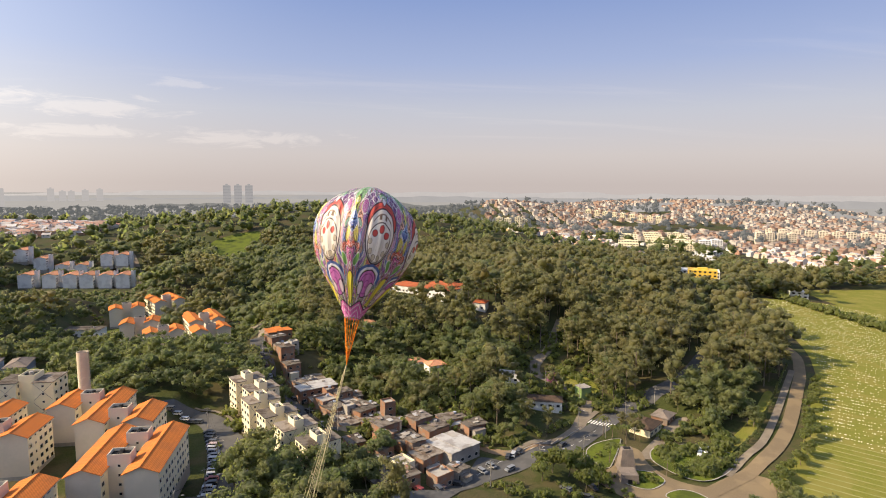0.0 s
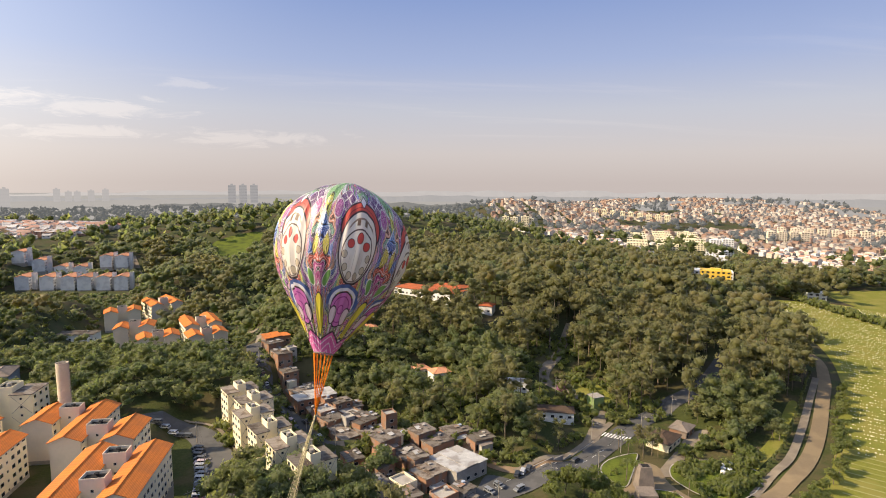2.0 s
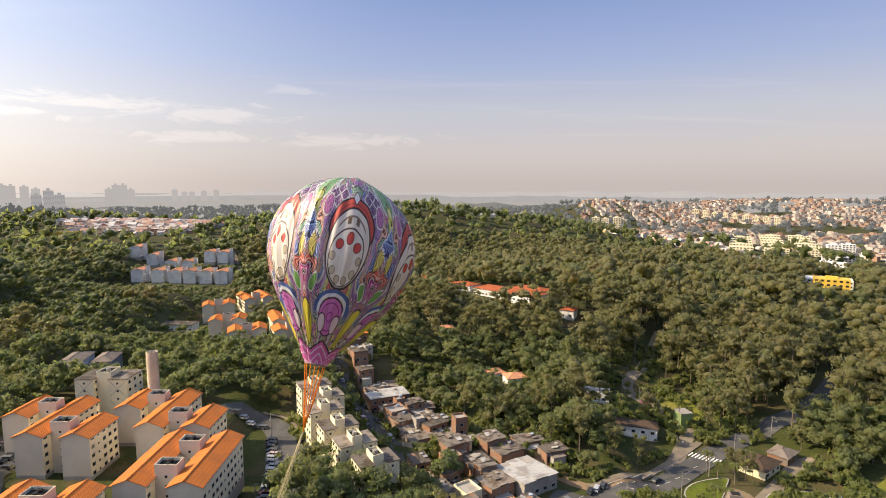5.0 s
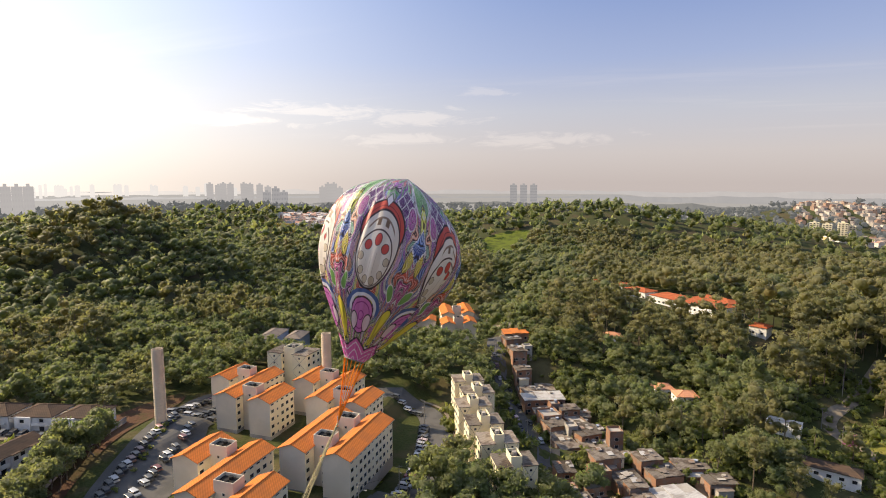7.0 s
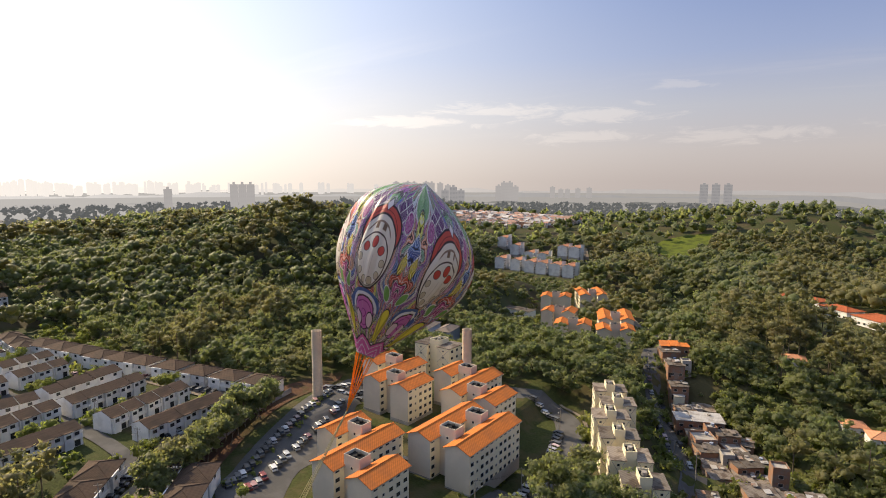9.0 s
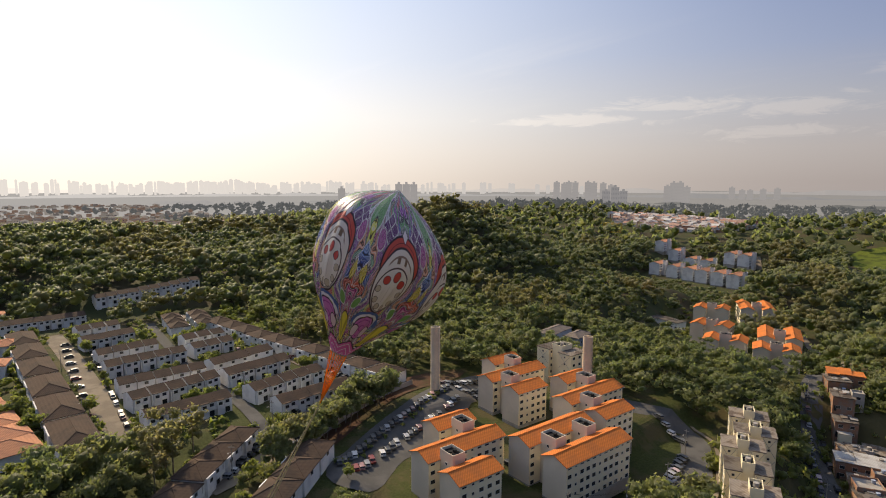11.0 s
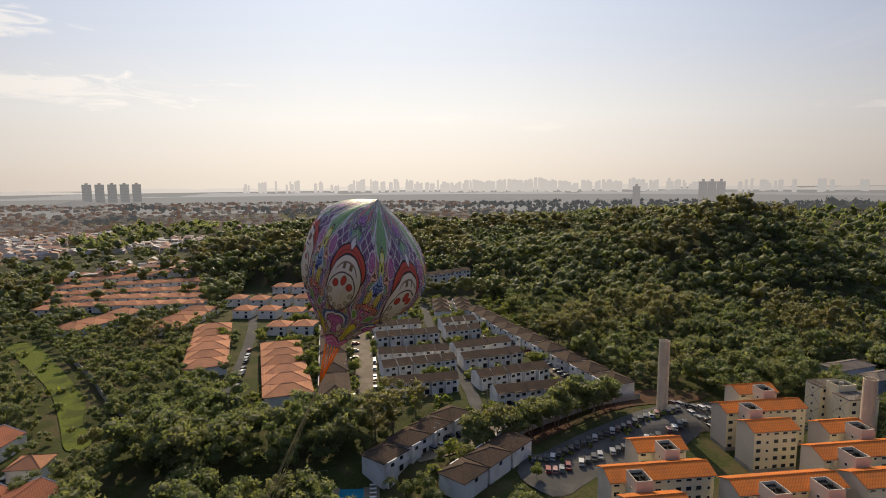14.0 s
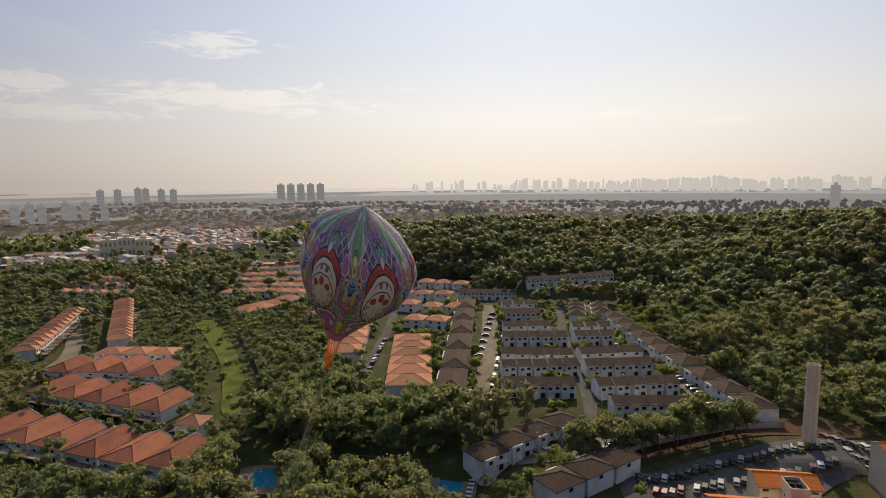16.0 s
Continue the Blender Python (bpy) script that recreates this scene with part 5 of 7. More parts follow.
for y in (24, 32, 40, 48):
    CLEAR.append((-100, y, 8))


# ---- cars ----
def car_kind():
    bm = bmesh.new()
    box(bm, -0.85, 0.85, -2.1, 2.1, 0.3, 0.82, 0, (0.05, 0.08))
    box(bm, -0.78, 0.78, -1.9, 0.95, 1.36, 1.42, 0, (0.1, 0.25))
    for x in (-0.74, 0.68):
        for y in (-1.5, -0.35, 0.62):
            box(bm, x, x + 0.06, y, y + 0.09, 0.8, 1.38)
    c = tagged(part("car", bm, PAINT, None), "small parked car with dark windows", "car", "parked cars")
    c.matrix_basis = pose(0, 0, -500)
    bm = bmesh.new()
    box(bm, -0.76, 0.76, -1.85, 1.15, 0.8, 1.37, 0, (0.13, 0.45))
    part("glazing", bm, GLASS, c)
    for x in (-0.86, 0.66):
        for y in (-1.35, 1.35):
            bm = bmesh.new()
            rod(bm, (x, y, 0.31), (x + 0.2, y, 0.31), 0.31, 0.31, 10)
            part("wheel", bm, RUBBER, c)
    return c


CAR = car_kind()
TEMPLATES.append(CAR)
parked = []


def park(x, y, turn, up=0.32):
    if all((x - a) ** 2 + (y - b) ** 2 > 4.4 for a, b in parked):
        parked.append((x, y))
        copy_thing(CAR, spot(x, y, turn + random.choice((0, 180)), up))


random.seed(9)
# slanting lines of cars in the car park
for k in range(26):
    t = k / 25
    park(-104 - 26 * t - 2.5 * math.sin(t * 3), 112 + 62 * t, 70 + random.uniform(-4, 4), 0.4)
    if k % 5:
        park(-99 - 22 * t, 113 + 60 * t, 70 + random.uniform(-5, 5), 0.4)
for k in range(15):
    park(-138 + k * 0.5, 176 + k * 2.6, 100, 0.4), park(-128 + k * 0.3, 178 + k * 2.6, 95, 0.4)
    if k % 4:
        park(-121 + k * 0.2, 178 + k * 2.6, 90, 0.4)
for k in range(9):
    park(-86 + k * 1.6, 140 + k * 2.6, 90, 0.3)
for k in range(18):
    t = k / 17
    park(-51 + 9 * math.sin(t * 1.7), 213 - 46 * t, 96 - 20 * (1 - t), 0.35)
for k in range(5):
    park(-68 + k * 2.6, 225.5 - k * 0.4, 75, 0.35)
# estate streets
for k in range(38):
    if k % 6 != 4:
        park(-148 - k * 4.0, 64.5 if k % 3 else 55, 90 if k % 3 else 5)
for k in range(40):
    if k % 5 != 3:
        park(-152 - k * 3.6, 152 - k * 0.62 - 3.5, 20)
for x, y0, y1 in ((-143, 108, 138), (-176, 68, 134), (-206, 68, 130), (-234, 68, 128), (-266, 66, 90)):
    for k in range(9):
        y = y0 + (y1 - y0) * (k + random.uniform(0.2, 0.8)) / 9
        if random.random() < 0.75 and not 96 < y < 103:
            park(x + random.uniform(-0.6, 0.6), y, 90 if k % 2 else 88)
for k in range(8):
    park(-116 - k * 2.2, 82 + k * 2.4, 135), park(-108 - k * 3, 96 + k * 2.2, 130)
for k in range(14):
    if k % 4:
        park(-168 - k * 4.6, 9.5 - k * 0.5, 80)
for k in range(10):
    park(-115 - (k % 3) * 0.5, -112 + k * 7.6, 90)
# by the workshop and on the roads
for x, y, a in ((50, 186, 35), (46, 183, 30), (58, 192, -30), (60.5, 193.5, -30), (63, 195, -30), (56, 183, -60), (36, 176, 60), (30, 174, 50), (22, 171, 40), (28, 168, 20), (84, 204, -52), (16, 166, -55), (70, 166, 30), (76, 163, 60), (82, 171, 10)):
    park(x, y, a)
for k in range(16):
    s = k / 15
    park(-6 - 36 * s - 3.0, 222 + 74 * s, 27)
    if k % 3 == 0:
        park(-6 - 36 * s + 2.6, 222 + 74 * s, 27)

# ---- poles and their wires ----
POLE = thing("utility_pole", pose(0, 0, -500), "tall concrete utility pole with a cross arm", "utility pole", "street poles")
bm = bmesh.new()
rod(bm, (0, 0, -1), (0, 0, 9.5), 0.17, 0.1, 8)
part("post", bm, TIMBER, POLE)
bm = bmesh.new()
box(bm, -1.0, 1.0, -0.06, 0.06, 8.9, 9.05)
part("cross_arm", bm, TIMBER, POLE)
bm = bmesh.new()
rod(bm, (0, 0, 7.6), (0, -1.8, 8.1), 0.04, 0.04, 5)
box(bm, -0.16, 0.16, -2.4, -1.7, 8.05, 8.2)
part("street_light", bm, GREY, POLE)
TEMPLATES.append(POLE)
LINES = [[(46, 172), (66, 181), (88, 193), (104, 208), (120, 222), (142, 236)], [(97, 219), (109, 246), (100, 268), (98, 286), (112, 310)],
         [(-4, 214), (-16, 236), (-30, 262), (-42, 290)], [(-116, 84), (-122, 98), (-140, 105), (-172, 106)], [(-44, 146), (-42, 168), (-43, 190), (-52, 216)],
         [(-146, 54), (-180, 53), (-215, 52), (-250, 51)]]
for line in LINES:
    tops = []
    for x, y in line:
        copy_thing(POLE, spot(x, y, random.uniform(0, 90)))
        tops.append(Vector((x, y, ground(x, y) + 9.1)))
    bm = bmesh.new()
    for a, b in zip(tops, tops[1:]):
        for s in (-0.8, 0, 0.8):
            last = None
            for k in range(9):
                q = a.lerp(b, k / 8) + Vector((s * 0.7, s * 0.7, -1.1 * math.sin(math.pi * k / 8)))
                if last:
                    rod(bm, last, q, 0.018, 0.018, 3)
                last = q
    me = bpy.data.meshes.new("power_line")
    bm.to_mesh(me)
    bm.free()
    me.materials.append(DARK)
    tagged(new("power_line", me), "thin dark power lines strung between street poles", "power line", kind="stuff")

# zebra stripes and lane dashes
for k in range(9):
    c = Vector((104.5, 224)) + Vector((0.79, -0.61)) * (k * 1.25)
    o = thing("zebra_stripe", pose(c.x, c.y, ground(c.x, c.y) + 0.28, 0, 0, 40), "white painted crossing stripe on asphalt", "road marking", "zebra crossing", "structure")
    bm = bmesh.new()
    box(bm, -2, 2, -0.3, 0.3, 0, 0.012)
    part("stripe", bm, LINE, o)
for k in range(14):
    t = k / 13
    x, y = 40 + 62 * t, 178 + 37 * t + 3 * math.sin(t * 6)
    o = thing("lane_dash", pose(x, y, ground(x, y) + 0.27, 0, 0, 31), "worn white lane dash on asphalt", "road marking", "lane dashes", "structure")
    bm = bmesh.new()
    box(bm, -1.3, 1.3, -0.07, 0.07, 0, 0.012)
    part("stripe", bm, LINE, o)

# grave stones: rows of small slabs over the lawn
random.seed(3)
sv, sf = [], []
def inside_lawn(x, y):
    odd = False
    for (ax, ay), (bx, by) in zip(LAWN_EDGE, LAWN_EDGE[1:] + LAWN_EDGE[:1]):
        if (ay > y) != (by > y) and x < (bx - ax) * (y - ay) / (by - ay) + ax:
            odd = not odd
    return odd



for j in range(84):
    for i in range(290):
        across, along = 268 + j * 4.2 + random.uniform(-0.2, 0.2), -160 + i * 1.05 + random.uniform(-0.3, 0.3)
        x, y = across * 0.733 + along * 0.68, across * 0.683 - along * 0.733
        if inside_lawn(x, y) and inside_lawn(x + 4, y - 4) and inside_lawn(x - 3, y + 3) and random.random() < 0.55 + 0.35 * noise.noise(Vector((x * 0.03, y * 0.03, 5))):
            z, n, s = ground(x, y) + 0.25, len(sv), random.choice((0.12, 0.15, 0.17, 0.2, 0.23, 0.3))
            for dz, q in ((0, s), (random.uniform(0.1, 0.4), s * 0.8)):
                sv += [(x - q, y - q, z + dz), (x + q, y - q, z + dz), (x + q, y + q, z + dz), (x - q, y + q, z + dz)]
            sf += [(n + 4, n + 5, n + 6, n + 7)] + [(n + k, n + (k + 1) % 4, n + 4 + (k + 1) % 4, n + 4 + k) for k in range(4)]
tagged(new("grave_stones", mesh("grave_stones", sv, sf, [STONES])), "rows of small pale grave stones with flowers on grass", "grave stones", kind="stuff")
# mown stripes where no stones stand yet
for k in range(13):
    across = 214 + k * 4.3
    run = [v for v in range(-120, 130, 2) if inside_lawn(across * 0.733 + v * 0.68, across * 0.683 - v * 0.733)]
    if len(run) > 4:
        a, b = run[0] + 2, run[-1] - 2
        strip("lawn_path", [(across * 0.733 + v * 0.68, across * 0.683 - v * 0.733) for v in (a, (a + b) / 2, b)], 0.8, DRY, "thin strip of dry pale grass across the lawn", "path", up=0.29, across=1)


# ---- woods ----
def joined(name, spots, kinds, material, label, category="trees"):
    """Many trees in one mesh: spots (x, y, z, scale), kinds: crowns to draw from."""
    V, F, n = [], [], 0
    rng = np.random.default_rng(len(spots))
    for x, y, z, s in spots:
        v, f = kinds[rng.integers(len(kinds))]
        a = rng.uniform(0, math.tau)
        ca, sa = math.cos(a) * s, math.sin(a) * s
        w = np.stack([v[:, 0] * ca - v[:, 1] * sa + x, v[:, 0] * sa + v[:, 1] * ca + y, v[:, 2] * s * rng.uniform(0.88, 1.14) + z], 1)
        V.append(w), F.append(f + n)
        n += len(w)
    return tagged(new(name, tri_mesh(name, np.concatenate(V), np.concatenate(F), material)), label, category, kind="stuff")


CLOSE_A = [crown(s, 12, 5.4, 1.0, 12, 560, 0.6, 1) for s in range(151, 156)]
CLOSE_B = [crown(s, 20, 5.0, 3.5, 13, 560, 0.6, 1) for s in range(161, 166)]
NEAR_A = [crown(s, 12, 5.4, 1.0, 9, 250, 0.75, 1) for s in range(101, 107)]
NEAR_B = [crown(s, 20, 5.2, 2.5, 10, 250, 0.75, 1) for s in range(111, 117)]
MID_A = [crown(s, 12.5, 6.8, 1, 6, 42, 1.1, 1) for s in range(121, 125)]
MID_B = [crown(s, 16, 6.2, 3, 6, 42, 1.1, 1) for s in range(131, 135)]
FAR_A = [crown(s, 13, 9.5, 1, 2, 14, 4.2, 1) for s in range(141, 144)]
CITY_EDGE = [(253, 967), (372, 763), (430, 600), (540, 480), (700, 400)]


def in_city(x, y):
    """Built-up ground east of the woods, and west and south-west beyond the hill."""
    if y > 380 and x > 230:
        for (ax, ay), (bx, by) in zip(CITY_EDGE, CITY_EDGE[1:]):
            if by <= y <= ay:
                return x > ax + (bx - ax) * (ay - y) / (ay - by)
        return x > 253 + (y - 967) * 0.2 if y > 967 else True
    if x < -600 and y < 420:
        return True
    if x < -445 and y < -90:
        return True
    return math.hypot(x + 430, y - 860) < 110


def estate(x, y):
    """Built ground that keeps its own garden trees."""
    for x0, x1, y0, y1 in ((14, 112, 120, 196), (-62, -33, 130, 236), (-325, -138, 18, 150), (-132, -44, 112, 216), (-265, -160, 8, 40), (-395, -255, -30, 30), (-54, -8, 184, 245)):
        if x0 < x < x1 and y0 < y < y1:
            return True
    return inside_lawn(x, y) or (x > 150 and y < 330 and x - 143 > (y - 165) * 0.98)


for k in range(6):
    CLEAR.append((352 - k * 9, 512 - k * 13, 20)), CLEAR.append((376 - k * 9, 548 - k * 13, 22))
CLEAR += [(-126, 662, 16), (-118, 646, 14), (-132, 640, 12)]
free = Grid(CLEAR)
random.seed(17)
lists = {k: [] for k in ("ca", "cb", "na", "nb", "ma", "mb", "fa")}
single = 0
here = Vector((20, 60))
def gum(x, y):
    """Where eucalyptus outnumber the broad trees."""
    return noise.noise(Vector((x * 0.012, y * 0.012, 3))) + (0.35 if x > -30 and y > 240 else -0.15) > 0.05


def seen(x, y, top):
    """Whether a tree top clears the land between it and the flight."""
    for ex, ey in ((14, 20), (56, 72)):
        z1 = ground(x, y) + top
        if all(ground(ex + (x - ex) * k / 14, ey + (y - ey) * k / 14) < 88 + (z1 - 88) * k / 14 + 2 for k in range(3, 14)):
            return True
    return False


def in_view(x, y):
    a = math.degrees(math.atan2(-(x - 20), y - 30))
    return -54 < a < 142


step = 6.6
for i in range(-120, 110):
    for j in range(-60, 130):
        x, y = i * step + random.uniform(-2.6, 2.6), j * step + random.uniform(-2.6, 2.6)
        far = math.hypot(x - 20, y - 60)
        if far > 700 or not in_view(x, y) or in_city(x, y) and not (x < -300 and random.random() < 0.14) or estate(x, y) or not free.free(x, y, 1.5):
            continue
        g_here = gum(x, y)
        s = 0.7 + 0.56 * random.random() ** 1.6
        if -330 < x < -76 and y < -14 or -335 < x < -165 and y < 112 or -265 < x < -130 and 300 < y < 430 or -140 < x < -55 and 285 < y < 345 or -106 < x < -58 and 56 < y < 114 or 84 < x < 150 and y < 232 or -56 < x < 14 and 166 < y < 240:
            s *= 0.68
        elif -310 < x < -165 and 425 < y < 566:
            s *= 0.5
        elif x > 60 and y > 226:
            s *= 1.32 if far < 330 else 1.12
        elif-170 < x < -60 and -14 < y < 60:
            s *= 1.2
        if far < 330:
            if random.random() > 0.97:
                continue
            if (-105 < x < 5 and -40 < y < 112 or -62 < x < 130 and 112 < y < 232) and single < 150 and random.random() < 0.3:
                single += 1
                plant(random.choice(GUM if g_here and random.random() < 0.8 else BROAD), x, y, s)
            else:
                kind = "b" if g_here and random.random() < 0.8 else "a"
                lists[("c" if math.hypot(x + 70, y - 30) < 80 or math.hypot(x, y - 175) < 50 or math.hypot(x - 60, y - 90) < 130 else "n") + kind].append((x, y, ground(x, y), s))
        elif ((i + j) % 2 == 0 or random.random() < 0.2) and seen(x, y, 16):
            lists["mb" if g_here and random.random() < 0.7 else "ma"].append((x, y, ground(x, y), s * 1.12))
for i in range(-80, 80):
    for j in range(-30, 100):
        x, y = i * 22 + random.uniform(-9, 9), j * 22 + random.uniform(-9, 9)
        far = math.hypot(x - 20, y - 60)
        if (700 < far < 2000 or 520 < far and x > 300) and far < 2000 and in_view(x, y) and (not in_city(x, y) and far > 700 or in_city(x, y) and (noise.noise(Vector((x * 0.006, y * 0.006, 8))) > 0.22 or x > 0 and noise.noise(Vector((x * 0.02, y * 0.02, 4))) > 0.28)):
            if (far < 1100 or random.random() < 0.36) and seen(x, y, 14):
                lists["fa"].append((x, y, ground(x, y), random.uniform(0.8, 1.25)))
joined("woods", lists["ca"], CLOSE_A, LEAF_A, "dense broadleaf wood covering the hills")
joined("woods", lists["cb"], CLOSE_B, LEAF_B, "tall eucalyptus wood with olive crowns")
joined("woods", lists["na"], NEAR_A, LEAF_A, "dense broadleaf wood covering the hills")
joined("woods", lists["nb"], NEAR_B, LEAF_B, "tall eucalyptus wood with olive crowns")
joined("woods", lists["ma"], MID_A, LEAF_A, "dense broadleaf wood covering the hills")
joined("woods", lists["mb"], MID_B, LEAF_B, "tall eucalyptus wood with olive crowns")
joined("far_woods", [p for p in lists["fa"] if math.hypot(p[0], p[1]) < 1050], FAR_A, LEAF_A, "far dark woods on the hills")
# beyond 1050 m haze is painted onto the crowns as a pale glow
joined("backdrop_woods", [p for p in lists["fa"] if math.hypot(p[0], p[1]) >= 1050], FAR_A, distance("far_wood_painted_haze", (0.20, 0.205, 0.20), 0.7), "distant woods fading into painted haze")
# pale trunks that show among the eucalyptus
tv, tf = [], []
for x, y, z, s in lists["nb"] + lists["cb"]:
    n, a, b = len(tv), 0.24 * s, 0.12 * s
    for h, r in ((-1, a), (14 * s, b)):
        tv += [(x + r * math.cos(k * math.tau / 5), y + r * math.sin(k * math.tau / 5), z + h) for k in range(5)]
    tf += [(n + k, n + (k + 1) % 5, n + 5 + (k + 1) % 5, n + 5 + k) for k in range(5)]
tagged(new("trunks", mesh("trunks", tv, tf, [BARK])), "pale eucalyptus trunks of the wood", "tree trunks", kind="stuff")

# garden and street trees of the estates
random.seed(23)
count = 0
for x0, x1, y0, y1, n in ((-322, -140, 20, 150, 70), (-262, -160, -45, 16, 10), (-128, -50, 112, 214, 16), (-140, -86, 58, 112, 12)):
    for k in range(n * 6):
        x, y = random.uniform(x0, x1), random.uniform(y0, y1)
        if n > 0 and free.free(x, y, -1.2):
            plant(random.choice(GARDEN), x, y, random.uniform(0.5, 1.1))
            n -= 1
for x, y in ((-138, 140), (-137, 133), (-133, 126), (-130, 120), (-128, 116), (-124, 110), (-121, 104), (-136, 146), (-118, 98), (-131, 128), (-126, 118), (-139, 150), (-122, 112), (-140, 144)):
    plant(BROAD[x % 3], x + 4, y - 2, random.uniform(0.9, 1.2))
for k in range(12):
    plant(BROAD[k % 3], -139 + k * 2.6 + random.uniform(-1.5, 1.5), 152 - k * 5.2, random.uniform(0.7, 1.05))
for x, y in ((-22, 172), (-28, 180), (-18, 166), (-34, 172), (-10, 170), (-2, 176), (4, 183), (-30, 160), (-6, 184), (12, 196), (-14, 180), (6, 172)):
    plant(random.choice(BROAD), x, y, random.uniform(1.1, 1.35))
for x, y in ((-84, 62), (-86, 68), (-90, 72), (-82, 74), (-88, 78), (-92, 50), (-80, 56), (-95, 68), (106, 206), (110, 202), (104, 210), (99, 186), (96, 188), (112, 176), (88, 258), (-74, 66), (-72, 60)):
    plant(PALM, x, y, random.uniform(0.7, 1.0))
for x, y in ((70, 178), (75, 177), (81, 177), (65, 174), (84, 172), (78, 168)):
    plant(GARDEN[x % 2], x, y, random.uniform(1.0, 1.4))
plant(PINK, 102, 262, 0.9)
# the burial park's gate: clipped cones along the footway, airy trees beyond, shrubs and hedges in the beds
CONE = tri_mesh("shrub", *crown(61, 2.9, 0.75, 0.1, 5, 160, 0.4, 1, 1.3), LEAF_A)
AVENUE = [(139, 179), (149, 185.5), (164, 196.5), (179, 210), (202, 232), (226, 255), (242, 270)]
for (ax, ay), (bx, by) in zip(AVENUE, AVENUE[1:]):
    n = round(math.hypot(bx - ax, by - ay) / 4)
    for k in range(n):
        x, y = ax + (bx - ax) * k / n, ay + (by - ay) * k / n
        tagged(new("shrub", CONE), "small clipped conical shrub beside the footway", "shrub", "shrubs along the footway").matrix_basis = spot(x, y, random.uniform(0, 360))
for x, y in ((211, 224), (222, 236), (203, 217), (197, 210), (187, 199), (181, 192), (176, 190), (168, 180), (160, 174), (152, 170), (143, 164), (137, 158), (230, 243), (216, 228), (190, 204), (147, 166)):
    plant(GARDEN[int(x) % 2], x + 2.5, y - 2.5, random.uniform(0.75, 1.05))
for k in range(16):
    plant(BROAD[k % 3], random.uniform(150, 172) + k * 0.7, 206 + k * 1.6 + random.uniform(-4, 4), random.uniform(0.6, 0.9))
SHRUB = [crown(s, 2.4, 1.7, 0.0, 2, 20, 0.7, 1) for s in (71, 72, 73)]
hedge = []
for x0, y0, x1, y1, n, wide, tall in ((122, 197, 150, 213, 46, 3.2, 1.3), (117, 177, 128, 173, 20, 1.5, 0.8), (126, 174, 140, 182, 34, 2.4, 1.5), (118, 192, 134, 193, 26, 2.4, 1.1), (140, 188, 150, 196, 22, 3, 1.8), (104, 172, 107, 177, 8, 1.5, 0.9), (80, 190, 92, 176, 26, 2.0, 0.9),
                                      (66, 172, 86, 160, 14, 2.5, 0.7), (92, 192, 104, 200, 10, 1.6, 0.6), (146, 202, 172, 226, 40, 4, 1.9), (60, 200, 96, 226, 30, 2.5, 1.0), (52, 206, 66, 200, 16, 2.5, 1.2), (106, 240, 118, 268, 20, 4, 0.9),
                                      (-30, 178, -26, 166, 16, 2.0, 1.2), (-52, 150, -50, 180, 12, 1.2, 0.6), (-130, 172, -104, 112, 30, 1.5, 0.8), (118, 176, 142, 184, 60, 4, 1.2), (116, 188, 138, 192, 50, 4, 1.3), (62, 160, 96, 150, 70, 8, 1.0), (84, 176, 92, 164, 16, 3, 0.9), (48, 172, 60, 160, 30, 5, 0.9), (96, 172, 106, 176, 14, 2.5, 0.7)):
    for k in range(n):
        t = random.random()
        x, y = x0 + (x1 - x0) * t + random.uniform(-wide, wide), y0 + (y1 - y0) * t + random.uniform(-wide, wide)
        hedge.append((x, y, ground(x, y) + 0.2, tall * random.uniform(0.6, 1.2)))
for k in range(600):
    x, y = random.uniform(-470, -262), random.uniform(-220, -40)
    if free.free(x, y, -2.5):
        hedge.append((x, y, ground(x, y), random.uniform(0.8, 2.0)))
for k in range(700):
    x, y = random.uniform(-48, 64), random.uniform(200, 330)
    if free.free(x, y, -3.5):
        hedge.append((x, y, ground(x, y), random.uniform(0.8, 2.1)))
for k in range(500):
    x, y = random.uniform(70, 140), random.uniform(230, 330)
    if free.free(x, y, -4):
        hedge.append((x, y, ground(x, y), random.uniform(0.8, 2.0)))
for k in range(420):
    x, y = random.uniform(-265, -130), random.uniform(-135, -25)
    if not free.free(x, y, -1) and free.free(x, y, -4.5):
        hedge.append((x, y, ground(x, y), random.uniform(0.6, 1.6)))
for k in range(420):
    x, y = random.uniform(-262, -60), random.uniform(288, 440)
    if free.free(x, y, -5):
        hedge.append((x, y, ground(x, y), random.uniform(1.0, 2.4)))
for k in range(700):
    x, y = random.uniform(-330, -138), random.uniform(14, 152)
    if free.free(x, y, -1.8):
        hedge.append((x, y, ground(x, y) + 0.2, random.uniform(0.6, 2.2)))
for k in range(90):
    y = random.uniform(318, 462)
    x = 368 + 0.0003 * (y - 390) ** 2 + random.uniform(-3, 3)
    hedge.append((x, y, ground(x, y), random.uniform(1.6, 3.2)))
joined("shrubs", hedge, SHRUB, LEAF_C, "dense green shrubs and hedges in gardens and beds", "shrubs")

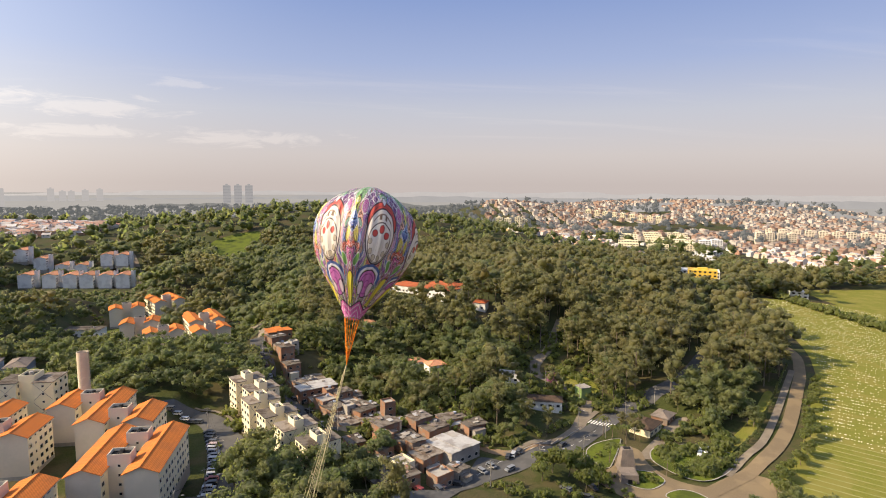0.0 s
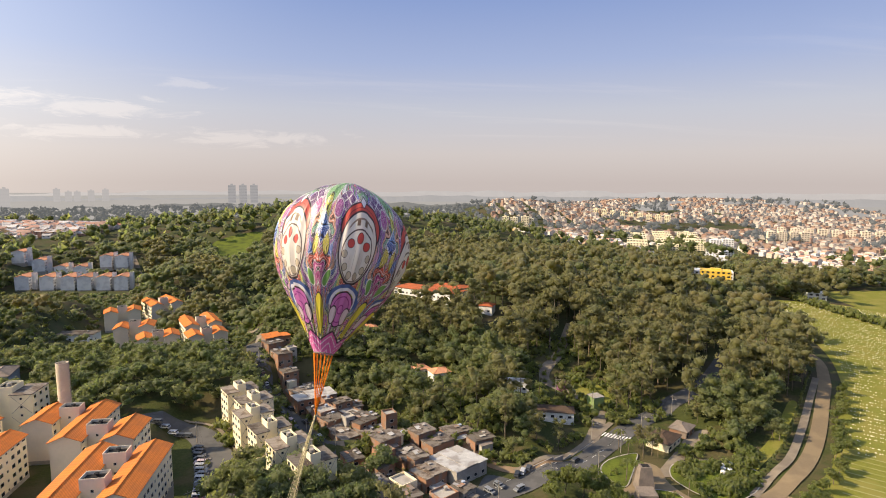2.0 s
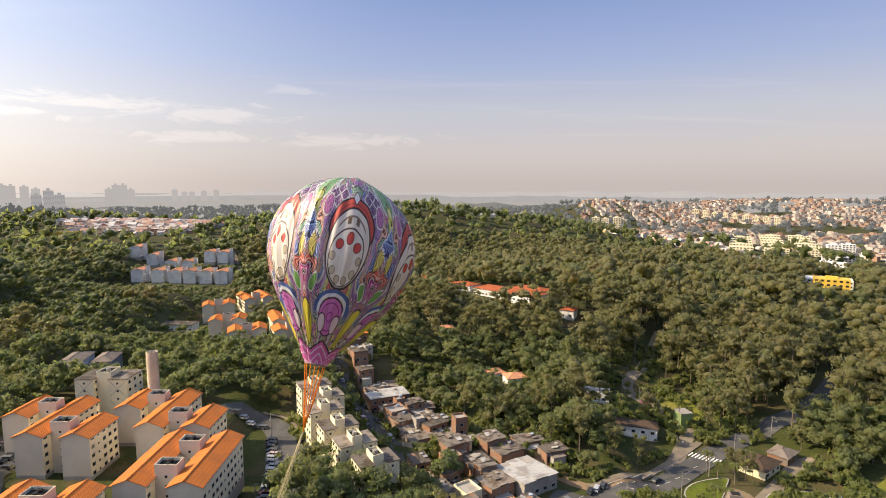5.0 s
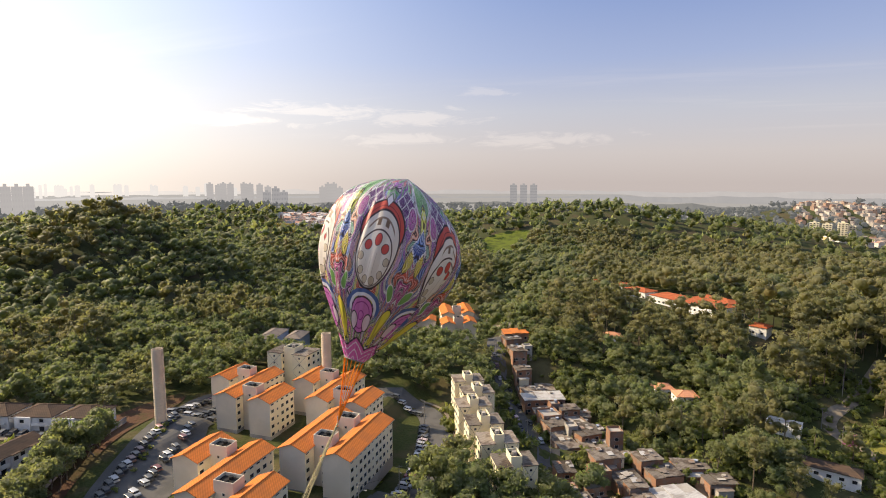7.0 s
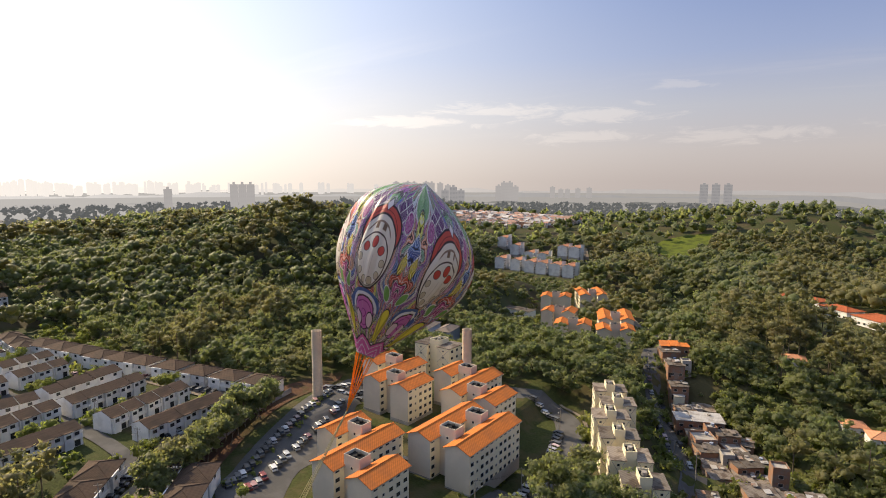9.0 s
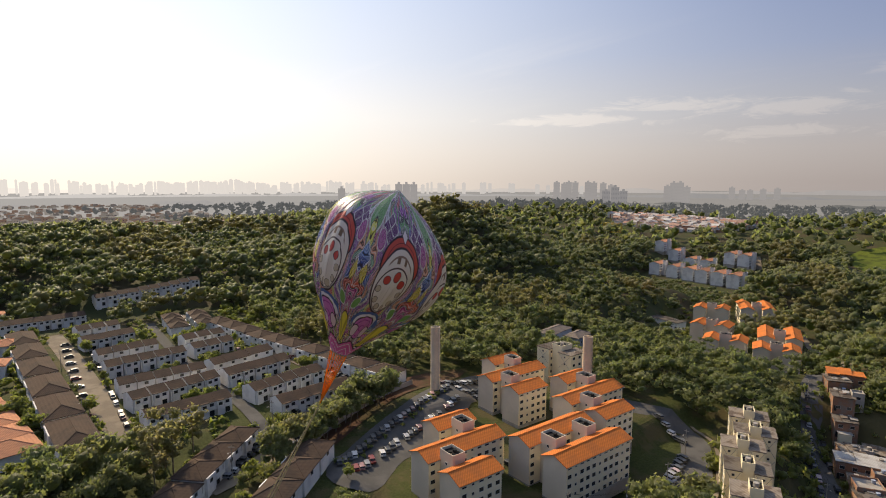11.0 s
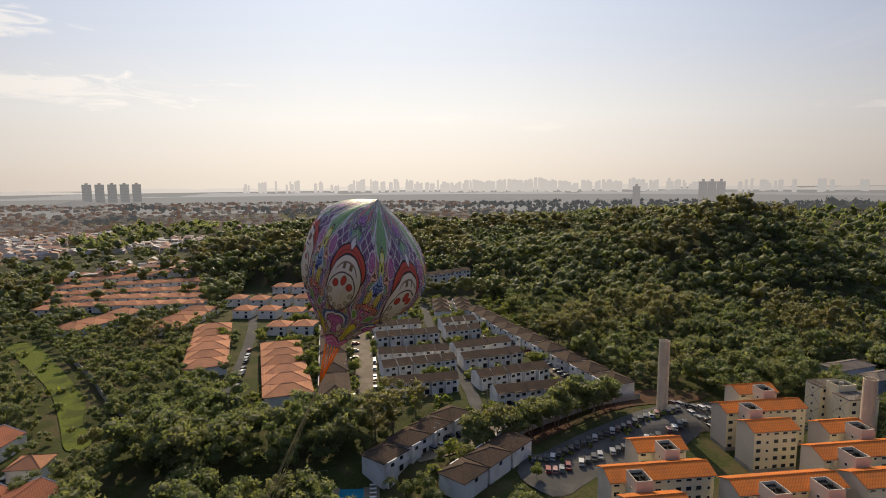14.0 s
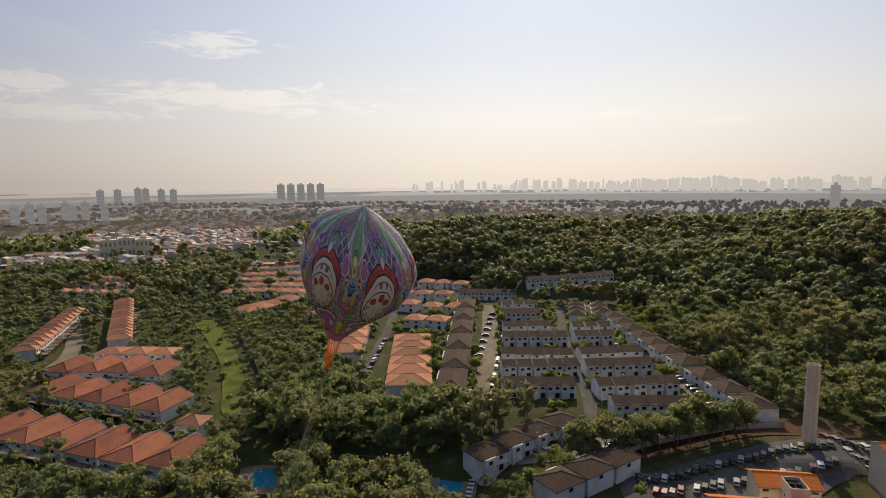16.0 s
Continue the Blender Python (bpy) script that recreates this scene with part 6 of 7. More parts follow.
# ---- far town ----
def town(name, spots, walls, roofs, label):
    """Small houses in one mesh: box, gabled or flat roof."""
    V, F, S = [], [], []
    for x, y, z, w, d, h, a, flat in spots:
        n, c, s = len(V), math.cos(a), math.sin(a)
        pts = [(-w, -d, -6), (w, -d, -6), (w, d, -6), (-w, d, -6), (-w, -d, h), (w, -d, h), (w, d, h), (-w, d, h), (-w - 0.3, 0, h + (0.2 if flat else w * 0.45)), (w + 0.3, 0, h + (0.2 if flat else w * 0.45))]
        V += [(x + p * c - q * s, y + p * s + q * c, z + r) for p, q, r in pts]
        F += [(n, n + 1, n + 5, n + 4), (n + 1, n + 2, n + 6, n + 5), (n + 2, n + 3, n + 7, n + 6), (n + 3, n, n + 4, n + 7), (n + 4, n + 5, n + 9, n + 8), (n + 6, n + 7, n + 8, n + 9), (n + 5, n + 6, n + 9), (n + 7, n + 4, n + 8)]
        S += [0, 0, 0, 0, 1, 1, 0, 0]
        if h > 5 or w > 4:
            for k in range(2):
                n = len(V)
                wx = -w * 0.5 + k * w
                V += [(x + p * c - q * s, y + p * s + q * c, z + r) for p, q, r in ((wx - 0.7, -d - 0.03, h - 2), (wx + 0.7, -d - 0.03, h - 2), (wx + 0.7, -d - 0.03, h - 0.8), (wx - 0.7, -d - 0.03, h - 0.8))]
                F.append((n, n + 1, n + 2, n + 3))
                S.append(2)
    return tagged(new(name, mesh(name, V, F, [walls, roofs, GLASS], S)), label, "houses", kind="stuff")


def by_island(name, stops, rough=0.85):
    m = bpy.data.materials.new(name)
    m.use_nodes = True
    g = Graph(m.node_tree)
    col = g.ramp(g.node("ShaderNodeNewGeometry").outputs["Random Per Island"], stops, "CONSTANT")
    col = g.mix(g.math("MULTIPLY", g.noise(0.5, 3, g.place()), 0.4), col, (0.25, 0.2, 0.17))
    b = g.node("ShaderNodeBsdfPrincipled")
    g.put(b.inputs["Base Color"], col)
    b.inputs["Roughness"].default_value = rough
    g.put(g.node("ShaderNodeOutputMaterial").inputs[0], b.outputs[0])
    return m


TOWN_WALL = by_island("town_walls", [(0, (0.66, 0.60, 0.52)), (0.24, (0.48, 0.34, 0.24)), (0.36, (0.34, 0.18, 0.11)), (0.46, (0.72, 0.68, 0.62)), (0.72, (0.56, 0.47, 0.37)), (0.94, (0.60, 0.43, 0.2))])
TOWN_ROOF = by_island("town_roofs", [(0, (0.42, 0.21, 0.14)), (0.22, (0.33, 0.19, 0.13)), (0.36, (0.46, 0.43, 0.40)), (0.66, (0.48, 0.27, 0.18)), (0.78, (0.64, 0.61, 0.57))])
SLABS = [(425 + r * 46 + 18 * k, 800 - r * 6 + 35 * k) for r in range(3) for k in range(6)]
random.seed(31)
spots = []
for i in range(-35, 90):
    for j in range(0, 125):
        x, y = 260 + i * 12 + random.uniform(-3, 3), 420 + j * 13 + random.uniform(-3, 3)
        if in_city(x, y) and x > 0 and in_view(x, y) and noise.noise(Vector((x * 0.006, y * 0.006, 8))) < 0.2 and i % 5 and random.random() < 0.9 and math.hypot(x, y) < 2000 and not (405 < x < 560 and 300 < y < 470) and not (420 < x < 550 and 620 < y < 770) and all(abs(x - a) > 24 or abs(y - b) > 16 for a, b in SLABS):
            spots.append((x, y, ground(x, y), random.uniform(3.0, 4.6), random.uniform(3.0, 5.4), random.choice((3, 3.5, 6, 6.5)), random.choice((0.3, 0.3 + math.pi / 2)) + random.uniform(-0.1, 0.1), random.random() < 0.4))
for k in range(8000):
    if k < 2600:
        x, y = random.uniform(-1150, -445), random.uniform(-760, 200)
    elif k < 7100:
        x, y = random.uniform(-2100, -600), random.uniform(-1600, 420)
    else:
        a, r = random.uniform(0, math.tau), 115 * math.sqrt(random.random())
        x, y = -430 + r * math.cos(a), 860 + r * math.sin(a) * 0.7
    if in_city(x, y) and in_view(x, y) and noise.noise(Vector((x * 0.006, y * 0.006, 8))) < 0.2:
        spots.append((x, y, ground(x, y), random.uniform(3.5, 6), random.uniform(3.5, 7), random.choice((3, 3.5, 6, 6.5)), random.choice((0.2, 0.2 + math.pi / 2)), random.random() < 0.4))
near_town = [p for p in spots if math.hypot(p[0], p[1]) < 1000]
far_spots = [p for p in spots if math.hypot(p[0], p[1]) >= 1000]
# two copies of one town: east painted sunlit, west backlit, both with haze glow
town("far_town", [p for p in far_spots if p[0] > 0], distance("far_walls_sunlit_haze", (0.55, 0.51, 0.47), 0.5, None, True), distance("far_roofs_sunlit_haze", (0.42, 0.34, 0.30), 0.5, None, True), "far town of small pale houses painted sunlit")
town("far_town", [p for p in far_spots if p[0] <= 0], distance("far_walls_backlit_haze", (0.38, 0.36, 0.345), 0.75, None, True), distance("far_roofs_backlit_haze", (0.31, 0.265, 0.245), 0.75, None, True), "far town of small houses fading into painted haze")
spots = near_town
town("town", spots, TOWN_WALL, TOWN_ROOF, "closely packed small houses with red and grey roofs")


# housing slabs on the east hillside, and the yellow warehouse
def plain_block(name, x, y, w, d, h, turn, wall, label, category, group="", storeys=None, z=None, panes=GLASS):
    b = thing(name, pose(x, y, ground(x, y) if z is None else z, 0, 0, turn), label, category, group)
    bm = bmesh.new()
    box(bm, -w / 2, w / 2, -d / 2, d / 2, -8, h)
    box(bm, -w / 6, w / 6, -d / 5, d / 5, h, h + h * 0.05 + 1)
    part("wall", bm, wall, b)
    bm = bmesh.new()
    n = storeys or max(1, int(h / 3))
    cols = max(2, int(w / 4))
    for s in range(n):
        for k in range(cols):
            x0, z0 = -w / 2 + (k + 0.25) * w / cols, (s + 0.3) * h / n
            for yy in (-d / 2 - 0.05, d / 2):
                box(bm, x0, x0 + w / cols * 0.5, yy, yy + 0.05, z0, z0 + h / n * 0.45)
    part("window_grid", bm, panes, b)["kind"] = "stuff"
    return b


for x, y in SLABS:
        plain_block("housing_slab", x, y, 30, 10, 9, -28, PALE, "pale low housing slab on the far hillside", "apartment building", "far housing slabs")
plain_block("warehouse", 352, 510, 27, 16, 11, -32, YELLOW, "bright yellow warehouse by the road", "warehouse")
plain_block("warehouse", 372, 545, 40, 22, 7, -32, WHITE, "white low warehouse by the road", "warehouse")
plain_block("villa", 396, 436, 14, 12, 6, -30, WHITE, "white villa at the edge of the lawn", "house")
for x, y, h in ((287, 1040, 24), (303, 1036, 22), (322, 1030, 25), (334, 1036, 20)):
    plain_block("apartment_tower", x, y, 13, 13, h, -15, PALE, "pale apartment tower on the hill", "apartment tower", "hill towers")
for x, y in ((552, 798), (578, 806)):
    plain_block("apartment_block", x, y, 16, 12, 15, -25, WHITE, "white apartment block above the low warehouses", "apartment building", "hillside blocks")
for k in range(4):
    plain_block("apartment_block", 702 + k * 15, 866 - k * 7, 12, 11, 20, -25, GABLE, "brown and cream apartment block in the town", "apartment building", "hillside blocks")
for x, y, w in ((470, 694, 44), (520, 742, 36), (445, 650, 30)):
    plain_block("warehouse", x, y, w, 20, 6, -32, WHITE, "long low pale warehouse below the town", "warehouse", "low warehouses")
for k in range(9):
    plain_block("apartment_tower", 560 + k * 16, 1250 - k * 11, 12, 12, 15, -28, PALE, "pale apartment tower on the far hill", "apartment tower", "hill towers")
for k in range(10):
    plain_block("apartment_tower", 800 + k * 18, 960 - k * 12, 14, 12, 15, -35, GABLE, "brown and cream apartment tower on the far hill", "apartment tower", "hill towers")


# ---- skyline far off, bright air painted into its colours ----
# haze painted as glow on walls and panes, in dimmer and brighter copies
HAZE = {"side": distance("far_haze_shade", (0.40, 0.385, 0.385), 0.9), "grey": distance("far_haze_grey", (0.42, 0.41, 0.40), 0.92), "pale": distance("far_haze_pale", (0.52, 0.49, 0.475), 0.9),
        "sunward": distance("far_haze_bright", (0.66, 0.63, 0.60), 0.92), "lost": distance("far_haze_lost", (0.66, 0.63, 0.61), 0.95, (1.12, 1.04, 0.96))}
PANE = {k: distance("far_haze_panes_" + k, c, 0.9) for k, c in (("side", (0.32, 0.31, 0.32)), ("grey", (0.36, 0.35, 0.345)), ("pale", (0.50, 0.47, 0.46)), ("sunward", (0.58, 0.56, 0.54)), ("lost", (0.9, 0.86, 0.82)))}


HAZE["near"], PANE["near"] = PALE, GREY


def bearing(yaw, far):
    """A place far off in the direction yaw degrees left of +y, seen from the flight's middle."""
    return 30 - far * math.sin(radians(yaw)), 50 + far * math.cos(radians(yaw))


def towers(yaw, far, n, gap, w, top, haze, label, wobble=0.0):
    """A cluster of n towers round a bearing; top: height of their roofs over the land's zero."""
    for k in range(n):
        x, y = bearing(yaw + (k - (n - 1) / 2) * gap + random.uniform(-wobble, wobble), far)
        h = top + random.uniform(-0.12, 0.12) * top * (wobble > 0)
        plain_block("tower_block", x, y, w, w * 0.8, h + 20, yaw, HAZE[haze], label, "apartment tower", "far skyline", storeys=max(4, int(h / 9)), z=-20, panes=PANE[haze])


random.seed(77)
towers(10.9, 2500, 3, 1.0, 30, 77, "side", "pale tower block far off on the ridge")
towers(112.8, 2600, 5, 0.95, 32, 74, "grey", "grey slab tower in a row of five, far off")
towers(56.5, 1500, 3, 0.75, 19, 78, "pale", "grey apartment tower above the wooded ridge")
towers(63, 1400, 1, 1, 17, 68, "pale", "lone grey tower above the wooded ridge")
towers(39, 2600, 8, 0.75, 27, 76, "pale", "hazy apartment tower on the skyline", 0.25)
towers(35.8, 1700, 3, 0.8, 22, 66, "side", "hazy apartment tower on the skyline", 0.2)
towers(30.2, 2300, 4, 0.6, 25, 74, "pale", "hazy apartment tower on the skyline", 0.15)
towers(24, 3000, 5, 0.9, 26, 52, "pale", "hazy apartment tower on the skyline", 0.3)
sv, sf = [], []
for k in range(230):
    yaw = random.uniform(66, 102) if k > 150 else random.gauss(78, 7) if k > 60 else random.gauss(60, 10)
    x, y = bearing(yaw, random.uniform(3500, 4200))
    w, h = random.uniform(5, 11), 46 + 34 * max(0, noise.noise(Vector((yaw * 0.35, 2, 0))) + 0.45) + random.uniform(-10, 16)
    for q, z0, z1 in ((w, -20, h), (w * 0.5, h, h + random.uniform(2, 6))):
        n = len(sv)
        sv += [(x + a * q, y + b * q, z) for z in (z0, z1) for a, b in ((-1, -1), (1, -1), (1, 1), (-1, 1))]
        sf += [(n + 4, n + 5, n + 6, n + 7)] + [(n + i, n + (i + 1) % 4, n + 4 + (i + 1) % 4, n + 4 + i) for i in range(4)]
tagged(new("backdrop_skyline", mesh("backdrop_skyline", sv, sf, [HAZE["lost"]])), "pale skyline of the city centre lost in painted haze", "skyline", kind="stuff")
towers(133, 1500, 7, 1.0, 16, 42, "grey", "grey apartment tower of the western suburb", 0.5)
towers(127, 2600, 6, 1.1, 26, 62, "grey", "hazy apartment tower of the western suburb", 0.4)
towers(128, 720, 3, 1.4, 18, 26, "near", "cream slab block among trees", 0.2)


def ridge(name, yaw0, yaw1, far, low, high, seed, material, label):
    """A far line of hills as one long solid ridge."""
    verts, faces = [], []
    n = 480
    for k in range(n + 1):
        yaw = yaw0 + (yaw1 - yaw0) * k / n
        h = low + (high - low) * (0.5 + 0.5 * noise.fractal(Vector((yaw * 0.16, seed, 0)), 0.8, 2.2, 5))
        for d, z in ((-180, -30), (0, h), (260, -30)):
            x, y = bearing(yaw, far + d)
            verts.append((x, y, z))
    for k in range(n):
        for i in range(2):
            faces.append((k * 3 + i, (k + 1) * 3 + i, (k + 1) * 3 + i + 1, k * 3 + i + 1))
    tagged(new(name, mesh(name, verts, faces, [material])), label, "hills", kind="structure")


# each farther line glows paler: haze painted in, brighter still towards the sun
HILLSIDE = [distance("far_haze_hill_" + n, c, sh, w) for n, c, sh, w in (("green", (0.24, 0.24, 0.23), 0.8, (0.60, 0.58, 0.56)), ("grey", (0.40, 0.39, 0.39), 0.88, (0.90, 0.86, 0.82)), ("last", (0.52, 0.49, 0.48), 0.93, (1.40, 1.28, 1.15)))]
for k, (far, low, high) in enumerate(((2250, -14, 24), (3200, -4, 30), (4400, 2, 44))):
    ridge("backdrop_hills", -60, 150, far, low, high, 1.0 + 4 * k, HILLSIDE[k], "wooded hills in the distance with painted haze")


# ---- the paper balloon ----
def tissue():
    """Painted tissue paper: flowing ribbons between dark and pale outlines, a pale oval with red and tan spots on each gore."""
    m = bpy.data.materials.new("painted_tissue_paper")
    m.use_nodes = True
    g = Graph(m.node_tree)
    sep = g.node("ShaderNodeSeparateXYZ")
    g.put(sep.inputs[0], g.node("ShaderNodeUVMap").outputs[0])
    u, v = sep.outputs[0], sep.outputs[1]
    side = g.math("ABSOLUTE", u)
    both = g.node("ShaderNodeCombineXYZ")
    g.put(both.inputs[0], g.math("MULTIPLY", side, 5.0)), g.put(both.inputs[1], g.math("MULTIPLY", v, 7.0))
    warp = g.node("ShaderNodeTexNoise")
    warp.inputs["Scale"].default_value, warp.inputs["Detail"].default_value = 0.75, 1.5
    g.put(warp.inputs["Vector"], both.outputs[0])
    bent = g.vec("ADD", both.outputs[0], g.vec("MULTIPLY", g.vec("SUBTRACT", warp.outputs["Color"], (0.5, 0.5, 0.5)), (3.0, 2.2, 0)))
    bent = g.vec("MULTIPLY", bent, (2.3, 0.42, 1))
    cell = g.node("ShaderNodeTexVoronoi")
    edge = g.node("ShaderNodeTexVoronoi")
    edge.feature = "DISTANCE_TO_EDGE"
    for n in (cell, edge):
        n.voronoi_dimensions = "2D"
        n.inputs["Scale"].default_value = 2.1
        g.put(n.inputs["Vector"], bent)
    pick = g.node("ShaderNodeSeparateColor")
    g.put(pick.inputs[0], cell.outputs["Color"])
    belly = [(0.0, (0.62, 0.10, 0.34)), (0.11, (0.82, 0.78, 0.78)), (0.26, (0.12, 0.20, 0.55)), (0.35, (0.76, 0.36, 0.60)), (0.50, (0.68, 0.12, 0.06)), (0.60, (0.34, 0.08, 0.44)), (0.70, (0.80, 0.62, 0.64)), (0.80, (0.80, 0.40, 0.24)), (0.88, (0.22, 0.48, 0.30)), (0.95, (0.80, 0.70, 0.10))]
    crest = [(0.0, (0.14, 0.46, 0.14)), (0.20, (0.08, 0.20, 0.58)), (0.38, (0.74, 0.78, 0.80)), (0.5, (0.34, 0.05, 0.42)), (0.62, (0.20, 0.52, 0.12)), (0.76, (0.22, 0.46, 0.72)), (0.90, (0.66, 0.10, 0.12))]
    foot = [(0.0, (0.74, 0.14, 0.46)), (0.25, (0.85, 0.70, 0.06)), (0.45, (0.60, 0.10, 0.44)), (0.62, (0.84, 0.78, 0.76)), (0.85, (0.36, 0.50, 0.12))]
    col = g.ramp(pick.outputs[0], belly, "CONSTANT")
    col = g.mix(g.step(0.77, 0.83, v), col, g.ramp(pick.outputs[0], crest, "CONSTANT"))
    col = g.mix(g.step(0.24, 0.18, v), col, g.ramp(pick.outputs[0], foot, "CONSTANT"))

    def oval(cu, cv, ru, rv, mirrored=False, slant=0.0):
        x, y = g.math("SUBTRACT", side if mirrored else u, cu), g.math("SUBTRACT", v, cv)
        if slant:
            x = g.math("SUBTRACT", x, g.math("MULTIPLY", y, slant))
        a, b = g.math("DIVIDE", x, ru), g.math("DIVIDE", y, rv)
        return g.math("SQRT", g.math("ADD", g.math("MULTIPLY", a, a), g.math("MULTIPLY", b, b)))

    def lozenge(cu, cv, ru, rv):
        return g.math("ADD", g.math("DIVIDE", g.math("ABSOLUTE", g.math("SUBTRACT", side, cu)), ru), g.math("DIVIDE", g.math("ABSOLUTE", g.math("SUBTRACT", v, cv)), rv))

    def paint(col, shape, fill, rim=(0.04, 0.025, 0.03), edge=0.10):
        col = g.mix(g.step(1.0 + edge, 1.0 + edge * 0.5, shape), col, rim)
        return g.mix(g.step(1.0, 1.0 - edge * 0.5, shape), col, fill)

    def rings(col, shape, pitch, ink):
        """Thin lines that run parallel to a shape's edge inside it."""
        line = g.step(0.80, 0.95, g.math("PINGPONG", g.math("DIVIDE", shape, pitch), 1.0))
        return g.mix(g.math("MULTIPLY", line, g.step(1.0, 0.96, shape)), col, ink)

    INK, CHALK = (0.03, 0.02, 0.03), (0.86, 0.83, 0.80)
    # dark and pale outlines of the ribbons
    col = g.mix(g.step(0.092, 0.076, edge.outputs["Distance"]), col, CHALK)
    col = g.mix(g.step(0.066, 0.050, edge.outputs["Distance"]), col, INK)
    # green leaf from the peak down each seam, dark panes crossed with white beside it
    leaf = oval(0.5, 0.875, 0.115, 0.125, True)
    col = paint(col, leaf, g.mix(g.noise(9, 3, both.outputs[0]), (0.10, 0.36, 0.10), (0.32, 0.62, 0.20)), CHALK, 0.14)
    pane = lozenge(0.24, 0.80, 0.13, 0.075)
    col = paint(col, pane, (0.16, 0.03, 0.20), CHALK, 0.12)
    cross = g.step(0.08, 0.04, g.math("ABSOLUTE", g.math("SUBTRACT", g.math("DIVIDE", g.math("SUBTRACT", side, 0.24), 0.13), g.math("DIVIDE", g.math("SUBTRACT", v, 0.80), 0.075))))
    cross = g.math("MAXIMUM", cross, g.step(0.08, 0.04, g.math("ABSOLUTE", g.math("ADD", g.math("DIVIDE", g.math("SUBTRACT", side, 0.24), 0.13), g.math("DIVIDE", g.math("SUBTRACT", v, 0.80), 0.075)))))
    col = g.mix(g.math("MULTIPLY", cross, g.step(1.0, 0.96, pane)), col, CHALK)
    # magenta scrolls
    curl = oval(0.34, 0.735, 0.055, 0.055, True)
    col = rings(paint(col, curl, (0.62, 0.14, 0.46), CHALK, 0.16), curl, 0.28, (0.30, 0.03, 0.22))
    # yellow flame and blue lozenge on the seam, yellow leaves under it
    col = paint(col, oval(0.5, 0.735, 0.045, 0.085, True), (0.80, 0.78, 0.10), INK, 0.14)
    col = paint(col, oval(0.43, 0.535, 0.042, 0.06, True, 0.25), (0.84, 0.68, 0.05), INK, 0.14)
    gem = lozenge(0.5, 0.615, 0.085, 0.085)
    col = paint(col, gem, g.mix(g.step(-0.002, 0.002, g.math("SUBTRACT", v, 0.615)), (0.05, 0.12, 0.46), (0.16, 0.30, 0.66)), (0.78, 0.80, 0.86), 0.16)
    # fine strands over all but the pale oval
    strand = g.node("ShaderNodeTexWave")
    strand.inputs["Scale"].default_value, strand.inputs["Distortion"].default_value, strand.inputs["Detail"].default_value = 1.9, 4.0, 2.0
    g.put(strand.inputs["Vector"], bent)
    col = g.mix(g.math("MULTIPLY", g.step(0.90, 0.97, strand.outputs["Fac"]), 0.75), col, CHALK)
    col = g.mix(g.math("MULTIPLY", g.step(0.20, 0.12, strand.outputs["Fac"]), 0.92), col, INK)
    # red hood with a pale diamond on its crest
    hood = oval(0, 0.645, 0.268, 0.142)
    col = rings(paint(col, hood, (0.62, 0.09, 0.06), INK, 0.07), hood, 0.09, (0.16, 0.02, 0.02))
    col = paint(col, lozenge(0, 0.792, 0.045, 0.035), (0.80, 0.76, 0.78), INK, 0.2)
    # pale oval: an upper brow with teeth, a lower disc with spots
    face = oval(0, 0.545, 0.25, 0.19)
    cream = g.mix(g.noise(30, 3, both.outputs[0]), (0.78, 0.70, 0.60), (0.86, 0.80, 0.72))
    col = paint(col, face, cream, edge=0.06)
    disc = oval(0, 0.500, 0.205, 0.138)
    inner = g.step(1.0, 0.94, face)
    col = g.mix(g.math("MULTIPLY", g.step(0.045, 0.02, g.math("ABSOLUTE", g.math("SUBTRACT", disc, 1.0))), inner), col, (0.10, 0.06, 0.05))
    arch = oval(0, 0.548, 0.195, 0.15)
    teeth = g.math("PINGPONG", g.math("MULTIPLY", u, 20.0), 1.0)
    band = g.math("MULTIPLY", g.step(1.14, 1.18, disc), g.step(1.0, 0.96, arch))
    col = g.mix(g.math("MULTIPLY", g.step(0.05, 0.02, g.math("ABSOLUTE", g.math("SUBTRACT", arch, 1.0))), g.step(0.62, 0.65, v)), col, (0.30, 0.20, 0.14))
    col = g.mix(g.math("MULTIPLY", g.math("MULTIPLY", band, g.step(0.645, 0.66, v)), g.step(0.45, 0.7, teeth)), col, (0.20, 0.12, 0.07))
    for cu, cv, r, fill in ((0.105, 0.555, 0.043, (0.62, 0.07, 0.05)), (0.162, 0.495, 0.034, (0.60, 0.50, 0.36)), (0.130, 0.430, 0.034, (0.60, 0.50, 0.36)), (0.048, 0.393, 0.034, (0.60, 0.50, 0.36))):
        col = paint(col, oval(cu, cv, r, r * 0.56, True), fill, edge=0.14)
    col = paint(col, oval(0, 0.59, 0.038, 0.030), (0.62, 0.07, 0.05), edge=0.14)
    hair = g.step(0.85, 1.0, g.math("PINGPONG", g.math("MULTIPLY", u, 34.0), 1.0))
    col = g.mix(g.math("MULTIPLY", g.math("MULTIPLY", hair, g.step(1.0, 0.8, oval(0, 0.475, 0.10, 0.06))), 0.45), col, (0.25, 0.17, 0.12))
    # under the oval: green leaves, blue and white arches over magenta columns, yellow flames on the seams
    col = paint(col, oval(0.37, 0.365, 0.05, 0.04, True, -0.9), g.mix(g.noise(12, 3, both.outputs[0]), (0.10, 0.32, 0.08), (0.30, 0.52, 0.14)), CHALK, 0.14)
    column = oval(0, 0.225, 0.23, 0.085)
    col = rings(paint(col, column, (0.66, 0.20, 0.54), INK, 0.08), column, 0.25, (0.32, 0.03, 0.26))
    col = paint(col, oval(0.16, 0.195, 0.085, 0.042, True), (0.82, 0.66, 0.70), INK, 0.16)
    over = oval(0, 0.245, 0.31, 0.095)
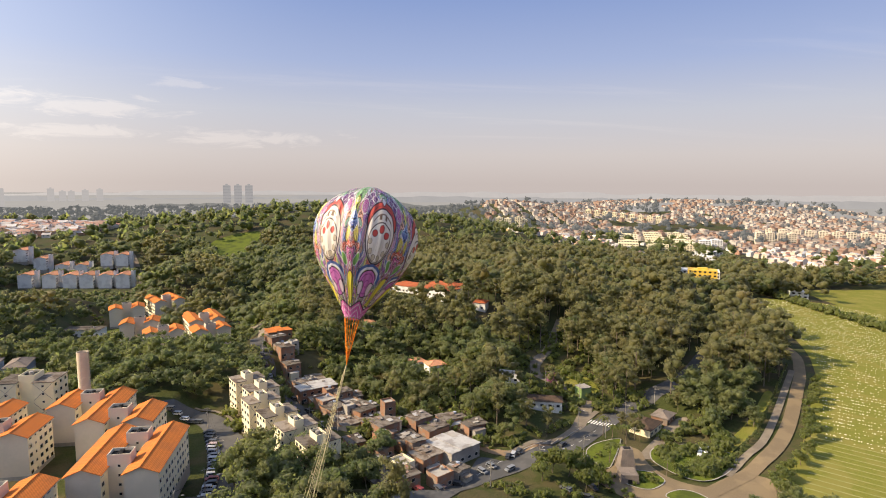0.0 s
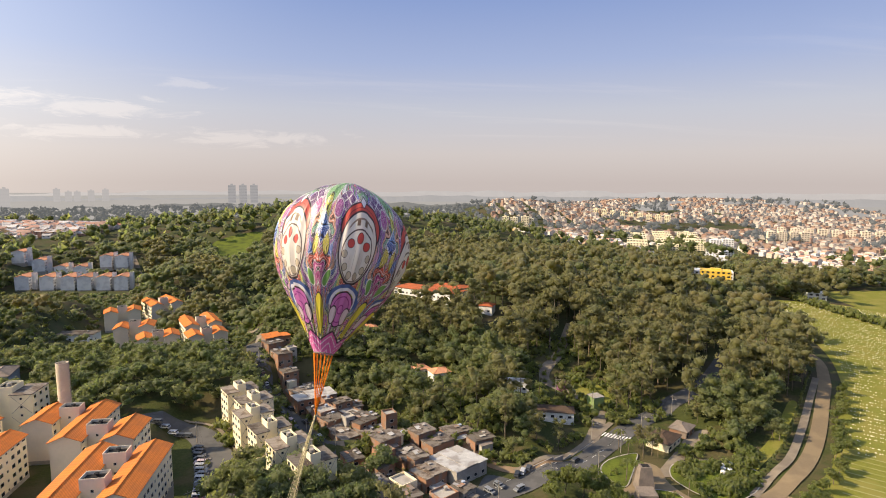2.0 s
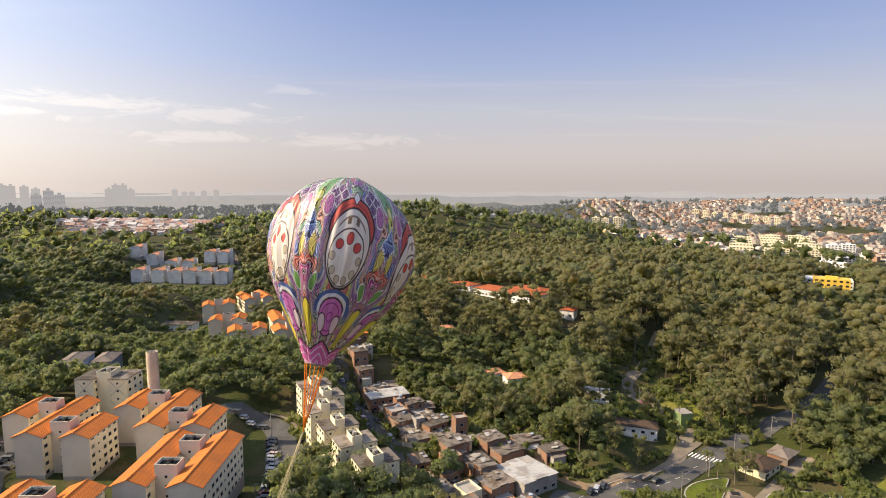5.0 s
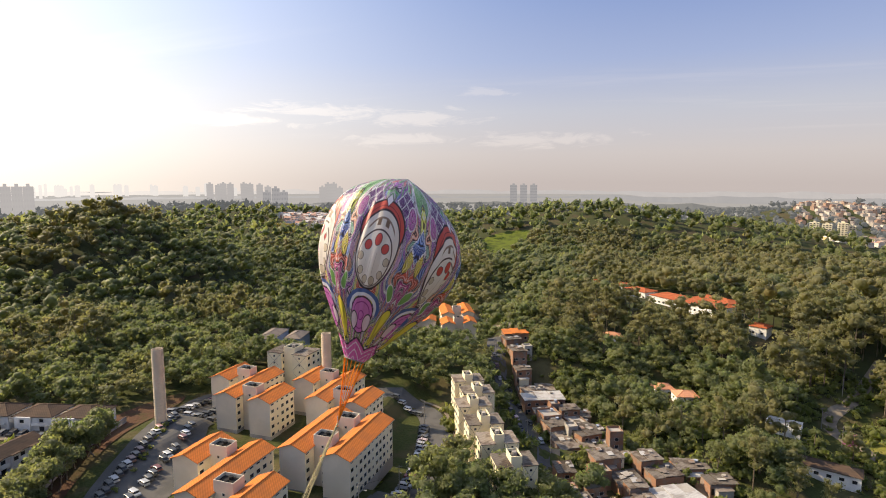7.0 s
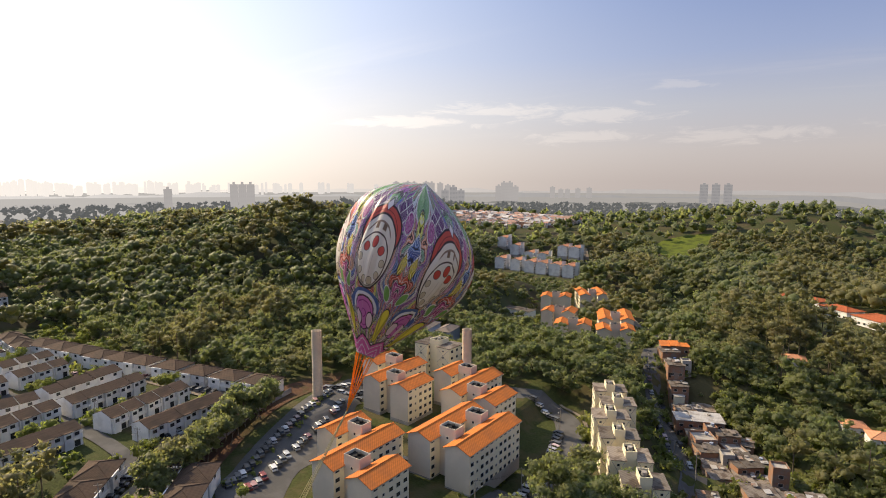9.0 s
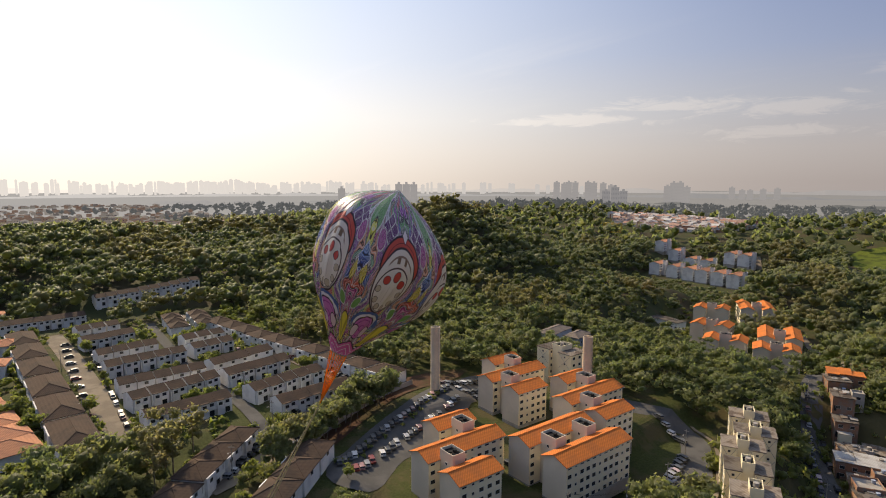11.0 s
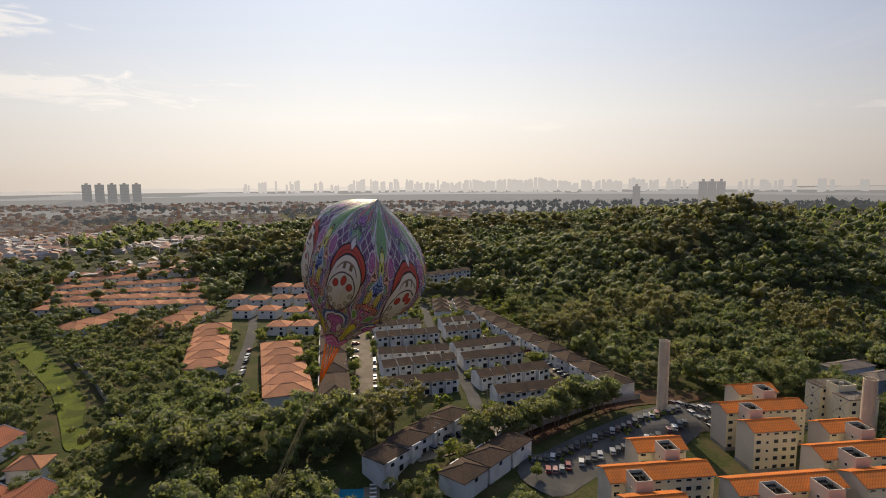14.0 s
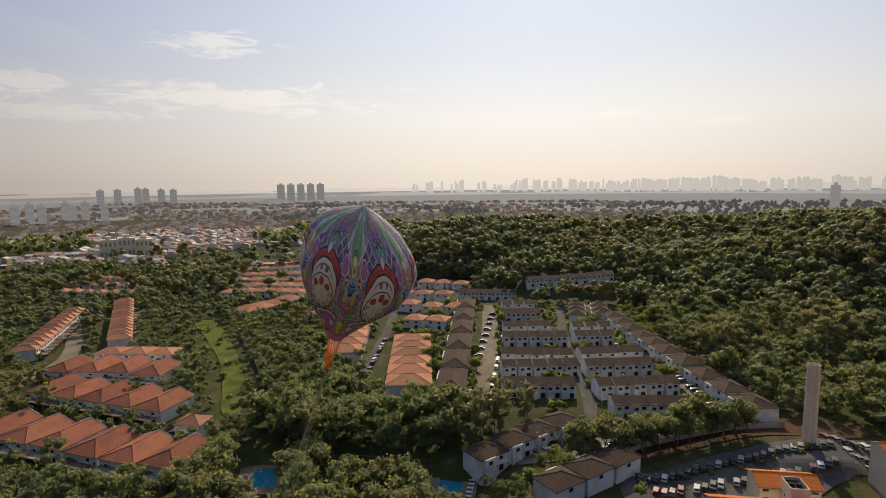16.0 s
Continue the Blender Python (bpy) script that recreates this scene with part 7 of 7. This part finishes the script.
    cap = g.math("MULTIPLY", g.step(0.235, 0.25, v), g.math("MULTIPLY", g.step(1.12, 1.08, over), g.step(0.74, 0.78, over)))
    col = g.mix(cap, col, g.mix(g.step(0.90, 0.94, over), (0.82, 0.84, 0.88), (0.08, 0.14, 0.38)))
    col = paint(col, oval(0.5, 0.19, 0.10, 0.10, True), (0.84, 0.72, 0.08), INK, 0.08)
    flame = g.step(0.55, 0.8, g.math("PINGPONG", g.math("ADD", g.math("MULTIPLY", side, 16.0), g.math("MULTIPLY", v, 9.0)), 1.0))
    col = g.mix(g.math("MULTIPLY", g.math("MULTIPLY", flame, g.step(1.0, 0.9, oval(0.5, 0.19, 0.10, 0.10, True))), 0.6), col, (0.30, 0.26, 0.05))
    # pink foot with nested chevrons
    chevron = g.math("ADD", v, g.math("MULTIPLY", side, 0.10))
    col = g.mix(g.step(0.125, 0.115, chevron), col, INK)
    col = g.mix(g.step(0.115, 0.105, chevron), col, (0.74, 0.16, 0.44))
    col = g.mix(g.math("MULTIPLY", g.step(0.70, 0.9, g.math("PINGPONG", g.math("MULTIPLY", chevron, 55.0), 1.0)), g.step(0.10, 0.095, chevron)), col, (0.86, 0.70, 0.78))
    d = g.node("ShaderNodeBsdfPrincipled")
    g.put(d.inputs["Base Color"], col)
    d.inputs["Roughness"].default_value = 0.4
    b = g.node("ShaderNodeBump")
    b.inputs["Strength"].default_value, b.inputs["Distance"].default_value = 0.5, 0.06
    crease = g.node("ShaderNodeCombineXYZ")
    g.put(crease.inputs[0], g.math("MULTIPLY", u, 26.0)), g.put(crease.inputs[1], g.math("MULTIPLY", v, 7.0))
    g.put(b.inputs["Height"], g.noise(1.0, 3, crease.outputs[0]))
    g.put(d.inputs["Normal"], b.outputs[0])
    t = g.node("ShaderNodeBsdfTranslucent")
    g.put(t.inputs[0], g.mix(0.08, col, (0.8, 0.75, 0.7)))
    s = g.node("ShaderNodeMixShader")
    s.inputs[0].default_value = 0.30
    g.put(s.inputs[1], d.outputs[0]), g.put(s.inputs[2], t.outputs[0])
    g.put(g.node("ShaderNodeOutputMaterial").inputs[0], s.outputs[0])
    return m


TISSUE = tissue()
FOOT, PEAK, KNOT, ANCHOR = Vector((0.55, 60.4, 73.55)), Vector((3.4, 66.0, 86.8)), Vector((-0.1, 58.8, 69.0)), Vector((-25, 25, -5.5))
LENGTH = (PEAK - FOOT).length
PROFILE = [(0, 0.13), (0.1, 0.28), (0.2, 0.47), (0.3, 0.67), (0.4, 0.845), (0.5, 0.955), (0.6, 1.0), (0.67, 0.99), (0.75, 0.925), (0.82, 0.80), (0.88, 0.615), (0.92, 0.455), (0.96, 0.235), (0.98, 0.11), (1.0, 0.012)]
RADIUS = 5.85


def girth(s):
    for (a, p), (b, q) in zip(PROFILE, PROFILE[1:]):
        if a <= s <= b:
            k = (s - a) / (b - a)
            return p + (q - p) * k
    return PROFILE[-1][1]


def girth_soft(s):
    return sum(girth(min(1, max(0, s + d))) for d in (-0.03, -0.015, 0, 0.015, 0.03)) / 5 if 0.02 < s < 0.985 else girth(s)


frame_q = (PEAK - FOOT).to_track_quat("Z", "Y")
balloon = thing("paper_balloon", Matrix.Translation(FOOT) @ frame_q.to_matrix().to_4x4(), "large painted tissue-paper hot-air balloon tethered in the air", "hot-air balloon")
GORES, COLS, ROWS_UP = 6, 28, 72
facing = frame_q.inverted() @ Vector((math.sin(radians(10)), -math.cos(radians(10)), 0))
droop = frame_q.inverted() @ Vector((-0.1, -1.0, 0.75))  # the crown sags back upright
TWIST = math.atan2(facing.y, facing.x)
for k in range(GORES):
    verts, faces, uvs = [], [], []
    for j in range(ROWS_UP + 1):
        s = j / ROWS_UP
        for i in range(COLS + 1):
            u = i / COLS - 0.5
            a = TWIST + (k + u) * math.tau / GORES
            fold = 0.012 * math.sin(a * 36 + 3 * s) + 0.010 * math.sin(a * 54 - 5 * s)
            fold *= 1.5 - s
            lift = droop * smooth(0.6, 1.0, s)
            lobe = 0.014 * math.cos(u * math.tau * 2)
            soft = 0.05 * noise.noise(Vector((math.cos(a) * 1.3, math.sin(a) * 1.3, s * 2.2)))
            dent = -0.16 * math.exp(-((math.remainder(a - radians(205), math.tau) / 0.30) ** 2) - ((s - 0.34) / 0.22) ** 2)
            r = RADIUS * (girth_soft(s) + (fold + lobe + soft + dent) * math.sin(math.pi * min(1, s * 1.02)) ** 0.6)
            verts.append((r * math.cos(a) + lift.x, r * math.sin(a) + lift.y, s * LENGTH + lift.z))
    w = COLS + 1
    for j in range(ROWS_UP):
        for i in range(COLS):
            f = (j * w + i, j * w + i + 1, (j + 1) * w + i + 1, (j + 1) * w + i)
            faces.append(f)
            for q in f:
                uvs += [q % w / COLS - 0.5, q // w / ROWS_UP]
    me = mesh("gore", verts, faces, [TISSUE], None, uvs)
    me.polygons.foreach_set("use_smooth", [True] * len(faces))
    part("gore", me, None, balloon)
bm = bmesh.new()
hoop = []
for k in range(28):
    a, r = k * math.tau / 28, RADIUS * 0.135
    hoop.append([bm.verts.new(((r + 0.05 * math.cos(c)) * math.cos(a), (r + 0.05 * math.cos(c)) * math.sin(a), 0.05 * math.sin(c))) for c in (0, 1.26, 2.51, 3.77, 5.03)])
for k in range(28):
    for i in range(5):
        bm.faces.new((hoop[k][i], hoop[(k + 1) % 28][i], hoop[(k + 1) % 28][(i + 1) % 5], hoop[k][(i + 1) % 5]))
part("mouth_ring", bm, TIMBER, balloon, "thin hoop round the open mouth")
knot = balloon.matrix_basis.inverted() @ KNOT
for k in range(14):
    a = k * math.tau / 14
    r = RADIUS * 0.135
    bm = bmesh.new()
    rod(bm, (r * math.cos(a), r * math.sin(a), 0), knot, 0.035, 0.03, 4)
    part("cord", bm, ROPE, balloon, "orange hanging cord" if k == 0 else "")
for k in range(9):
    bm = bmesh.new()
    a = k * math.tau / 9
    line = []
    for i in range(25):
        t = i / 24
        sag = 2.2 * math.sin(math.pi * t) * (0.3 + 0.08 * k)
        q = KNOT.lerp(ANCHOR, t) + Vector((math.cos(a), math.sin(a), 0)) * (0.05 + (2.2 + 0.5 * (k % 5)) * t) - Vector((0, 0, sag))
        q = balloon.matrix_basis.inverted() @ q
        line.append(q)
    tube(bm, line, 0.019)
    part("tether_line", bm, LINEN, balloon, "pale tether line" if k == 0 else "")

# the patterns that were only copied from
for t in TEMPLATES:
    for o in (*t.children_recursive, t):
        bpy.data.objects.remove(o)
